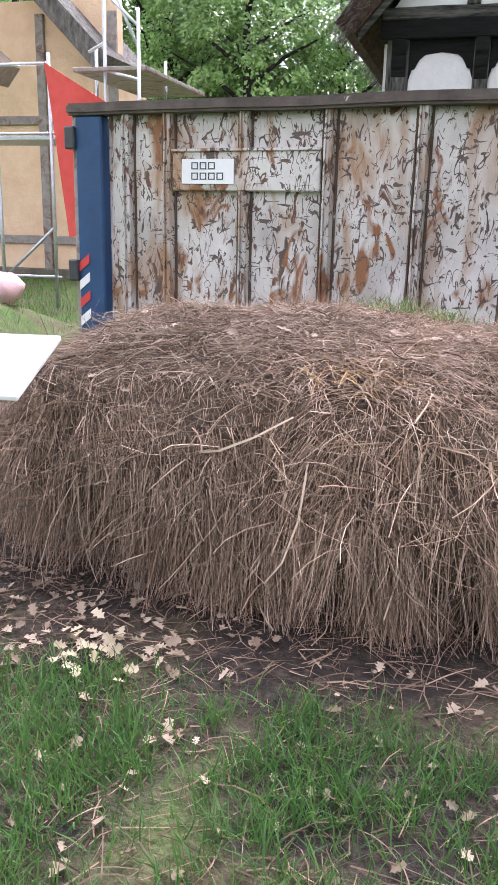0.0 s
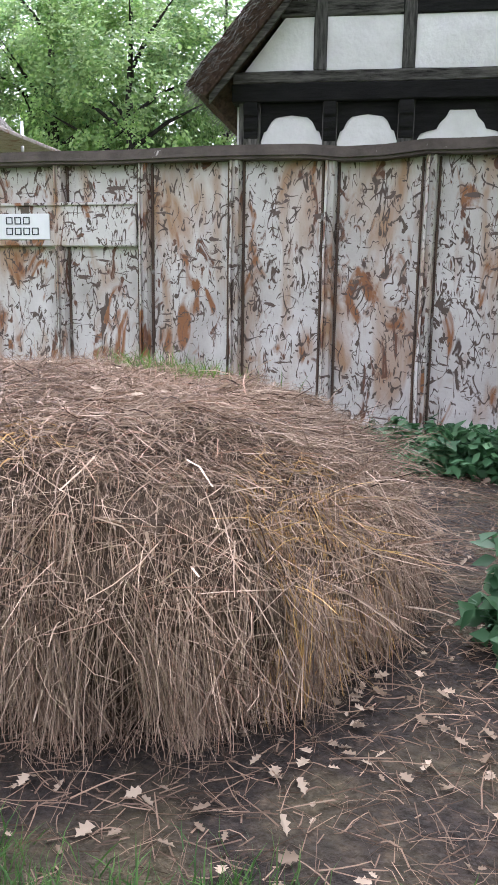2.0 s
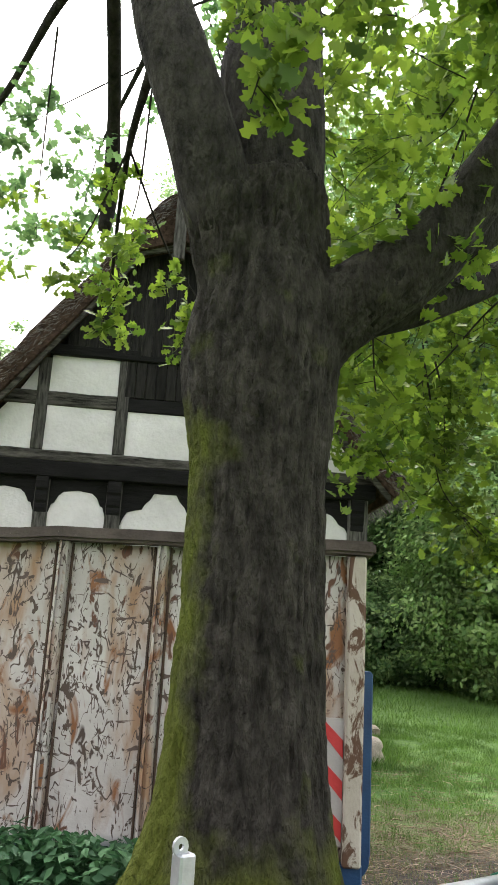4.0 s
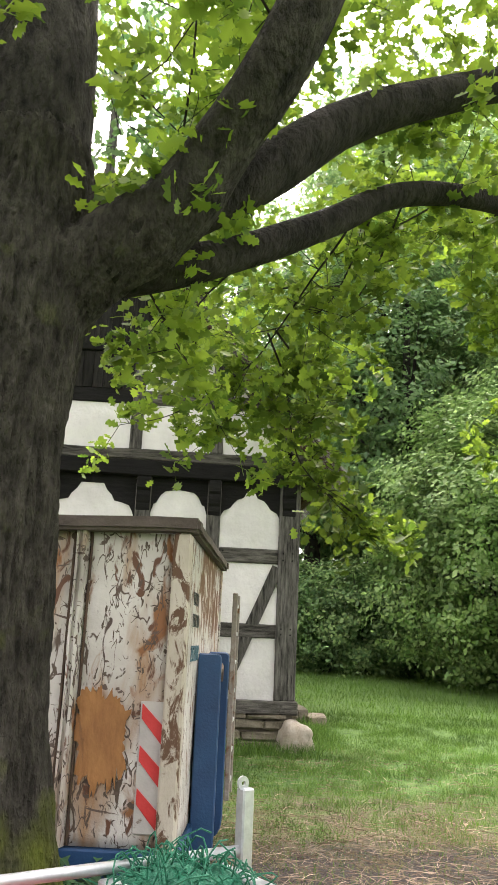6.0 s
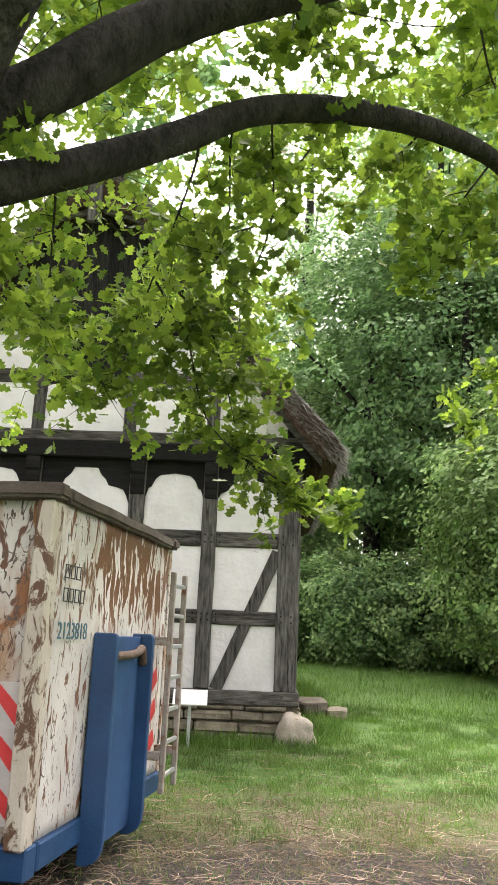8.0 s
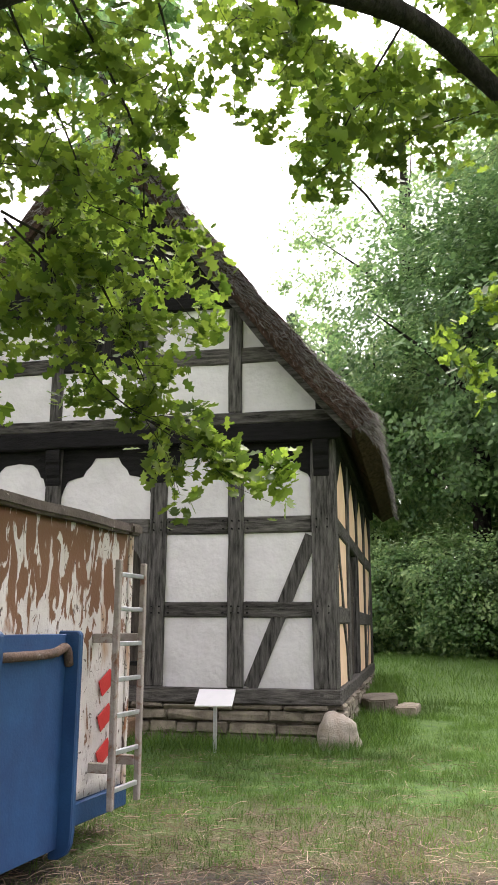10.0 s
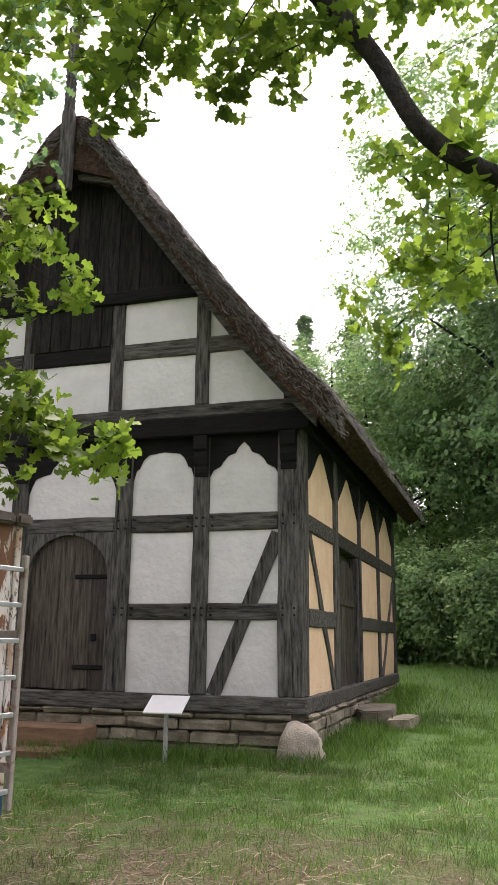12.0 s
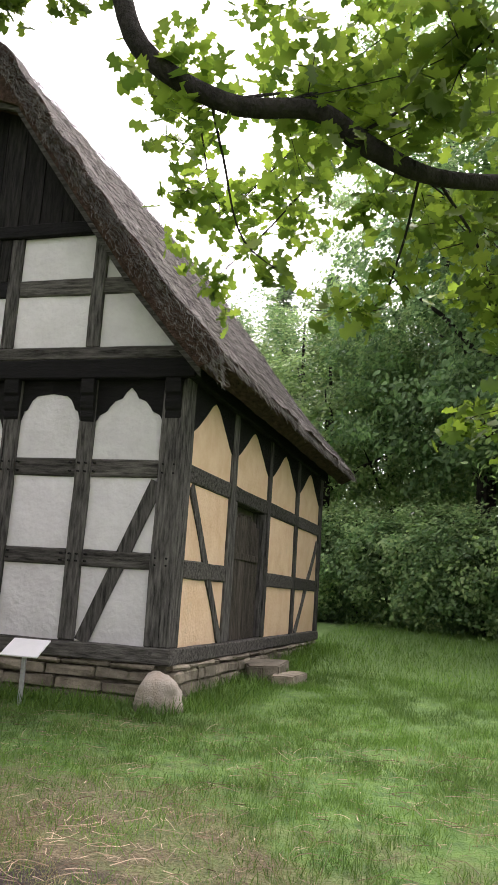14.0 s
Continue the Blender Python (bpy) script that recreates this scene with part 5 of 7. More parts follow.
limb("limb", [(2.85, 4.85, 4.9, 0.05), (2.3, 6.0, 5.4, 0.032), (1.6, 7.4, 5.5, 0.024), (0.7, 8.4, 5.5, 0.016), (-0.3, 9.0, 5.4, 0.008)], 10)
limb("limb", [(3.5, 5.2, 5.6, 0.07), (3.1, 6.4, 6.2, 0.04), (2.7, 7.8, 6.4, 0.025), (2.3, 8.8, 6.2, 0.012)], 10)
limb("limb", [(3.0, 4.75, 4.1, 0.03), (2.85, 5.6, 4.15, 0.018), (2.75, 6.5, 4.0, 0.012), (2.7, 7.2, 3.8, 0.007)], 8)
limb("limb", [(2.6, 5.3, 5.8, 0.05), (2.62, 6.6, 5.3, 0.05), (2.6, 7.3, 4.9, 0.06), (2.58, 7.35, 4.55, 0.05)], 8)

# twigs: each carries leaves; (points), leaf count, spread
TWIGS = [
    ([(5.15, 5.6, 3.63), (5.03, 5.94, 3.51), (4.86, 6.28, 3.28), (4.7, 6.62, 3.15), (4.27, 6.96, 2.93), (3.9, 7.3, 2.92)], 230, 0.27),
    ([(4.85, 6.5, 3.38), (5.01, 6.82, 3.17), (5.14, 7.05, 2.72), (5.42, 7.28, 2.48), (5.68, 7.5, 2.33)], 200, 0.17),
    ([(4.89, 6.4, 3.36), (5.12, 6.9, 3.3), (5.24, 7.2, 3.0), (5.34, 7.5, 2.65)], 200, 0.19),
    ([(5.3, 5.7, 3.75), (5.2, 6.6, 3.6), (4.7, 7.2, 3.6), (4.2, 7.6, 3.5)], 160, 0.28),
    ([(4.6, 5.2, 3.25), (4.4, 5.9, 3.3), (4.2, 6.6, 3.2), (4.0, 7.2, 3.15)], 140, 0.25),
    ([(5.5, 5.7, 3.9), (5.5, 6.6, 3.8), (5.3, 7.4, 3.6), (5.4, 8.0, 3.4), (5.6, 8.1, 3.3)], 170, 0.2),
    ([(5.4, 6.6, 3.8), (5.0, 7.4, 4.1), (4.7, 7.8, 4.2), (4.5, 8.2, 4.1)], 140, 0.3),
    ([(5.8, 5.85, 4.05), (5.6, 6.8, 4.3), (5.1, 7.6, 4.6), (4.7, 8.0, 4.9)], 150, 0.3),
    ([(5.4, 7.25, 2.5), (5.7, 7.5, 2.38), (5.95, 7.6, 2.32), (6.12, 7.6, 2.27)], 50, 0.08),
    # over the path
    ([(6.35, 6.15, 4.2), (6.3, 6.9, 4.5), (6.1, 7.6, 4.8)], 150, 0.24),
    ([(6.85, 6.6, 4.3), (6.6, 6.7, 3.95), (6.45, 6.7, 3.62)], 90, 0.16),
    ([(7.2, 6.95, 4.2), (6.9, 7.3, 4.5), (6.6, 7.7, 4.6)], 140, 0.22),
    ([(7.35, 6.95, 4.0), (7.2, 7.3, 4.2), (6.95, 7.4, 4.2), (6.7, 7.4, 4.05)], 110, 0.16),
    ([(7.7, 6.85, 3.3), (7.78, 7.2, 3.3), (7.74, 7.6, 3.1)], 80, 0.13),
    ([(7.97, 6.96, 3.06), (7.94, 7.2, 2.99), (7.98, 7.4, 2.74), (8.17, 7.6, 2.63)], 6, 0.05),
    ([(8.2, 7.0, 3.06), (8.3, 7.3, 3.3), (8.3, 7.7, 3.5)], 130, 0.22),
    ([(8.46, 7.15, 3.0), (8.78, 7.15, 3.18), (8.95, 7.0, 3.25), (9.3, 7.0, 3.4)], 160, 0.2),
    ([(8.68, 7.28, 2.89), (8.59, 7.53, 2.71), (8.45, 7.77, 2.57), (8.10, 8.0, 2.66)], 30, 0.13),
    ([(8.74, 7.29, 2.89), (8.9, 7.7, 2.75), (9.0, 8.0, 2.45), (9.1, 8.2, 2.2)], 140, 0.2),
    ([(9.0, 7.4, 2.92), (9.2, 7.9, 3.0), (9.3, 8.5, 2.8), (9.4, 9.0, 2.5)], 150, 0.26),
    ([(8.3, 7.05, 3.06), (8.5, 7.6, 3.2), (8.8, 8.2, 3.2), (9.1, 8.8, 3.1)], 140, 0.24),
    ([(8.0, 6.94, 3.06), (8.1, 7.5, 3.45), (8.4, 8.2, 3.9), (8.8, 8.8, 4.1)], 130, 0.28),
    ([(7.3, 5.6, 4.9), (7.6, 6.6, 4.9), (8.0, 7.6, 4.7), (8.4, 8.4, 4.5)], 150, 0.32),
    ([(8.2, 5.9, 5.1), (8.6, 6.8, 4.8), (9.0, 7.6, 4.4), (9.4, 8.3, 4.0)], 150, 0.34),
    ([(6.42, 5.4, 4.62), (6.7, 6.2, 5.0), (7.0, 7.0, 5.3), (7.2, 7.8, 5.5)], 220, 0.32),
    ([(5.56, 5.24, 4.27), (5.7, 6.2, 4.7), (5.9, 7.2, 5.1), (5.9, 8.0, 5.4)], 220, 0.34),
    ([(5.01, 5.08, 3.92), (5.6, 5.6, 4.5), (6.4, 6.2, 4.9), (7.0, 6.4, 5.2)], 230, 0.33),
    ([(6.2, 5.3, 4.55), (6.4, 5.0, 4.3), (6.6, 4.8, 4.1)], 120, 0.2),
    ([(5.4, 4.0, 5.2), (5.9, 4.8, 5.2), (6.5, 5.6, 5.4), (7.0, 6.4, 5.9)], 240, 0.4),
    ([(6.0, 4.2, 6.0), (6.8, 5.2, 6.0), (7.6, 6.2, 6.0), (8.3, 7.2, 6.0)], 170, 0.5),
    ([(8.2, 8.0, 3.7), (7.8, 8.6, 3.8), (7.4, 9.0, 3.75)], 80, 0.2),
    ([(8.2, 8.2, 3.6), (7.7, 8.8, 3.5), (7.25, 9.1, 3.3)], 56, 0.15),
    ([(5.4, 4.0, 5.2), (5.0, 4.9, 5.0), (4.8, 5.8, 4.9), (4.7, 6.6, 4.8)], 220, 0.34),
    ([(4.95, 4.2, 4.4), (4.7, 4.9, 4.5), (4.6, 5.6, 4.5), (4.6, 6.4, 4.4)], 220, 0.3),
    ([(4.64, 4.45, 3.9), (4.3, 4.0, 4.0), (4.0, 3.7, 4.0), (3.8, 3.5, 3.9)], 150, 0.2),
    ([(7.3, 5.6, 4.9), (7.7, 6.6, 4.5), (8.2, 7.6, 4.3), (8.9, 8.2, 4.4)], 170, 0.3),
    ([(6.42, 5.4, 4.62), (6.8, 6.4, 4.7), (7.3, 7.4, 5.0), (7.5, 8.4, 5.2)], 200, 0.3),
    ([(3.6, 5.1, 4.9), (4.2, 5.8, 5.2), (4.7, 6.6, 5.5), (5.1, 7.4, 5.8)], 150, 0.4),
    ([(4.95, 4.2, 4.4), (4.7, 5.4, 5.3), (4.5, 6.4, 5.8), (4.4, 7.4, 6.2)], 150, 0.4),
    ([(3.57, 5.1, 4.4), (4.0, 5.8, 4.5), (4.3, 6.6, 4.7), (4.5, 7.6, 5.0)], 140, 0.34),
    ([(5.0, 4.4, 4.6), (5.3, 5.4, 5.4), (5.6, 6.6, 6.0), (5.8, 7.6, 6.5)], 200, 0.42),
    # by the trunk and to the gable
    ([(3.0, 4.75, 4.1), (2.9, 6.0, 4.1), (2.75, 7.0, 4.3), (2.6, 7.9, 4.5)], 40, 0.14),
    ([(2.75, 6.5, 4.0), (2.8, 6.5, 3.7), (2.72, 6.5, 3.5)], 46, 0.13),
    ([(2.85, 5.6, 4.15), (2.6, 6.3, 4.0), (2.42, 6.5, 3.8)], 40, 0.12),
    ([(2.85, 5.6, 4.15), (3.1, 6.3, 3.9), (3.35, 6.5, 3.62), (3.3, 6.5, 3.45)], 60, 0.14),
    ([(3.4, 4.6, 4.4), (3.45, 4.1, 3.9), (3.42, 3.95, 3.5), (3.38, 3.95, 3.3)], 60, 0.12),
    ([(3.7, 4.5, 4.3), (3.8, 4.0, 4.0), (3.85, 3.8, 3.6)], 90, 0.16),
    ([(4.25, 4.74, 3.3), (4.3, 4.2, 3.7), (4.2, 3.8, 3.9)], 110, 0.2),
    ([(4.3, 4.8, 3.3), (4.3, 5.6, 3.7), (4.4, 6.4, 3.9), (4.5, 7.2, 4.0)], 180, 0.3),
    ([(4.1, 5.0, 3.05), (4.3, 5.7, 2.95), (4.5, 6.3, 2.85), (4.6, 6.9, 2.75)], 130, 0.2),
    # backlit sprays to the far side
    ([(1.6, 7.4, 5.4), (1.5, 8.0, 5.0), (1.4, 8.4, 4.5)], 86, 0.26),
    ([(0.7, 8.4, 5.5), (0.5, 8.6, 5.0), (0.4, 8.7, 4.6)], 86, 0.26),
    ([(0.7, 8.4, 5.5), (0.0, 8.5, 5.3), (-0.5, 8.6, 5.0)], 86, 0.3),
    ([(2.3, 6.0, 5.2), (2.0, 7.6, 5.1), (1.9, 8.3, 4.9)], 93, 0.28),
    ([(2.3, 8.8, 6.2), (2.2, 8.9, 5.6), (2.2, 8.9, 5.1)], 93, 0.28),
    ([(1.0, 7.8, 7.4), (0.7, 8.2, 6.6), (0.6, 8.5, 6.0)], 115, 0.36),
    ([(2.7, 7.8, 6.4), (1.7, 8.4, 6.1), (1.2, 8.8, 5.7)], 115, 0.36),
    ([(3.1, 6.4, 6.2), (3.5, 7.6, 6.0), (3.7, 8.6, 5.7)], 115, 0.36),
    ([(1.7, 6.6, 7.1), (0.9, 7.4, 6.9), (0.0, 8.2, 6.6)], 115, 0.4),
    ([(3.5, 7.0, 6.2), (3.6, 8.4, 7.2), (3.8, 9.4, 7.7)], 144, 0.42),
    ([(3.9, 8.0, 6.1), (4.3, 8.8, 6.6), (4.7, 9.4, 7.0)], 144, 0.42),
    ([(4.3, 6.6, 8.0), (4.8, 8.2, 7.9), (5.4, 9.3, 7.9)], 144, 0.42),
    ([(3.7, 8.0, 5.8), (4.1, 8.8, 6.1), (4.5, 9.4, 6.1)], 144, 0.38),
]


BOUGH_POINTS = [tuple(p[:3]) for bough in (LEFT, MIDDLE, RIGHT, UPPER, LOWER) for p in spline(bough, 8)]


def leafy(twigs, name, size, parent, material, seed, wood_material, r0=0.008):
    r = np.random.default_rng(seed)
    bm = bmesh.new()
    pl, nr, sz = [], [], []
    for pts, count, spread in twigs:
        foot = min(BOUGH_POINTS, key=lambda q: (Vector(q) - Vector(pts[0])).length)
        if 0.02 < (Vector(foot) - Vector(pts[0])).length < 0.6:
            pts = [foot] + list(pts)
        s = spline([(*p, 0) for p in pts], 5)[:, :3]
        k = len(s)
        tube(bm, s, [r0 * (1 - 0.75 * i / k) for i in range(k)], 5, 0.2)
        for _ in range(max(2, count // 8)):
            i = r.integers(k // 4, k)
            a = s[i]
            b = a + r.normal(size=3) * spread * np.array([1, 1, 0.75]) + np.array([0, 0, -0.03])
            mid = (a + b) / 2 + r.normal(size=3) * spread * 0.15
            tube(bm, [a, mid, b], [r0 * 0.35, r0 * 0.25, 0.0015], 4)
            for _ in range(27):
                t = 1.05 - 0.8 * r.uniform() ** 1.7
                p = a * (1 - t) + b * t + r.normal(size=3) * 0.042
                pl.append(p)
                nv = r.normal(size=3) * 0.75 + np.array([0, 0, 0.8])
                nr.append(nv)
                sz.append(size * r.uniform(0.6, 1.25))
    bmesh.ops.transform(bm, matrix=OI, verts=bm.verts)
    part("twig", bm, wood_material, parent)
    pl = np.array(pl) - np.array(oak.location)
    nr = np.array(nr)
    ob = flakes(name, OAK_SHAPE, OAK_FACES, pl, nr, r.uniform(0, 6.28, len(pl)), np.array(sz), material, parent)
    ob["kind"] = "stuff"
    return ob


leafy(TWIGS[:51], "crown", 0.092, oak, LEAF_OAK, 11, BARK_DARK)
leafy(TWIGS[51:], "outer_crown", 0.10, oak, LEAF_DARK, 12, BARK_DARK)


def high_crown():
    """The closed roof of leaves high over the walk, out of reach of the eye but shading the ground."""
    r = np.random.default_rng(21)
    pl = []
    for _ in range(46):
        a, d = r.uniform(0, 6.28), 5.2 * math.sqrt(r.uniform(0.0, 1))
        c = np.array([3.6 + d * math.cos(a) * 1.1, 4.2 + d * math.sin(a) * 0.85, 7.6 + 2.2 * (1 - (d / 5.6) ** 2) + r.normal() * 0.7])
        pl.append(c + r.normal(size=(38, 3)) * np.array([0.5, 0.5, 0.28]))
    pl = np.concatenate(pl)
    pl = pl[(pl[:, 1] < 8.6)]
    nr = r.normal(size=pl.shape) + np.array([0, 0, 1.0])
    ob = flakes("high_crown", OAK_SHAPE, OAK_FACES, pl - np.array(oak.location), nr, r.uniform(0, 6.28, len(pl)), r.uniform(0.12, 0.2, len(pl)), LEAF_OAK, oak)
    ob["kind"] = "stuff"


high_crown()


# ---- the wood and the bushes round the clearing ----
def clumped(count, clumps, rx, ry, rz, z0, r, leaf, flat=0.6, hollow=0.85):
    """Leaf places in clumps spread over a rounded body."""
    d = r.normal(size=(clumps, 3))
    d /= np.linalg.norm(d, axis=1)[:, None]
    rad = r.uniform(hollow - 0.25, 1.0, (clumps, 1))
    c = d * rad * np.array([rx, ry, rz]) + np.array([0, 0, z0])
    k = count // clumps
    cs = np.repeat(c, k, axis=0)
    ds = np.repeat(d, k, axis=0)
    size = np.repeat(r.uniform(0.5, 1.3, clumps), k)[:, None]
    p = cs + r.normal(size=cs.shape) * size * np.array([1, 1, flat]) * leaf * 1.9
    n = ds * 0.8 + r.normal(size=ds.shape) * 0.5 + np.array([0, 0, 0.7])
    keep = p[:, 2] > 0.02
    return p[keep], n[keep]


def far_tree(name, h, w, count, clumps, leaf, material, seed, label, low=0.12):
    """A broad-leaved tree: tapered trunk, limbs, an uneven crown of leaf clumps."""
    r = np.random.default_rng(seed)
    t = thing(name, label, "tree", Matrix.Identity(4), "trees of the wood")
    bm = bmesh.new()
    tube(bm, [(0, 0, -0.3), (0.05, 0.02, h * 0.3), (0.0, 0.1, h * 0.6), (0.1, 0, h * 0.9)], [h * 0.022, h * 0.017, h * 0.011, 0.02], 8, 0.1)
    for i in range(7):
        a = r.uniform(0, 6.28)
        z = h * r.uniform(0.25, 0.7)
        tube(bm, [(0, 0, z), (w * 0.3 * math.cos(a), w * 0.3 * math.sin(a), z + h * 0.08), (w * 0.75 * math.cos(a), w * 0.75 * math.sin(a), z + h * 0.16)], [min(0.1, h * 0.008), min(0.07, h * 0.006), 0.01], 5)
    part("trunk", bm, BARK_DARK, t)
    p, n = clumped(count, clumps, w, w, h * 0.5 * (1 - low), h * (0.5 + low / 2), r, leaf)
    ob = flakes("crown", LEAF_SHAPE, LEAF_FACES, p, n, r.uniform(0, 6.28, len(p)), leaf * r.uniform(0.6, 1.3, len(p)), material, t)
    ob["kind"] = "stuff"
    return t


def bush(name, h, w, count, clumps, leaf, material, seed, label, group):
    r = np.random.default_rng(seed)
    t = thing(name, label, "bush", Matrix.Identity(4), group)
    bm = bmesh.new()
    for i in range(9):
        a, b = r.uniform(0, 6.28), r.uniform(0.3, 0.8)
        tube(bm, [(0.1 * math.cos(a), 0.1 * math.sin(a), -0.1), (w * 0.3 * b * math.cos(a), w * 0.3 * b * math.sin(a), h * 0.4), (w * b * math.cos(a), w * b * math.sin(a), h * 0.8)], [0.035, 0.025, 0.006], 5)
    part("stem", bm, BARK_DARK, t)
    p, n = clumped(count, clumps, w, w, h * 0.52, h * 0.47, r, leaf)
    ob = flakes("foliage", LEAF_SHAPE, LEAF_FACES, p, n, r.uniform(0, 6.28, len(p)), leaf * r.uniform(0.6, 1.3, len(p)), material, t)
    ob["kind"] = "stuff"
    return t


def plant(kind, x, y, turn, sink=0.1):
    return copy_thing(kind, pose(x, y, ground_z(x, y) - sink, 0, 0, turn))


def conifer(h, w, seed):
    r = np.random.default_rng(seed)
    t = thing("spruce_tree", "narrow spruce behind the wood edge, paled with haze", "tree", Matrix.Identity(4), "spruces")
    bm = bmesh.new()
    tube(bm, [(0, 0, -0.3), (0, 0, h * 0.5), (0, 0, h)], [0.2, 0.12, 0.01], 7)
    part("trunk", bm, BARK_DARK, t)
    pl, nr = [], []
    for i in range(46):
        z = h * (0.15 + 0.85 * i / 46)
        ww = w * (1 - i / 47) ** 0.9
        for k in range(7):
            a = r.uniform(0, 6.28)
            for s in np.linspace(0.15, 1, 9):
                pl.append((ww * s * math.cos(a) + r.normal() * 0.06, ww * s * math.sin(a) + r.normal() * 0.06, z - ww * s * 0.25 + r.normal() * 0.05))
                nr.append((r.normal() * 0.3, r.normal() * 0.3, 1))
    ob = flakes("crown", LEAF_SHAPE, LEAF_FACES, np.array(pl), np.array(nr), r.uniform(0, 6.28, len(pl)), r.uniform(0.25, 0.5, len(pl)), LEAF_CONIFER, t)
    ob["kind"] = "stuff"
    return t


tree_a = far_tree("beech_tree", 13.0, 4.2, 26000, 240, 0.17, LEAF_WOOD, 31, "tall leafy green tree at the wood edge")
tree_b = far_tree("maple_tree", 10.5, 3.8, 26000, 220, 0.16, LEAF_WILLOW, 32, "light green leafy tree at the wood edge")
tree_c = far_tree("hornbeam_tree", 15.0, 4.6, 26000, 260, 0.19, LEAF_DARK, 33, "dark green leafy tree in the wood")
tree_d = far_tree("lime_tree", 23.0, 4.0, 30000, 300, 0.21, LEAF_WOOD, 38, "very tall leafy tree rising over the wood edge", 0.3)
tree_e = far_tree("ash_tree", 30.0, 6.6, 34000, 330, 0.22, LEAF_WOOD, 39, "towering fine-leaved tree over the wood", 0.2)
spruce = conifer(17.5, 3.0, 34)
shrub = bush("hazel_bush", 3.4, 2.0, 14000, 150, 0.12, LEAF_WOOD, 35, "dense green hazel bush at the lawn edge", "bushes at the lawn edge")
shrub_dark = bush("elder_bush", 2.9, 1.9, 14000, 150, 0.12, LEAF_DARK, 36, "dark green elder bush at the lawn edge", "bushes at the lawn edge")
willow = bush("willow_bush", 7.6, 3.3, 40000, 380, 0.15, LEAF_WILLOW, 37, "tall pale green willow bush beside the lawn", "bushes at the lawn edge")

for kind, spots in (
    (tree_a, [(-9.5, 31, 20), (-3.5, 33, 140), (1.5, 36, 260), (9.5, 31.5, 45), (16.0, 27, 100), (19.5, 21, 200), (-16, 32, 80), (5.5, 34, 15)]),
    (tree_b, [(-5.8, 28.5, 70), (-11.0, 34, 10), (12.5, 29.5, 160), (3.6, 31.5, 220), (15.2, 21.5, 33), (-21, 30, 5)]),
    (tree_c, [(-7.5, 37, 90), (-0.5, 40, 30), (7.5, 38.5, 200), (13.8, 35, 10), (20, 30, 75), (24, 23, 120), (-14, 40, 0), (18, 38, 0), (8.8, 28.0, 50), (11.6, 26.5, 99), (-21, 42, 20)]),
    (tree_d, [(11.4, 29.5, 0), (16.5, 28.5, 140), (13.8, 33.5, 60)]),
    (tree_e, [(7.0, 39.5, 0), (15.5, 37.0, 120), (21.0, 33.0, 240)]),
    (spruce, [(0.8, 45, 0), (2.8, 47, 60), (-1.6, 44, 130)]),
    (shrub, [(7.6, 25.2, 0), (9.7, 24.2, 80), (5.6, 26.5, 150), (12.0, 23.0, 210), (-2.2, 24.5, 30), (-5.0, 25, 60), (3.2, 27, 0)]),
    (shrub_dark, [(6.6, 25.9, 0), (8.7, 24.6, 100), (10.9, 24.0, 50), (4.4, 26.8, 220), (-3.6, 25.5, 0), (13.4, 22.4, 0), (14.4, 19.5, 30)]),
    (willow, [(12.3, 21.0, 40), (14.6, 17.2, 170)]),
):
    first = True
    for x, y, a in spots:
        if first:
            kind.matrix_world = pose(x, y, ground_z(x, y) - 0.1, 0, 0, a)
            first = False
        else:
            plant(kind, x, y, a)


# ---- the heap of old thatch ----
HEAP = pose(1.46, 3.92, 0.0, 0, 0, -9.0)
heap = thing("thatch_heap", "flat-topped heap of old brown thatch straw on bare earth", "straw heap", HEAP @ Matrix.Translation((0, 0, 0.3)))


def heap_point(a, b):
    """A point of the heap's skin: a goes round it, b from the foot (0) over the edge to the middle of the top (1)."""
    c, s = math.cos(a), math.sin(a)
    e = 3.2 - 0.7 * smooth(c * 1.5)
    rr = (abs(c) ** e + abs(s) ** e) ** (-1 / e)
    x, y = c * rr * (1.17 - 0.14 * smooth(c * 1.4)), s * rr * 0.96
    east = smooth(c * 1.4) * (0.75 + 0.25 * smooth(s * 2))
    front = max(0.0, -s) ** 2
    wob = 1 + 0.05 * noise.noise(Vector((c * 2.2, s * 2.2, 4)))
    if b < 0.5:
        t = b / 0.5
        z = 0.26 + 0.50 * t
        k = (0.82 + 0.18 * math.sin(t * math.pi * 0.62) - 0.07 * (1 - t) * max(0.0, noise.noise(Vector((c * 4, s * 4, 12))))) * (1 - 0.10 * smooth((t - 0.55) / 0.45)) * wob * (1 + 0.05 * noise.noise(Vector((x * 3, y * 3, z * 5))))
    else:
        t = (b - 0.5) / 0.5
        z = 0.76 + 0.16 * math.sin(min(1, t * 2.2) * math.pi / 2) + 0.05 * t
        k = 0.90 * (1 - t) * wob
    if b > 0.2:
        x *= 1 - 0.03 * east * smooth((b - 0.2) / 0.3)
    px, py = x * k, y * k
    z += 0.045 * noise.noise(Vector((px * 2.1, py * 2.1, 1))) * min(1, b * 2) + 0.03 * noise.noise(Vector((px * 5, py * 5, 6))) * min(1, b * 2) - 0.05 * (py / 0.93) * smooth(b * 2 - 0.6) - 0.03 * east * smooth((b - 0.3) / 0.3) * (1 - smooth((b - 0.55) / 0.4))
    z += 0.035 * abs(noise.noise(Vector((px * 4.5, py * 4.5, 21)))) * smooth(b * 3 - 1)
    return Vector((px, py, z - 0.3 + ground_z(1.46, 3.92) - 0.32))


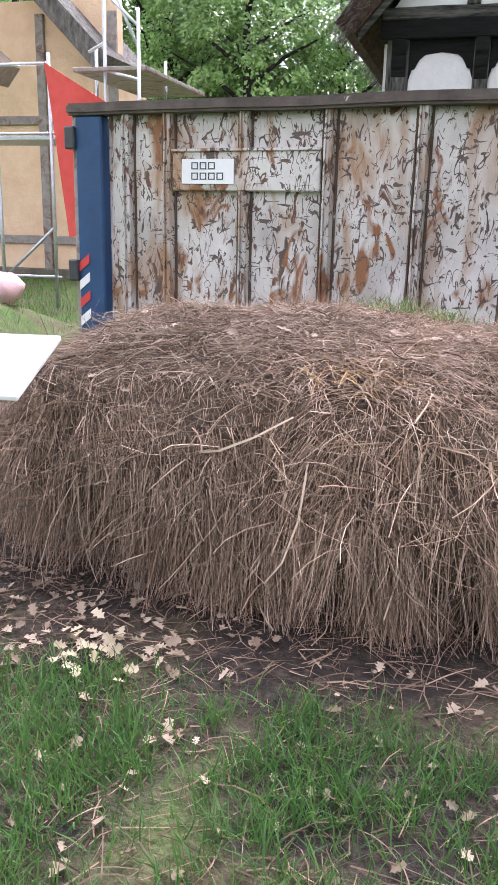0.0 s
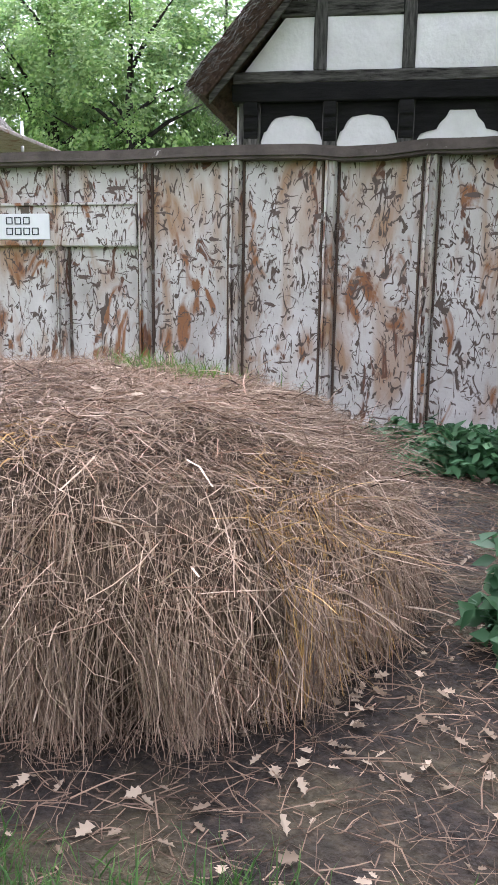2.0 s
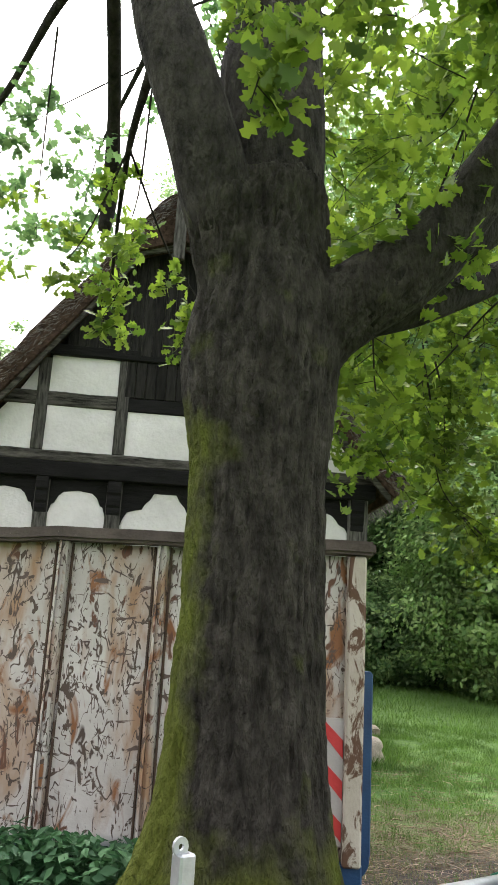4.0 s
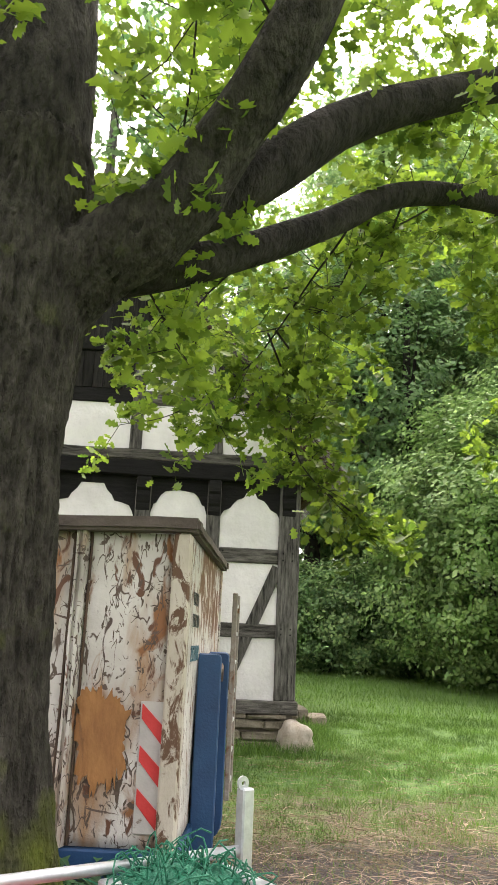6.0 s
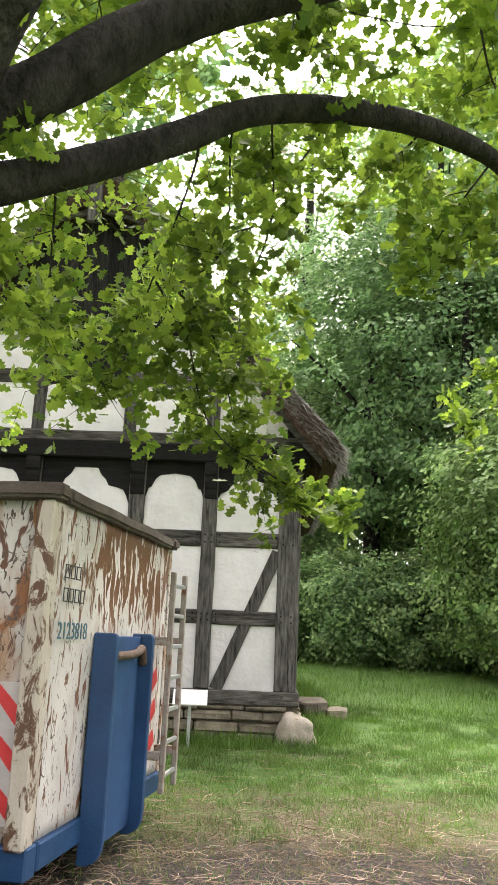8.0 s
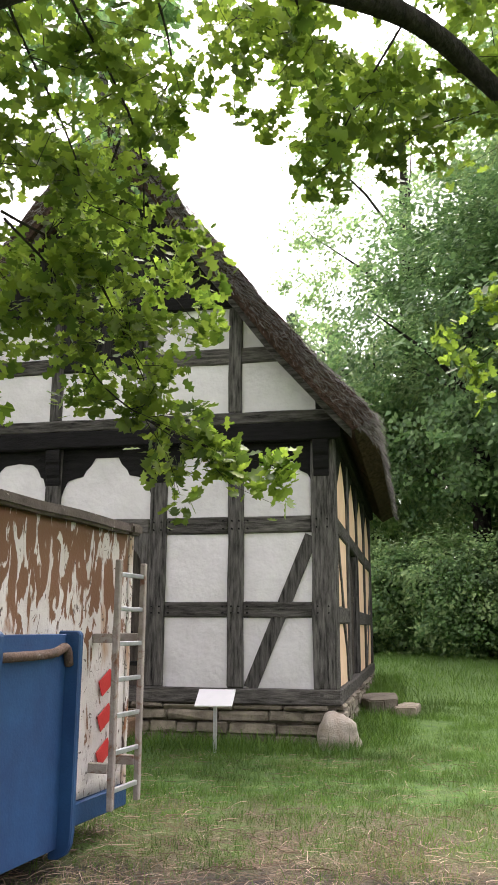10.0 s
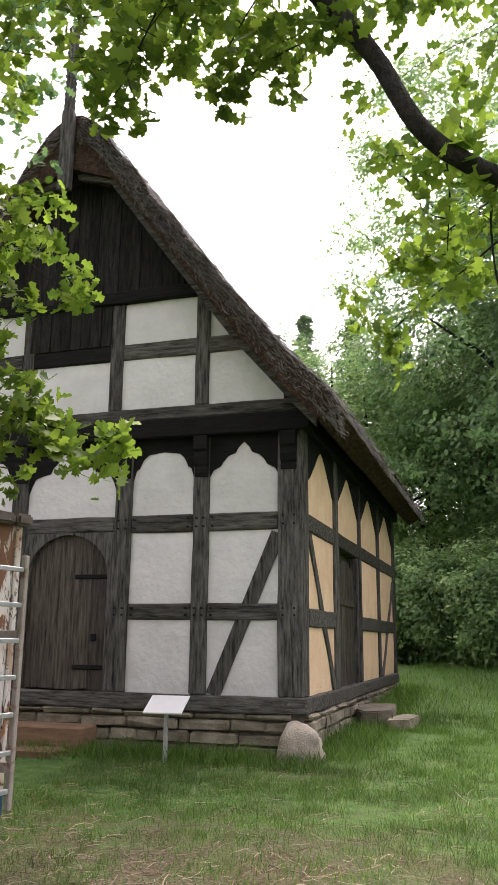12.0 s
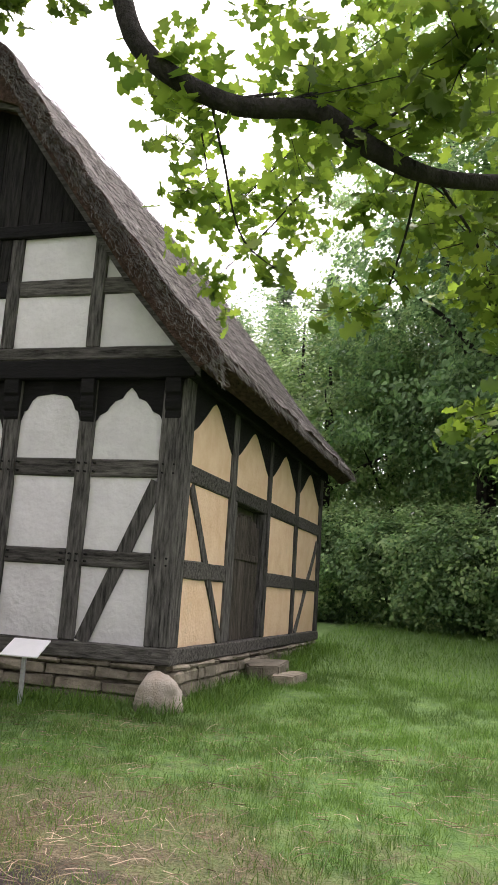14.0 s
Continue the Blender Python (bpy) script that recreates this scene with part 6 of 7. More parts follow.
def build_heap():
    bm = bmesh.new()
    na, nb = 120, 44
    rows = [[bm.verts.new(heap_point(2 * math.pi * i / na, j / nb * 0.998)) for i in range(na)] for j in range(nb + 1)]
    for p, q in zip(rows, rows[1:]):
        for i in range(na):
            bm.faces.new((p[i], p[(i + 1) % na], q[(i + 1) % na], q[i]))
    part("packed_core", bm, HAY, heap, smooth=True)


build_heap()


def strands(name, roots, dirs, lengths, widths, sag, material, parent, seed, kind="stuff"):
    """Ribbons of straw, each bent a little, in one mesh."""
    r = np.random.default_rng(seed)
    k = len(roots)
    d = dirs / np.linalg.norm(dirs, axis=1)[:, None]
    side = np.cross(d, r.normal(size=(k, 3)))
    side /= np.linalg.norm(side, axis=1)[:, None]
    bend = r.normal(size=(k, 3)) * 0.16
    co = np.empty((k, 8, 3))
    for i, t in enumerate((0, 0.35, 0.7, 1.0)):
        c = roots + d * (lengths * t)[:, None] + bend * (lengths * t * (1 - t) * 2)[:, None] + np.array([0, 0, -1.0]) * (sag * lengths * t * t)[:, None]
        w = (widths * (1 - 0.45 * t))[:, None] * side * 0.5
        co[:, 2 * i], co[:, 2 * i + 1] = c - w, c + w
    me = bpy.data.meshes.new(name)
    base = np.arange(k)[:, None] * 8
    quads = np.concatenate([base + np.array([[0, 1, 3, 2]]), base + np.array([[2, 3, 5, 4]]), base + np.array([[4, 5, 7, 6]])], axis=1).reshape(-1)
    me.vertices.add(k * 8)
    me.vertices.foreach_set("co", co.astype(np.float32).ravel())
    me.loops.add(len(quads))
    me.loops.foreach_set("vertex_index", quads.astype(np.int32))
    me.polygons.add(k * 3)
    me.polygons.foreach_set("loop_start", (np.arange(k * 3) * 4).astype(np.int32))
    me.update(calc_edges=True)
    me.materials.append(material)
    ob = new(name, me)
    ob.parent = parent
    ob["kind"] = kind
    return ob


def heap_straw(count, seed, material, name, pick=None, long=1.0, wide=1.0):
    r = np.random.default_rng(seed)
    ro, di, ln, wd = [], [], [], []
    while len(ro) < count:
        a = r.uniform(0, 2 * math.pi)
        b = r.uniform(0.02, 0.97)
        if math.sin(a) > 0.35 and b < 0.4:
            continue
        p = heap_point(a, b)
        if b < 0.34 and noise.noise(Vector((a * 7, b * 5, 3))) > 0.12 and r.uniform() < 0.85:
            continue
        if pick and not pick(p):
            continue
        out = Vector((math.cos(a), math.sin(a), 0))
        if b < 0.56:
            if r.uniform() < 0.22:
                d = Vector((r.normal(), r.normal(), r.normal() * 0.5)) + out * 0.5
            else:
                comb = 0.75 * noise.noise(Vector((a * 9, b * 3, 7))) + 0.5 * noise.noise(Vector((a * 26, b * 6, 2)))
                d = Vector((r.normal() * 0.17 - math.sin(a) * comb, r.normal() * 0.17 + math.cos(a) * comb, -1)) + out * r.uniform(0.02, 0.3)
            l = (r.uniform(0.05, 0.24) if b < 0.44 else r.uniform(0.07, 0.27)) * long
            if b < 0.5:
                l = min(l, max(0.06, (p.z + 0.06) * 1.1))
        else:
            lay = 5.0 * noise.noise(Vector((p.x * 2.6, p.y * 2.6, 11)))
            d = Vector((0.6 * math.cos(lay) + r.normal() * 0.8, 0.6 * math.sin(lay) + r.normal() * 0.8, r.normal() * 0.14 + 0.04)) + out * (0.7 if b < 0.62 else 0.1)
            l = r.uniform(0.03, 0.14) * long
        ro.append(p + out * 0.012 + Vector((0, 0, 0.008)))
        di.append(d)
        ln.append(l)
        wd.append((0.001 + 0.0026 * r.uniform() ** 2.5) * wide)
    return strands(name, np.array(ro), np.array(di), np.array(ln), np.array(wd), r.uniform(0.0, 0.35, count), material, heap, seed)


heap_straw(85000, 41, STRAW, "straw")
heap_straw(9000, 44, leaf_mat("dark_rotted_straw", (0.03, 0.019, 0.013), (0.12, 0.075, 0.05), 0.1, 0.8), "dark_straw", None, 0.8, 1.5)
heap_straw(5000, 45, leaf_mat("red_brown_straw", (0.22, 0.12, 0.075), (0.42, 0.27, 0.19), 0.1, 0.7), "brown_straw", None, 1.1, 1.3)
heap_straw(380, 42, leaf_mat("pale_broad_stalk", (0.34, 0.25, 0.17), (0.6, 0.48, 0.36), 0.1, 0.7), "broad_stalk", None, 1.3, 2.6)
heap_straw(900, 43, STRAW_GOLD, "golden_straw", lambda p: (p.x - 0.86) ** 2 + (p.y + 0.42) ** 2 < 0.05 or (p.x - 0.18) ** 2 * 0.4 + (p.y + 0.66) ** 2 < 0.006, 0.8, 1.3)


# ---- litter, grass and weeds ----
def on_ground(xy, lift=0.0):
    return np.array([(x, y, ground_z(x, y) + lift) for x, y in xy])


def scatter(count, x0, x1, y0, y1, seed, keep):
    r = np.random.default_rng(seed)
    out = []
    while len(out) < count:
        x, y = r.uniform(x0, x1), r.uniform(y0, y1)
        if r.uniform() < keep(x, y):
            out.append((x, y))
    return np.array(out)


def straw_cover(x, y):
    d, e = dryness(x, y)
    return max(0.03, min(1.0, 1.3 * max(d - 0.45, e)))


pts = scatter(26000, -0.6, 4.4, 1.5, 5.6, 51, lambda x, y: max(straw_cover(x, y), 0.45 * smooth((3.2 - y) / 0.3) * smooth((3.6 - x) / 0.5)))
r51 = np.random.default_rng(51)
strands("straw_litter", on_ground(pts, 0.006), np.column_stack([r51.normal(size=(26000, 2)), r51.normal(size=26000) * 0.12]), r51.uniform(0.03, 0.14, 26000), r51.uniform(0.0014, 0.0042, 26000), np.zeros(26000), leaf_mat("brown_litter_straw", (0.07, 0.042, 0.027), (0.33, 0.225, 0.155), 0.1, 0.8), None, 51)
tagged(bpy.data.objects["straw_litter"], "scattered dry straw and stalks on the earth", "straw")
pts = scatter(5200, 4.2, 10.5, 6.3, 11.5, 52, lambda x, y: 0.25 + 0.75 * smooth((9.6 - y) / 1.6) * smooth((8.0 - x) / 2))
r52 = np.random.default_rng(52)
strands("straw_on_lawn", on_ground(pts, 0.02), np.column_stack([r52.normal(size=(5200, 2)), r52.normal(size=5200) * 0.06]), r52.uniform(0.04, 0.22, 5200), r52.uniform(0.003, 0.006, 5200), np.zeros(5200), STRAW, None, 52)
tagged(bpy.data.objects["straw_on_lawn"], "loose pale straw strewn over the worn lawn", "straw")


def leaves_at(name, pts, seed, s0, s1, lift, label):
    r = np.random.default_rng(seed)
    p = on_ground(pts, lift)
    n = r.normal(size=(len(p), 3)) * 0.35 + np.array([0, 0, 1.0])
    ob = flakes(name, [(x, y, 2.2 * z) for x, y, z in OAK_SHAPE], OAK_FACES, p, n, r.uniform(0, 6.28, len(p)), r.uniform(s0, s1, len(p)), DRY_LEAF)
    return tagged(ob, label, "leaves", kind="stuff")


leaves_at("fallen_leaves", np.vstack([scatter(900, -0.4, 4.2, 1.6, 3.4, 61, lambda x, y: max(0.45, straw_cover(x, y))), scatter(700, 2.3, 4.3, 3.0, 6.4, 62, lambda x, y: 1), scatter(170, 0.35, 1.25, 2.62, 3.1, 65, lambda x, y: 1)]), 61, 0.016, 0.045, 0.012, "dry pale oak leaves lying on the earth")
r63 = np.random.default_rng(63)
tl = np.array([heap_point(r63.uniform(0, 6.28), r63.uniform(0.46, 0.97)) for _ in range(170)]) + np.array([0, 0, 0.02])
ob = flakes("leaf_litter", [(x, y, 2.2 * z) for x, y, z in OAK_SHAPE], OAK_FACES, tl, r63.normal(size=(170, 3)) * 0.3 + np.array([0, 0, 1.0]), r63.uniform(0, 6.28, 170), r63.uniform(0.02, 0.055, 170), DRY_LEAF, heap)
ob["kind"] = "stuff"

BLADE = [(-0.022, 0, 0), (0.022, 0, 0), (-0.017, -0.55, 0.14), (0.017, -0.55, 0.14), (0, -0.95, 0.5)]
BLADE_FACES = [(0, 1, 3, 2), (2, 3, 4)]


def blades(name, pts, seed, h0, h1, material, label, lean=0.35):
    r = np.random.default_rng(seed)
    a = r.uniform(0, 6.28, len(pts))
    n = np.column_stack([np.cos(a), np.sin(a), r.normal(size=len(pts)) * lean])
    ob = flakes(name, BLADE, BLADE_FACES, on_ground(pts, -0.005), n, r.normal(size=len(pts)) * lean, r.uniform(h0, h1, len(pts)), material)
    return tagged(ob, label, "grass", kind="stuff")


def green(x, y):
    d, e = dryness(x, y)
    t = 0.5 + 0.9 * noise.noise(Vector((x * 2.1, y * 2.1, 9)))
    return max(0.02, min(1, (1.05 - 1.3 * max(d - 0.2, e)) * t))


def tufts(x, y):
    """Rough grass in tufts, worn through to straw between them."""
    n = 0.45 * noise.noise(Vector((x * 3.1, y * 3.1, 40))) + 0.6 * noise.noise(Vector((x * 9, y * 9, 41)))
    worn = smooth(1 - abs(x - 1.38 - 0.25 * (2.4 - y)) / 0.22) * 0.35
    return max(0.2, smooth((n + 0.22 - worn) / 0.22)) * smooth((2.80 + 0.14 * noise.noise(Vector((x * 4, 3, 9))) - 0.03 * x - y) / 0.22)


blades("near_grass", scatter(62000, -0.3, 3.9, 1.25, 3.0, 71, tufts), 71, 0.03, 0.09, GRASS_NEAR, "lush green grass blades beside the path")
blades("lawn_grass", scatter(150000, 4.0, 11.5, 6.8, 15.5, 72, lambda x, y: green(x, y) * (0.25 + 0.75 * smooth((noise.noise(Vector((x * 5, y * 5, 30))) + 0.25) / 0.3)) * (0.35 + 0.65 * smooth((x - 3.9) / 0.5))), 72, 0.04, 0.09, GRASS, "short mown lawn grass before the house")
blades("dry_lawn_grass", scatter(26000, 4.2, 11.0, 6.8, 13.0, 78, lambda x, y: max(0.05, smooth((noise.noise(Vector((x * 1.3, y * 1.3, 50))) + 0.45 * noise.noise(Vector((x * 5, y * 5, 51))) - 0.05) / 0.3)) * (0.35 + 0.65 * smooth((10.5 - y) / 3))), 78, 0.03, 0.07, GRASS_DRY, "dry yellowed grass in worn patches of the lawn", 0.8)
blades("far_lawn_grass", scatter(30000, 5.8, 13.5, 14.5, 26.0, 73, lambda x, y: 0.3 + 0.7 * green(x, y)), 73, 0.07, 0.16, GRASS, "longer lawn grass towards the wood")
blades("plinth_grass", np.vstack([scatter(5000, 0.8, 6.2, 11.2, 12.05, 74, lambda x, y: smooth((y - 11.2) / 0.5)), scatter(4000, 6.0, 6.7, 12.0, 19, 75, lambda x, y: smooth((6.7 - x) / 0.4))]), 74, 0.08, 0.2, GRASS, "uncut grass along the stone plinth")
blades("left_grass", scatter(9000, -5.5, -0.6, 7.5, 14, 76, lambda x, y: 0.3 + 0.7 * green(x, y)), 76, 0.06, 0.14, GRASS, "green grass beyond the container")
r77 = np.random.default_rng(77)
hp = np.array([heap_point(a, b) for a, b in zip(r77.normal(1.35, 0.25, 500), r77.uniform(0.60, 0.85, 500))])
ang = r77.uniform(0, 6.28, 500)
ob = flakes("sprouting_grass", BLADE, BLADE_FACES, hp, np.column_stack([np.cos(ang), np.sin(ang), r77.normal(size=500) * 0.4]), r77.normal(size=500) * 0.4, r77.uniform(0.05, 0.11, 500), GRASS, heap)
ob["kind"] = "stuff"


def nettle_patch(spots, seed, h0, h1, leaf, label):
    """Upright stems with whorls of toothed leaves."""
    r = np.random.default_rng(seed)
    cx, cy = np.mean([s[0] for s in spots]), np.mean([s[1] for s in spots])
    t = thing("nettle_patch", label, "weeds", pose(cx, cy, ground_z(cx, cy)), "nettle patches")
    bm = bmesh.new()
    pl, nr = [], []
    for x, y in spots:
        h = r.uniform(h0, h1)
        z0 = ground_z(x, y) - ground_z(cx, cy)
        tip = np.array([x - cx + r.normal() * 0.06, y - cy + r.normal() * 0.06, z0 + h])
        foot = np.array([x - cx, y - cy, z0 - 0.02])
        tube(bm, [foot, (foot + tip) / 2 + r.normal(size=3) * 0.01, tip], [0.004, 0.0035, 0.002], 4)
        for s in np.linspace(0.25, 1.0, 7):
            a = r.uniform(0, 6.28)
            for k in range(4):
                b = a + k * math.pi / 2
                o = np.array([math.cos(b), math.sin(b), 0]) * leaf * r.uniform(0.25, 0.75)
                pl.append(foot * (1 - s) + tip * s + o)
                nr.append(np.array([math.cos(b) * 0.5, math.sin(b) * 0.5, 0.9]) + r.normal(size=3) * 0.3)
    part("stem", bm, LEAF_NETTLE, t)
    pl, nr = np.array(pl), np.array(nr)
    shape = [(0, -0.1, 0), (0.22, 0.12, 0.04), (0.34, 0.32, 0.05), (0.2, 0.6, 0.03), (0, 1, -0.06), (-0.2, 0.6, 0.03), (-0.34, 0.32, 0.05), (-0.22, 0.12, 0.04)]
    ob = flakes("foliage", shape, [(0, 1, 2, 3, 4), (0, 4, 5, 6, 7)], pl, nr, r.uniform(0, 6.28, len(pl)), leaf * r.uniform(0.6, 1.3, len(pl)), LEAF_NETTLE, t)
    ob["kind"] = "stuff"
    return t


nettle_patch(scatter(190, 2.3, 3.25, 5.45, 6.15, 81, lambda x, y: 1), 81, 0.10, 0.27, 0.065, "green nettles growing against the container foot")
nettle_patch(scatter(230, 2.72, 3.6, 3.0, 3.75, 82, lambda x, y: smooth((x - 2.68 + 0.25 * (y - 3.4)) / 0.3)), 82, 0.10, 0.30, 0.07, "green leafy weeds in front of the oak")
nettle_patch(scatter(60, 3.5, 4.4, 5.7, 6.3, 83, lambda x, y: 1), 83, 0.10, 0.25, 0.08, "low weeds between oak and container")


# ---- signs, trailer, net ----
def info_sign(x, y, w, d, h, turn, label, tilt=28):
    t = thing("information_sign", label, "sign", pose(x, y, ground_z(x, y), 0, 0, turn), "information signs")
    bm = bmesh.new()
    box(bm, -0.018, 0.018, -0.018, 0.018, -0.1, h - 0.02, 0.003)
    part("post", bm, GALV, t, "slim grey steel post")
    bm = bmesh.new()
    box(bm, -w / 2, w / 2, -d / 2, d / 2, -0.008, 0.008, 0.003, pose(0, 0, h, tilt, 0, 0))
    part("panel", bm, WHITE, t, "blank white tilted panel")
    bm = bmesh.new()
    box(bm, -0.06, 0.06, -0.05, 0.05, -0.03, -0.009, 0.003, pose(0, 0, h, tilt, 0, 0))
    part("bracket", bm, GALV, t)
    return t


info_sign(4.76, 11.5, 0.38, 0.30, 0.52, 4, "small white information panel on a thin post by the house")
info_sign(0.50, 3.0, 0.52, 0.34, 0.62, 8, "white information panel on a grey post beside the straw heap", 18)

trailer = thing("flatbed_trailer", "galvanised trailer frame with red deck and upright stakes", "trailer", pose(3.90, 3.80, 0.22, 0, 0, 30))


def tbar(name, x0, x1, y0, y1, z0, z1, material=GALV, label="", bevel=0.005, parent=None):
    bm = bmesh.new()
    box(bm, x0, x1, y0, y1, z0, z1, bevel)
    return part(name, bm, material, parent or trailer, label)


for x in (-0.70, 0.80):
    stake = tbar("stake", x - 0.02, x + 0.02, -0.03, 0.012, 0.48, 0.83, GALV, "flat galvanised stake with a holed tab")
    bm = bmesh.new()
    prof = [(x - 0.010 + 0.019 * math.cos(a), 0.842 + 0.021 * math.sin(a)) for a in np.linspace(0, 2 * math.pi, 13)[:-1]]
    hole = [(x - 0.010 + 0.007 * math.cos(a), 0.842 + 0.007 * math.sin(a)) for a in np.linspace(0, 2 * math.pi, 13)[:-1]]
    fr = [[bm.verts.new((p, yy, z)) for p, z in ring] for ring in (prof, hole) for yy in (-0.012, -0.004)]
    for i in range(12):
        j = (i + 1) % 12
        bm.faces.new((fr[0][i], fr[0][j], fr[2][j], fr[2][i]))
        bm.faces.new((fr[1][j], fr[1][i], fr[3][i], fr[3][j]))
        bm.faces.new((fr[0][j], fr[0][i], fr[1][i], fr[1][j]))
        bm.faces.new((fr[2][i], fr[2][j], fr[3][j], fr[3][i]))
    part("tab", bm, GALV, stake)
for y in (-0.01, -0.55):
    bm = bmesh.new()
    tube(bm, [(-0.80 + (0.3 if y < -0.1 else 0), y, 0.66), (0.82, y, 0.66)], [0.016, 0.016], 10)
    part("side_tube", bm, GALV, trailer, "", True)
for x in (-0.66, -0.32, 0.02, 0.36, 0.70):
    tbar("cross_bar", x - 0.025, x + 0.025, -0.54, -0.02, 0.615, 0.64)
for a, b in ((-0.62, -0.3), (-0.25, 0.05)):
    bm = bmesh.new()
    tube(bm, [(a, 0.0, 0.63), (b, -0.5, 0.63)], [0.014, 0.014], 8)
    part("diagonal_bar", bm, GALV, trailer, "", True)
tbar("deck", -0.5, 0.9, -0.56, 0.1, 0.53, 0.555, mat("faded_red_deck", (0.30, 0.07, 0.06), (0.38, 0.11, 0.09), 6, 0.7, 0.2), "faded red deck board")
tbar("deck_sheet", -0.53, 0.9, -0.62, -0.565, 0.51, 0.555, WHITE, "white plastic edge sheet")
for y in (-0.45, 0.0):
    tbar("chassis_rail", -0.6, 0.8, y, y + 0.05, 0.4, 0.525)
for y in (-0.72, 0.12):
    bm = bmesh.new()
    tube(bm, [(0.2, y, 0.20), (0.2, y + 0.1, 0.20)], [0.2, 0.2], 20)
    tyre = part("wheel", bm, INK, trailer, "black rubber wheel", True)
    bm = bmesh.new()
    tube(bm, [(0.2, y - 0.006, 0.20), (0.2, y + 0.106, 0.20)], [0.08, 0.08], 14)
    part("rim", bm, GALV, tyre, "", True)


def net_heap():
    """Green netting thrown in a heap: loops of cord over a rounded body."""
    r = np.random.default_rng(91)
    ob = thing("green_net", "crumpled heap of bright green netting on the trailer", "net", pose(4.42, 3.92, 0.78))
    bm = bmesh.new()
    bmesh.ops.create_icosphere(bm, subdivisions=4, radius=1)
    for v in bm.verts:
        k = 1 + 0.22 * noise.noise(v.co * 2.3) + 0.1 * noise.noise(v.co * 6)
        v.co = Vector((v.co.x * 0.21 * k, v.co.y * 0.19 * k, max(0.0, v.co.z) * 0.12 * k))
    part("net_core", bm, mat("green_net_cord", (0.0, 0.09, 0.05), (0.008, 0.19, 0.10), 40, 0.6, 0.6, fine=120), ob, "", True)
    bm = bmesh.new()
    for _ in range(160):
        a, b = r.uniform(0, 6.28), r.uniform(0.1, 1.4)
        c = np.array([0.21 * math.cos(a) * math.cos(b), 0.19 * math.sin(a) * math.cos(b), 0.12 * math.sin(b)])
        u, v = r.normal(size=3) * 0.032, r.normal(size=3) * 0.032
        tube(bm, [c + u * math.cos(t) + v * math.sin(t) for t in np.linspace(0, 5.2, 9)], [0.0025] * 9, 4)
    part("cord", bm, bpy.data.materials["green_net_cord"], ob)["kind"] = "stuff"


net_heap()


# ---- the thatched house under scaffolding ----
barn = thing("scaffolded_house", "ochre timber-framed thatched house under repair", "house", pose(-6.5, 15.5, 0.2))
BI = barn.matrix_world.inverted()


def bpart(name, x0, x1, y0, y1, z0, z1, material, bevel=0.01, label="", m=None):
    bm = bmesh.new()
    box(bm, x0, x1, y0, y1, z0, z1, bevel, m)
    bmesh.ops.transform(bm, matrix=BI, verts=bm.verts)
    return part(name, bm, material, barn, label)


bpart("wall", -11, -3.9, 14.05, 14.25, 0.1, 4.6, OCHRE, 0.0, "ochre clay wall")
bpart("wall", -4.1, -3.9, 14.25, 15.2, 0.1, 3.4, OCHRE, 0.0)
for z in (0.85, 2.75):
    bpart("rail", -11, -3.88, 14.0, 14.06, z, z + 0.14, RUSTY)
for x in (-6.6, -5.3, -4.05):
    bpart("post", x, x + 0.15, 13.99, 14.06, 0.3, 4.4, RUSTY)
bpart("plinth", -11, -3.8, 13.95, 14.04, 0.0, 0.45, STONE, 0.02)
for x0, z0, x1, z1, mt, th, y0, y1 in ((-6.2, 5.7, -3.95, 3.45, THATCH, 0.28, 13.3, 15.2), (-9.2, 6.4, -5.35, 3.2, NEW_THATCH, 0.34, 12.0, 13.2)):
    bm = bmesh.new()
    ln = math.hypot(x1 - x0, z1 - z0)
    ux, uz = (x1 - x0) / ln, (z1 - z0) / ln
    nx, nz2 = -uz * th, ux * th
    prism(bm, [(x0, z0), (x1, z1), (x1 + nx, z1 + nz2), (x0 + nx, z0 + nz2)], y0, y1)
    bmesh.ops.transform(bm, matrix=BI, verts=bm.verts)
    part("roof", bm, mt, barn, "thick thatch")

scaffold = thing("scaffold", "galvanised tube scaffolding with decks and guard rails", "scaffold", pose(-3.5, 11.5, 0.2))
SI = scaffold.matrix_world.inverted()


def stube(name, p, q, r=0.024, material=None):
    bm = bmesh.new()
    tube(bm, [p, q], [r, r], 8)
    bmesh.ops.transform(bm, matrix=SI, verts=bm.verts)
    return part(name, bm, material or GALV, scaffold, "", True)


for x, y, z0, z1 in ((-3.47, 11.0, 0.1, 3.25), (-4.24, 11.0, 0.1, 2.3), (-3.30, 12.0, 0.1, 3.5), (-2.90, 11.4, 0.1, 4.6), (-2.36, 11.2, 0.2, 3.75), (-2.55, 12.6, 0.2, 3.4), (-5.2, 11.0, 0.1, 3.25)):
    stube("standard", (x, y, z0), (x, y, z1))
for p, q in (((-5.3, 11, 3.13), (-3.45, 11, 3.13)), ((-5.3, 11, 2.32), (-3.4, 11, 2.32)), ((-5.3, 11, 0.55), (-3.4, 11, 0.55)), ((-3.35, 11.9, 3.42), (-2.9, 11.4, 3.42)), ((-2.95, 11.4, 3.12), (-2.36, 11.2, 2.95)),
             ((-2.9, 11.4, 4.3), (-2.36, 11.2, 3.3)), ((-2.9, 11.4, 4.0), (-2.36, 11.2, 3.55)), ((-3.3, 11.0, 3.95), (-2.9, 11.4, 3.95)), ((-3.45, 11, 1.2), (-4.2, 11, 0.55))):
    stube("ledger", p, q, 0.02)
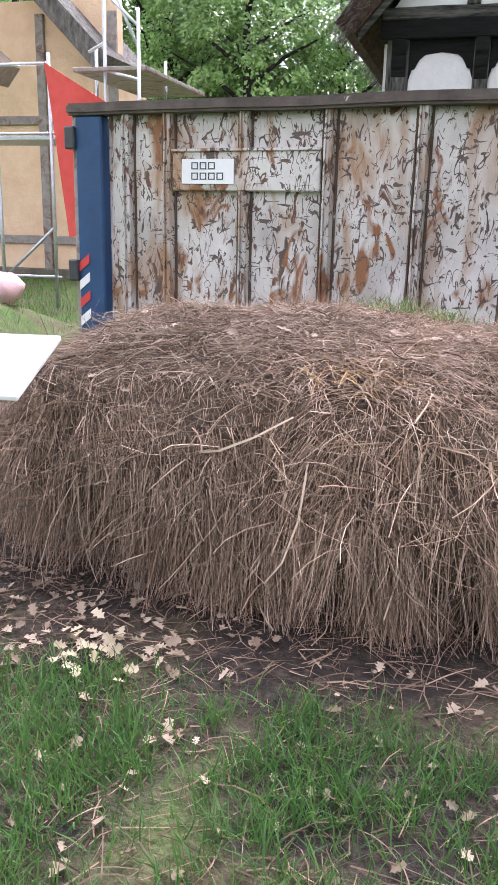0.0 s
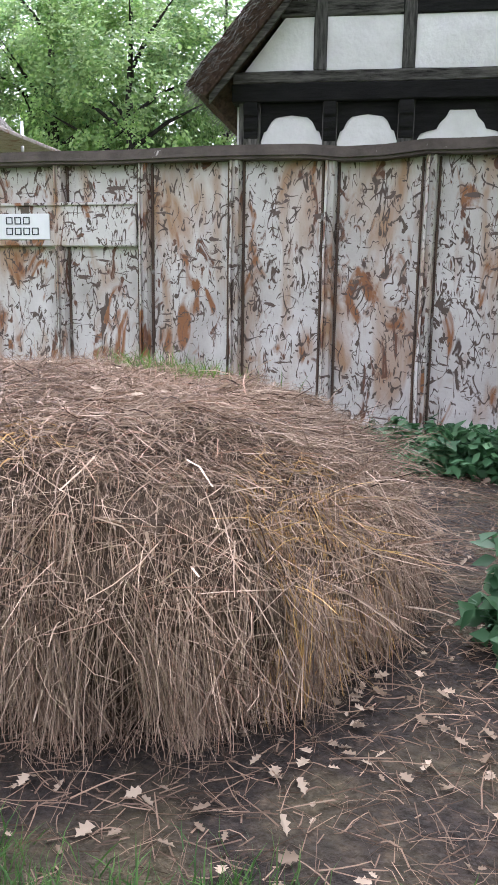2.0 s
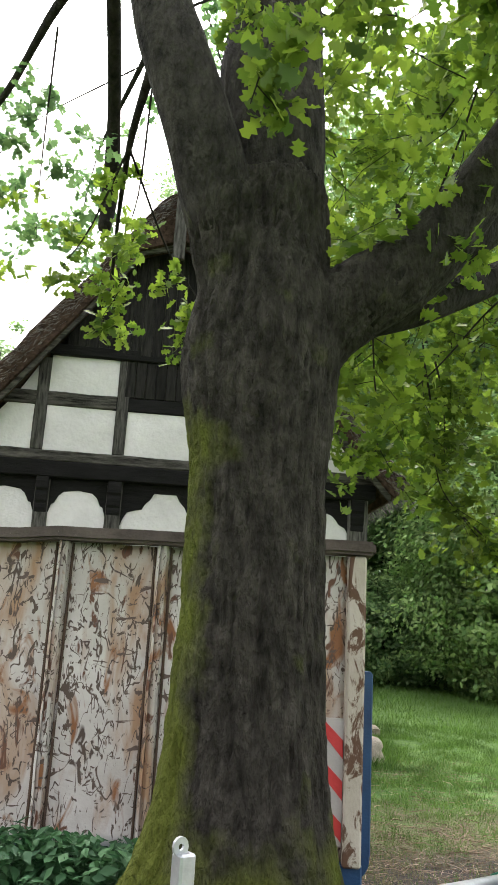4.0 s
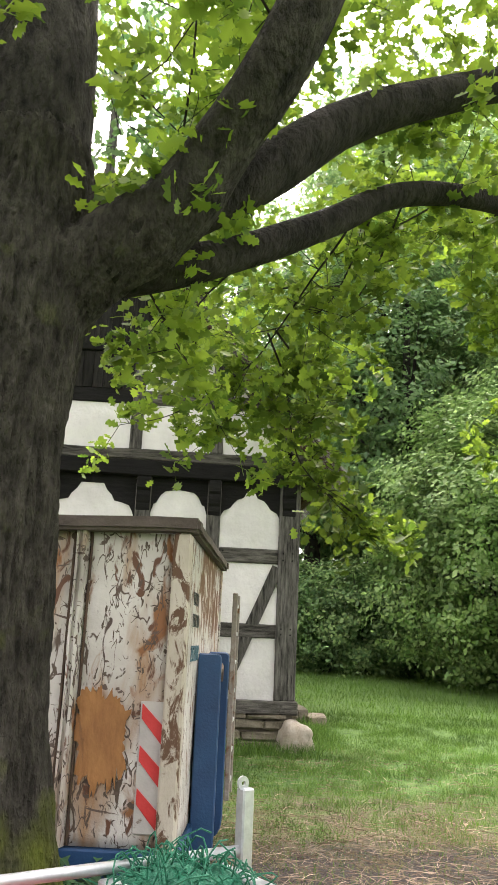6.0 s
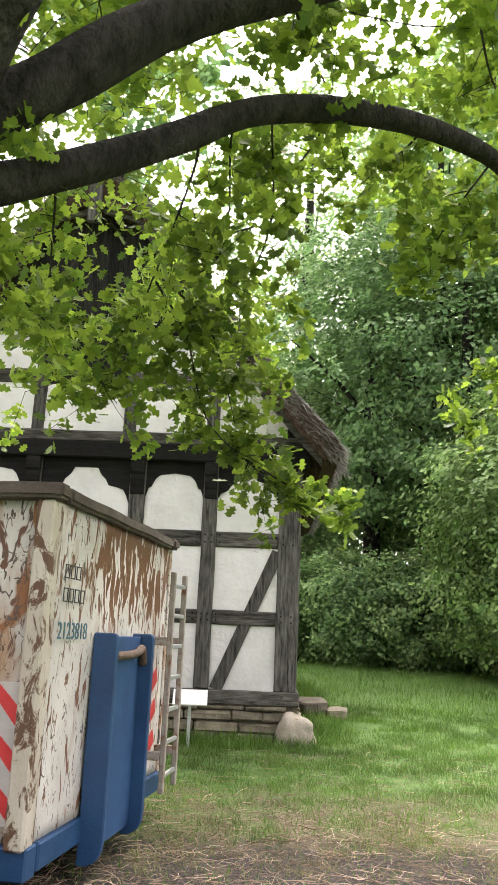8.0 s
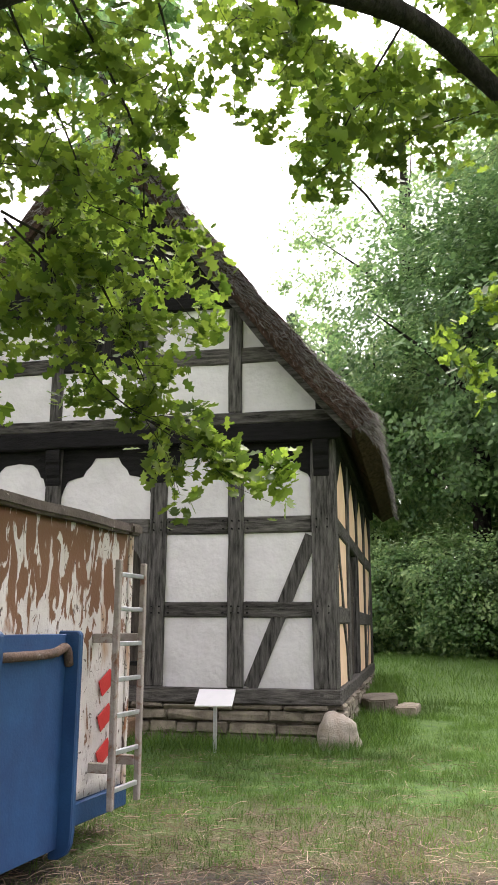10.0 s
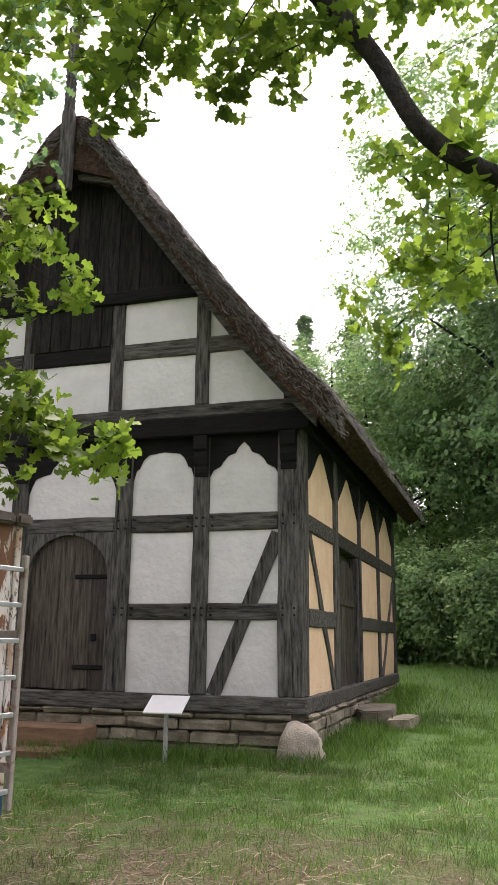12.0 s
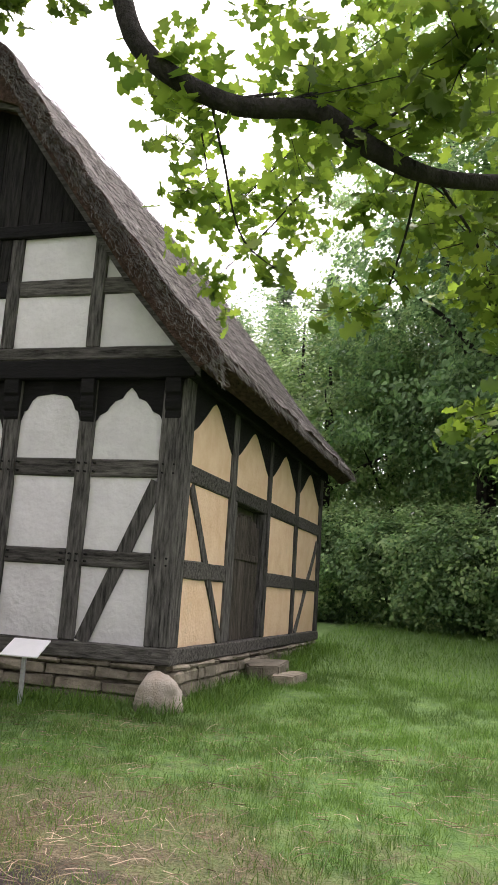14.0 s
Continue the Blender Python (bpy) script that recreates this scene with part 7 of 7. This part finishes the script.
for z, x0, x1, y0, y1 in ((2.25, -5.3, -3.4, 11.05, 11.9), (3.08, -3.3, -2.3, 11.3, 13.6)):
    for k in range(3):
        bm = bmesh.new()
        w = (y1 - y0) / 3
        box(bm, x0, x1, y0 + k * w, y0 + (k + 1) * w - 0.02, z, z + 0.05, 0.006)
        bmesh.ops.transform(bm, matrix=SI, verts=bm.verts)
        part("deck_plank", bm, RUSTY if z > 3 else GALV, scaffold)
banner = bmesh.new()
pts = [(-3.45, 3.12), (-2.55, 2.60), (-2.75, 1.9), (-3.02, 1.12), (-3.20, 1.06)]
prism(banner, pts, 10.86, 10.87)
bmesh.ops.subdivide_edges(banner, edges=banner.edges[:], cuts=3, use_grid_fill=True)
for v in banner.verts:
    v.co.y += 0.05 * noise.noise(Vector((v.co.x * 3, 0, v.co.z * 2)))
banner_ob = done(banner, "banner", mat("red_banner_cloth", (0.55, 0.05, 0.04), (0.68, 0.09, 0.07), 3, 0.7, 0.2))
tagged(banner_ob, "red cloth banner tied to the scaffold", "banner")
bm = bmesh.new()
bmesh.ops.create_icosphere(bm, subdivisions=3, radius=1)
for v in bm.verts:
    v.co = Vector((v.co.x * 0.22, v.co.y * 0.2, max(-0.9, v.co.z) * 0.17)) * (1 + 0.2 * noise.noise(v.co * 2))
bag = done(bm, "sack", mat("pink_plastic_sack", (0.62, 0.36, 0.38), (0.74, 0.5, 0.5), 5, 0.5, 0.3), None, True)
bag.matrix_world = pose(-2.62, 8.3, ground_z(-2.62, 8.3) + 0.14)
tagged(bag, "pink plastic sack lying on the grass", "sack")


# a clump of fresh pale leaves on the grass edge
r64 = np.random.default_rng(64)
cl = on_ground(np.column_stack([r64.normal(1.05, 0.07, 26), r64.normal(2.70, 0.05, 26)]), 0.03)
ob = flakes("leaf_clump", [(x, y, 2.2 * z) for x, y, z in OAK_SHAPE], OAK_FACES, cl, r64.normal(size=(26, 3)) * 0.5 + np.array([0, -0.3, 1.0]), r64.uniform(0, 6.28, 26), r64.uniform(0.028, 0.045, 26), leaf_mat("cream_fallen_leaf", (0.36, 0.29, 0.19), (0.55, 0.47, 0.33), 0.2, 0.8))
tagged(ob, "clump of cream-coloured fallen oak leaves in grass", "leaves", kind="stuff")


# loose reed ends along the roof's verge, eave and slope
def roof_fringe():
    r = np.random.default_rng(66)
    ro, di, ln = [], [], []
    for _ in range(22000):
        sd = 1 if r.uniform() < 0.75 else -1
        x = r.uniform(0.05, 3.25)
        z = roof_out(x)
        pick = r.uniform()
        if pick < 0.28:
            y, d = 11.74, (sd * 0.5 + r.normal() * 0.2, -0.35 + r.normal() * 0.2, -0.6 + r.normal() * 0.2)
            z -= r.uniform(0, 0.36)
        elif pick < 0.5:
            x = 3.27 - r.uniform(0, 0.22)
            z = roof_out(x) - (x - 3.05) * 0.5 * r.uniform()
            y, d = r.uniform(11.75, 19.85), (sd * 0.6 + r.normal() * 0.15, r.normal() * 0.2, -0.9)
        else:
            y, d = r.uniform(11.75, 19.8), (sd * 0.66 + r.normal() * 0.12, r.normal() * 0.2, -0.72 + r.normal() * 0.12)
            z += 0.03
        ro.append((XC + sd * x, y, z))
        di.append(d)
        ln.append(r.uniform(0.05, 0.16))
    k = len(ro)
    ob = strands("reed_fringe", np.array(ro) - np.array(house.location), np.array(di), np.array(ln), r.uniform(0.004, 0.009, k), np.zeros(k), leaf_mat("grey_reed", (0.06, 0.055, 0.05), (0.26, 0.245, 0.22), 0.1, 0.9), house, 66)
    return ob


roof_fringe()
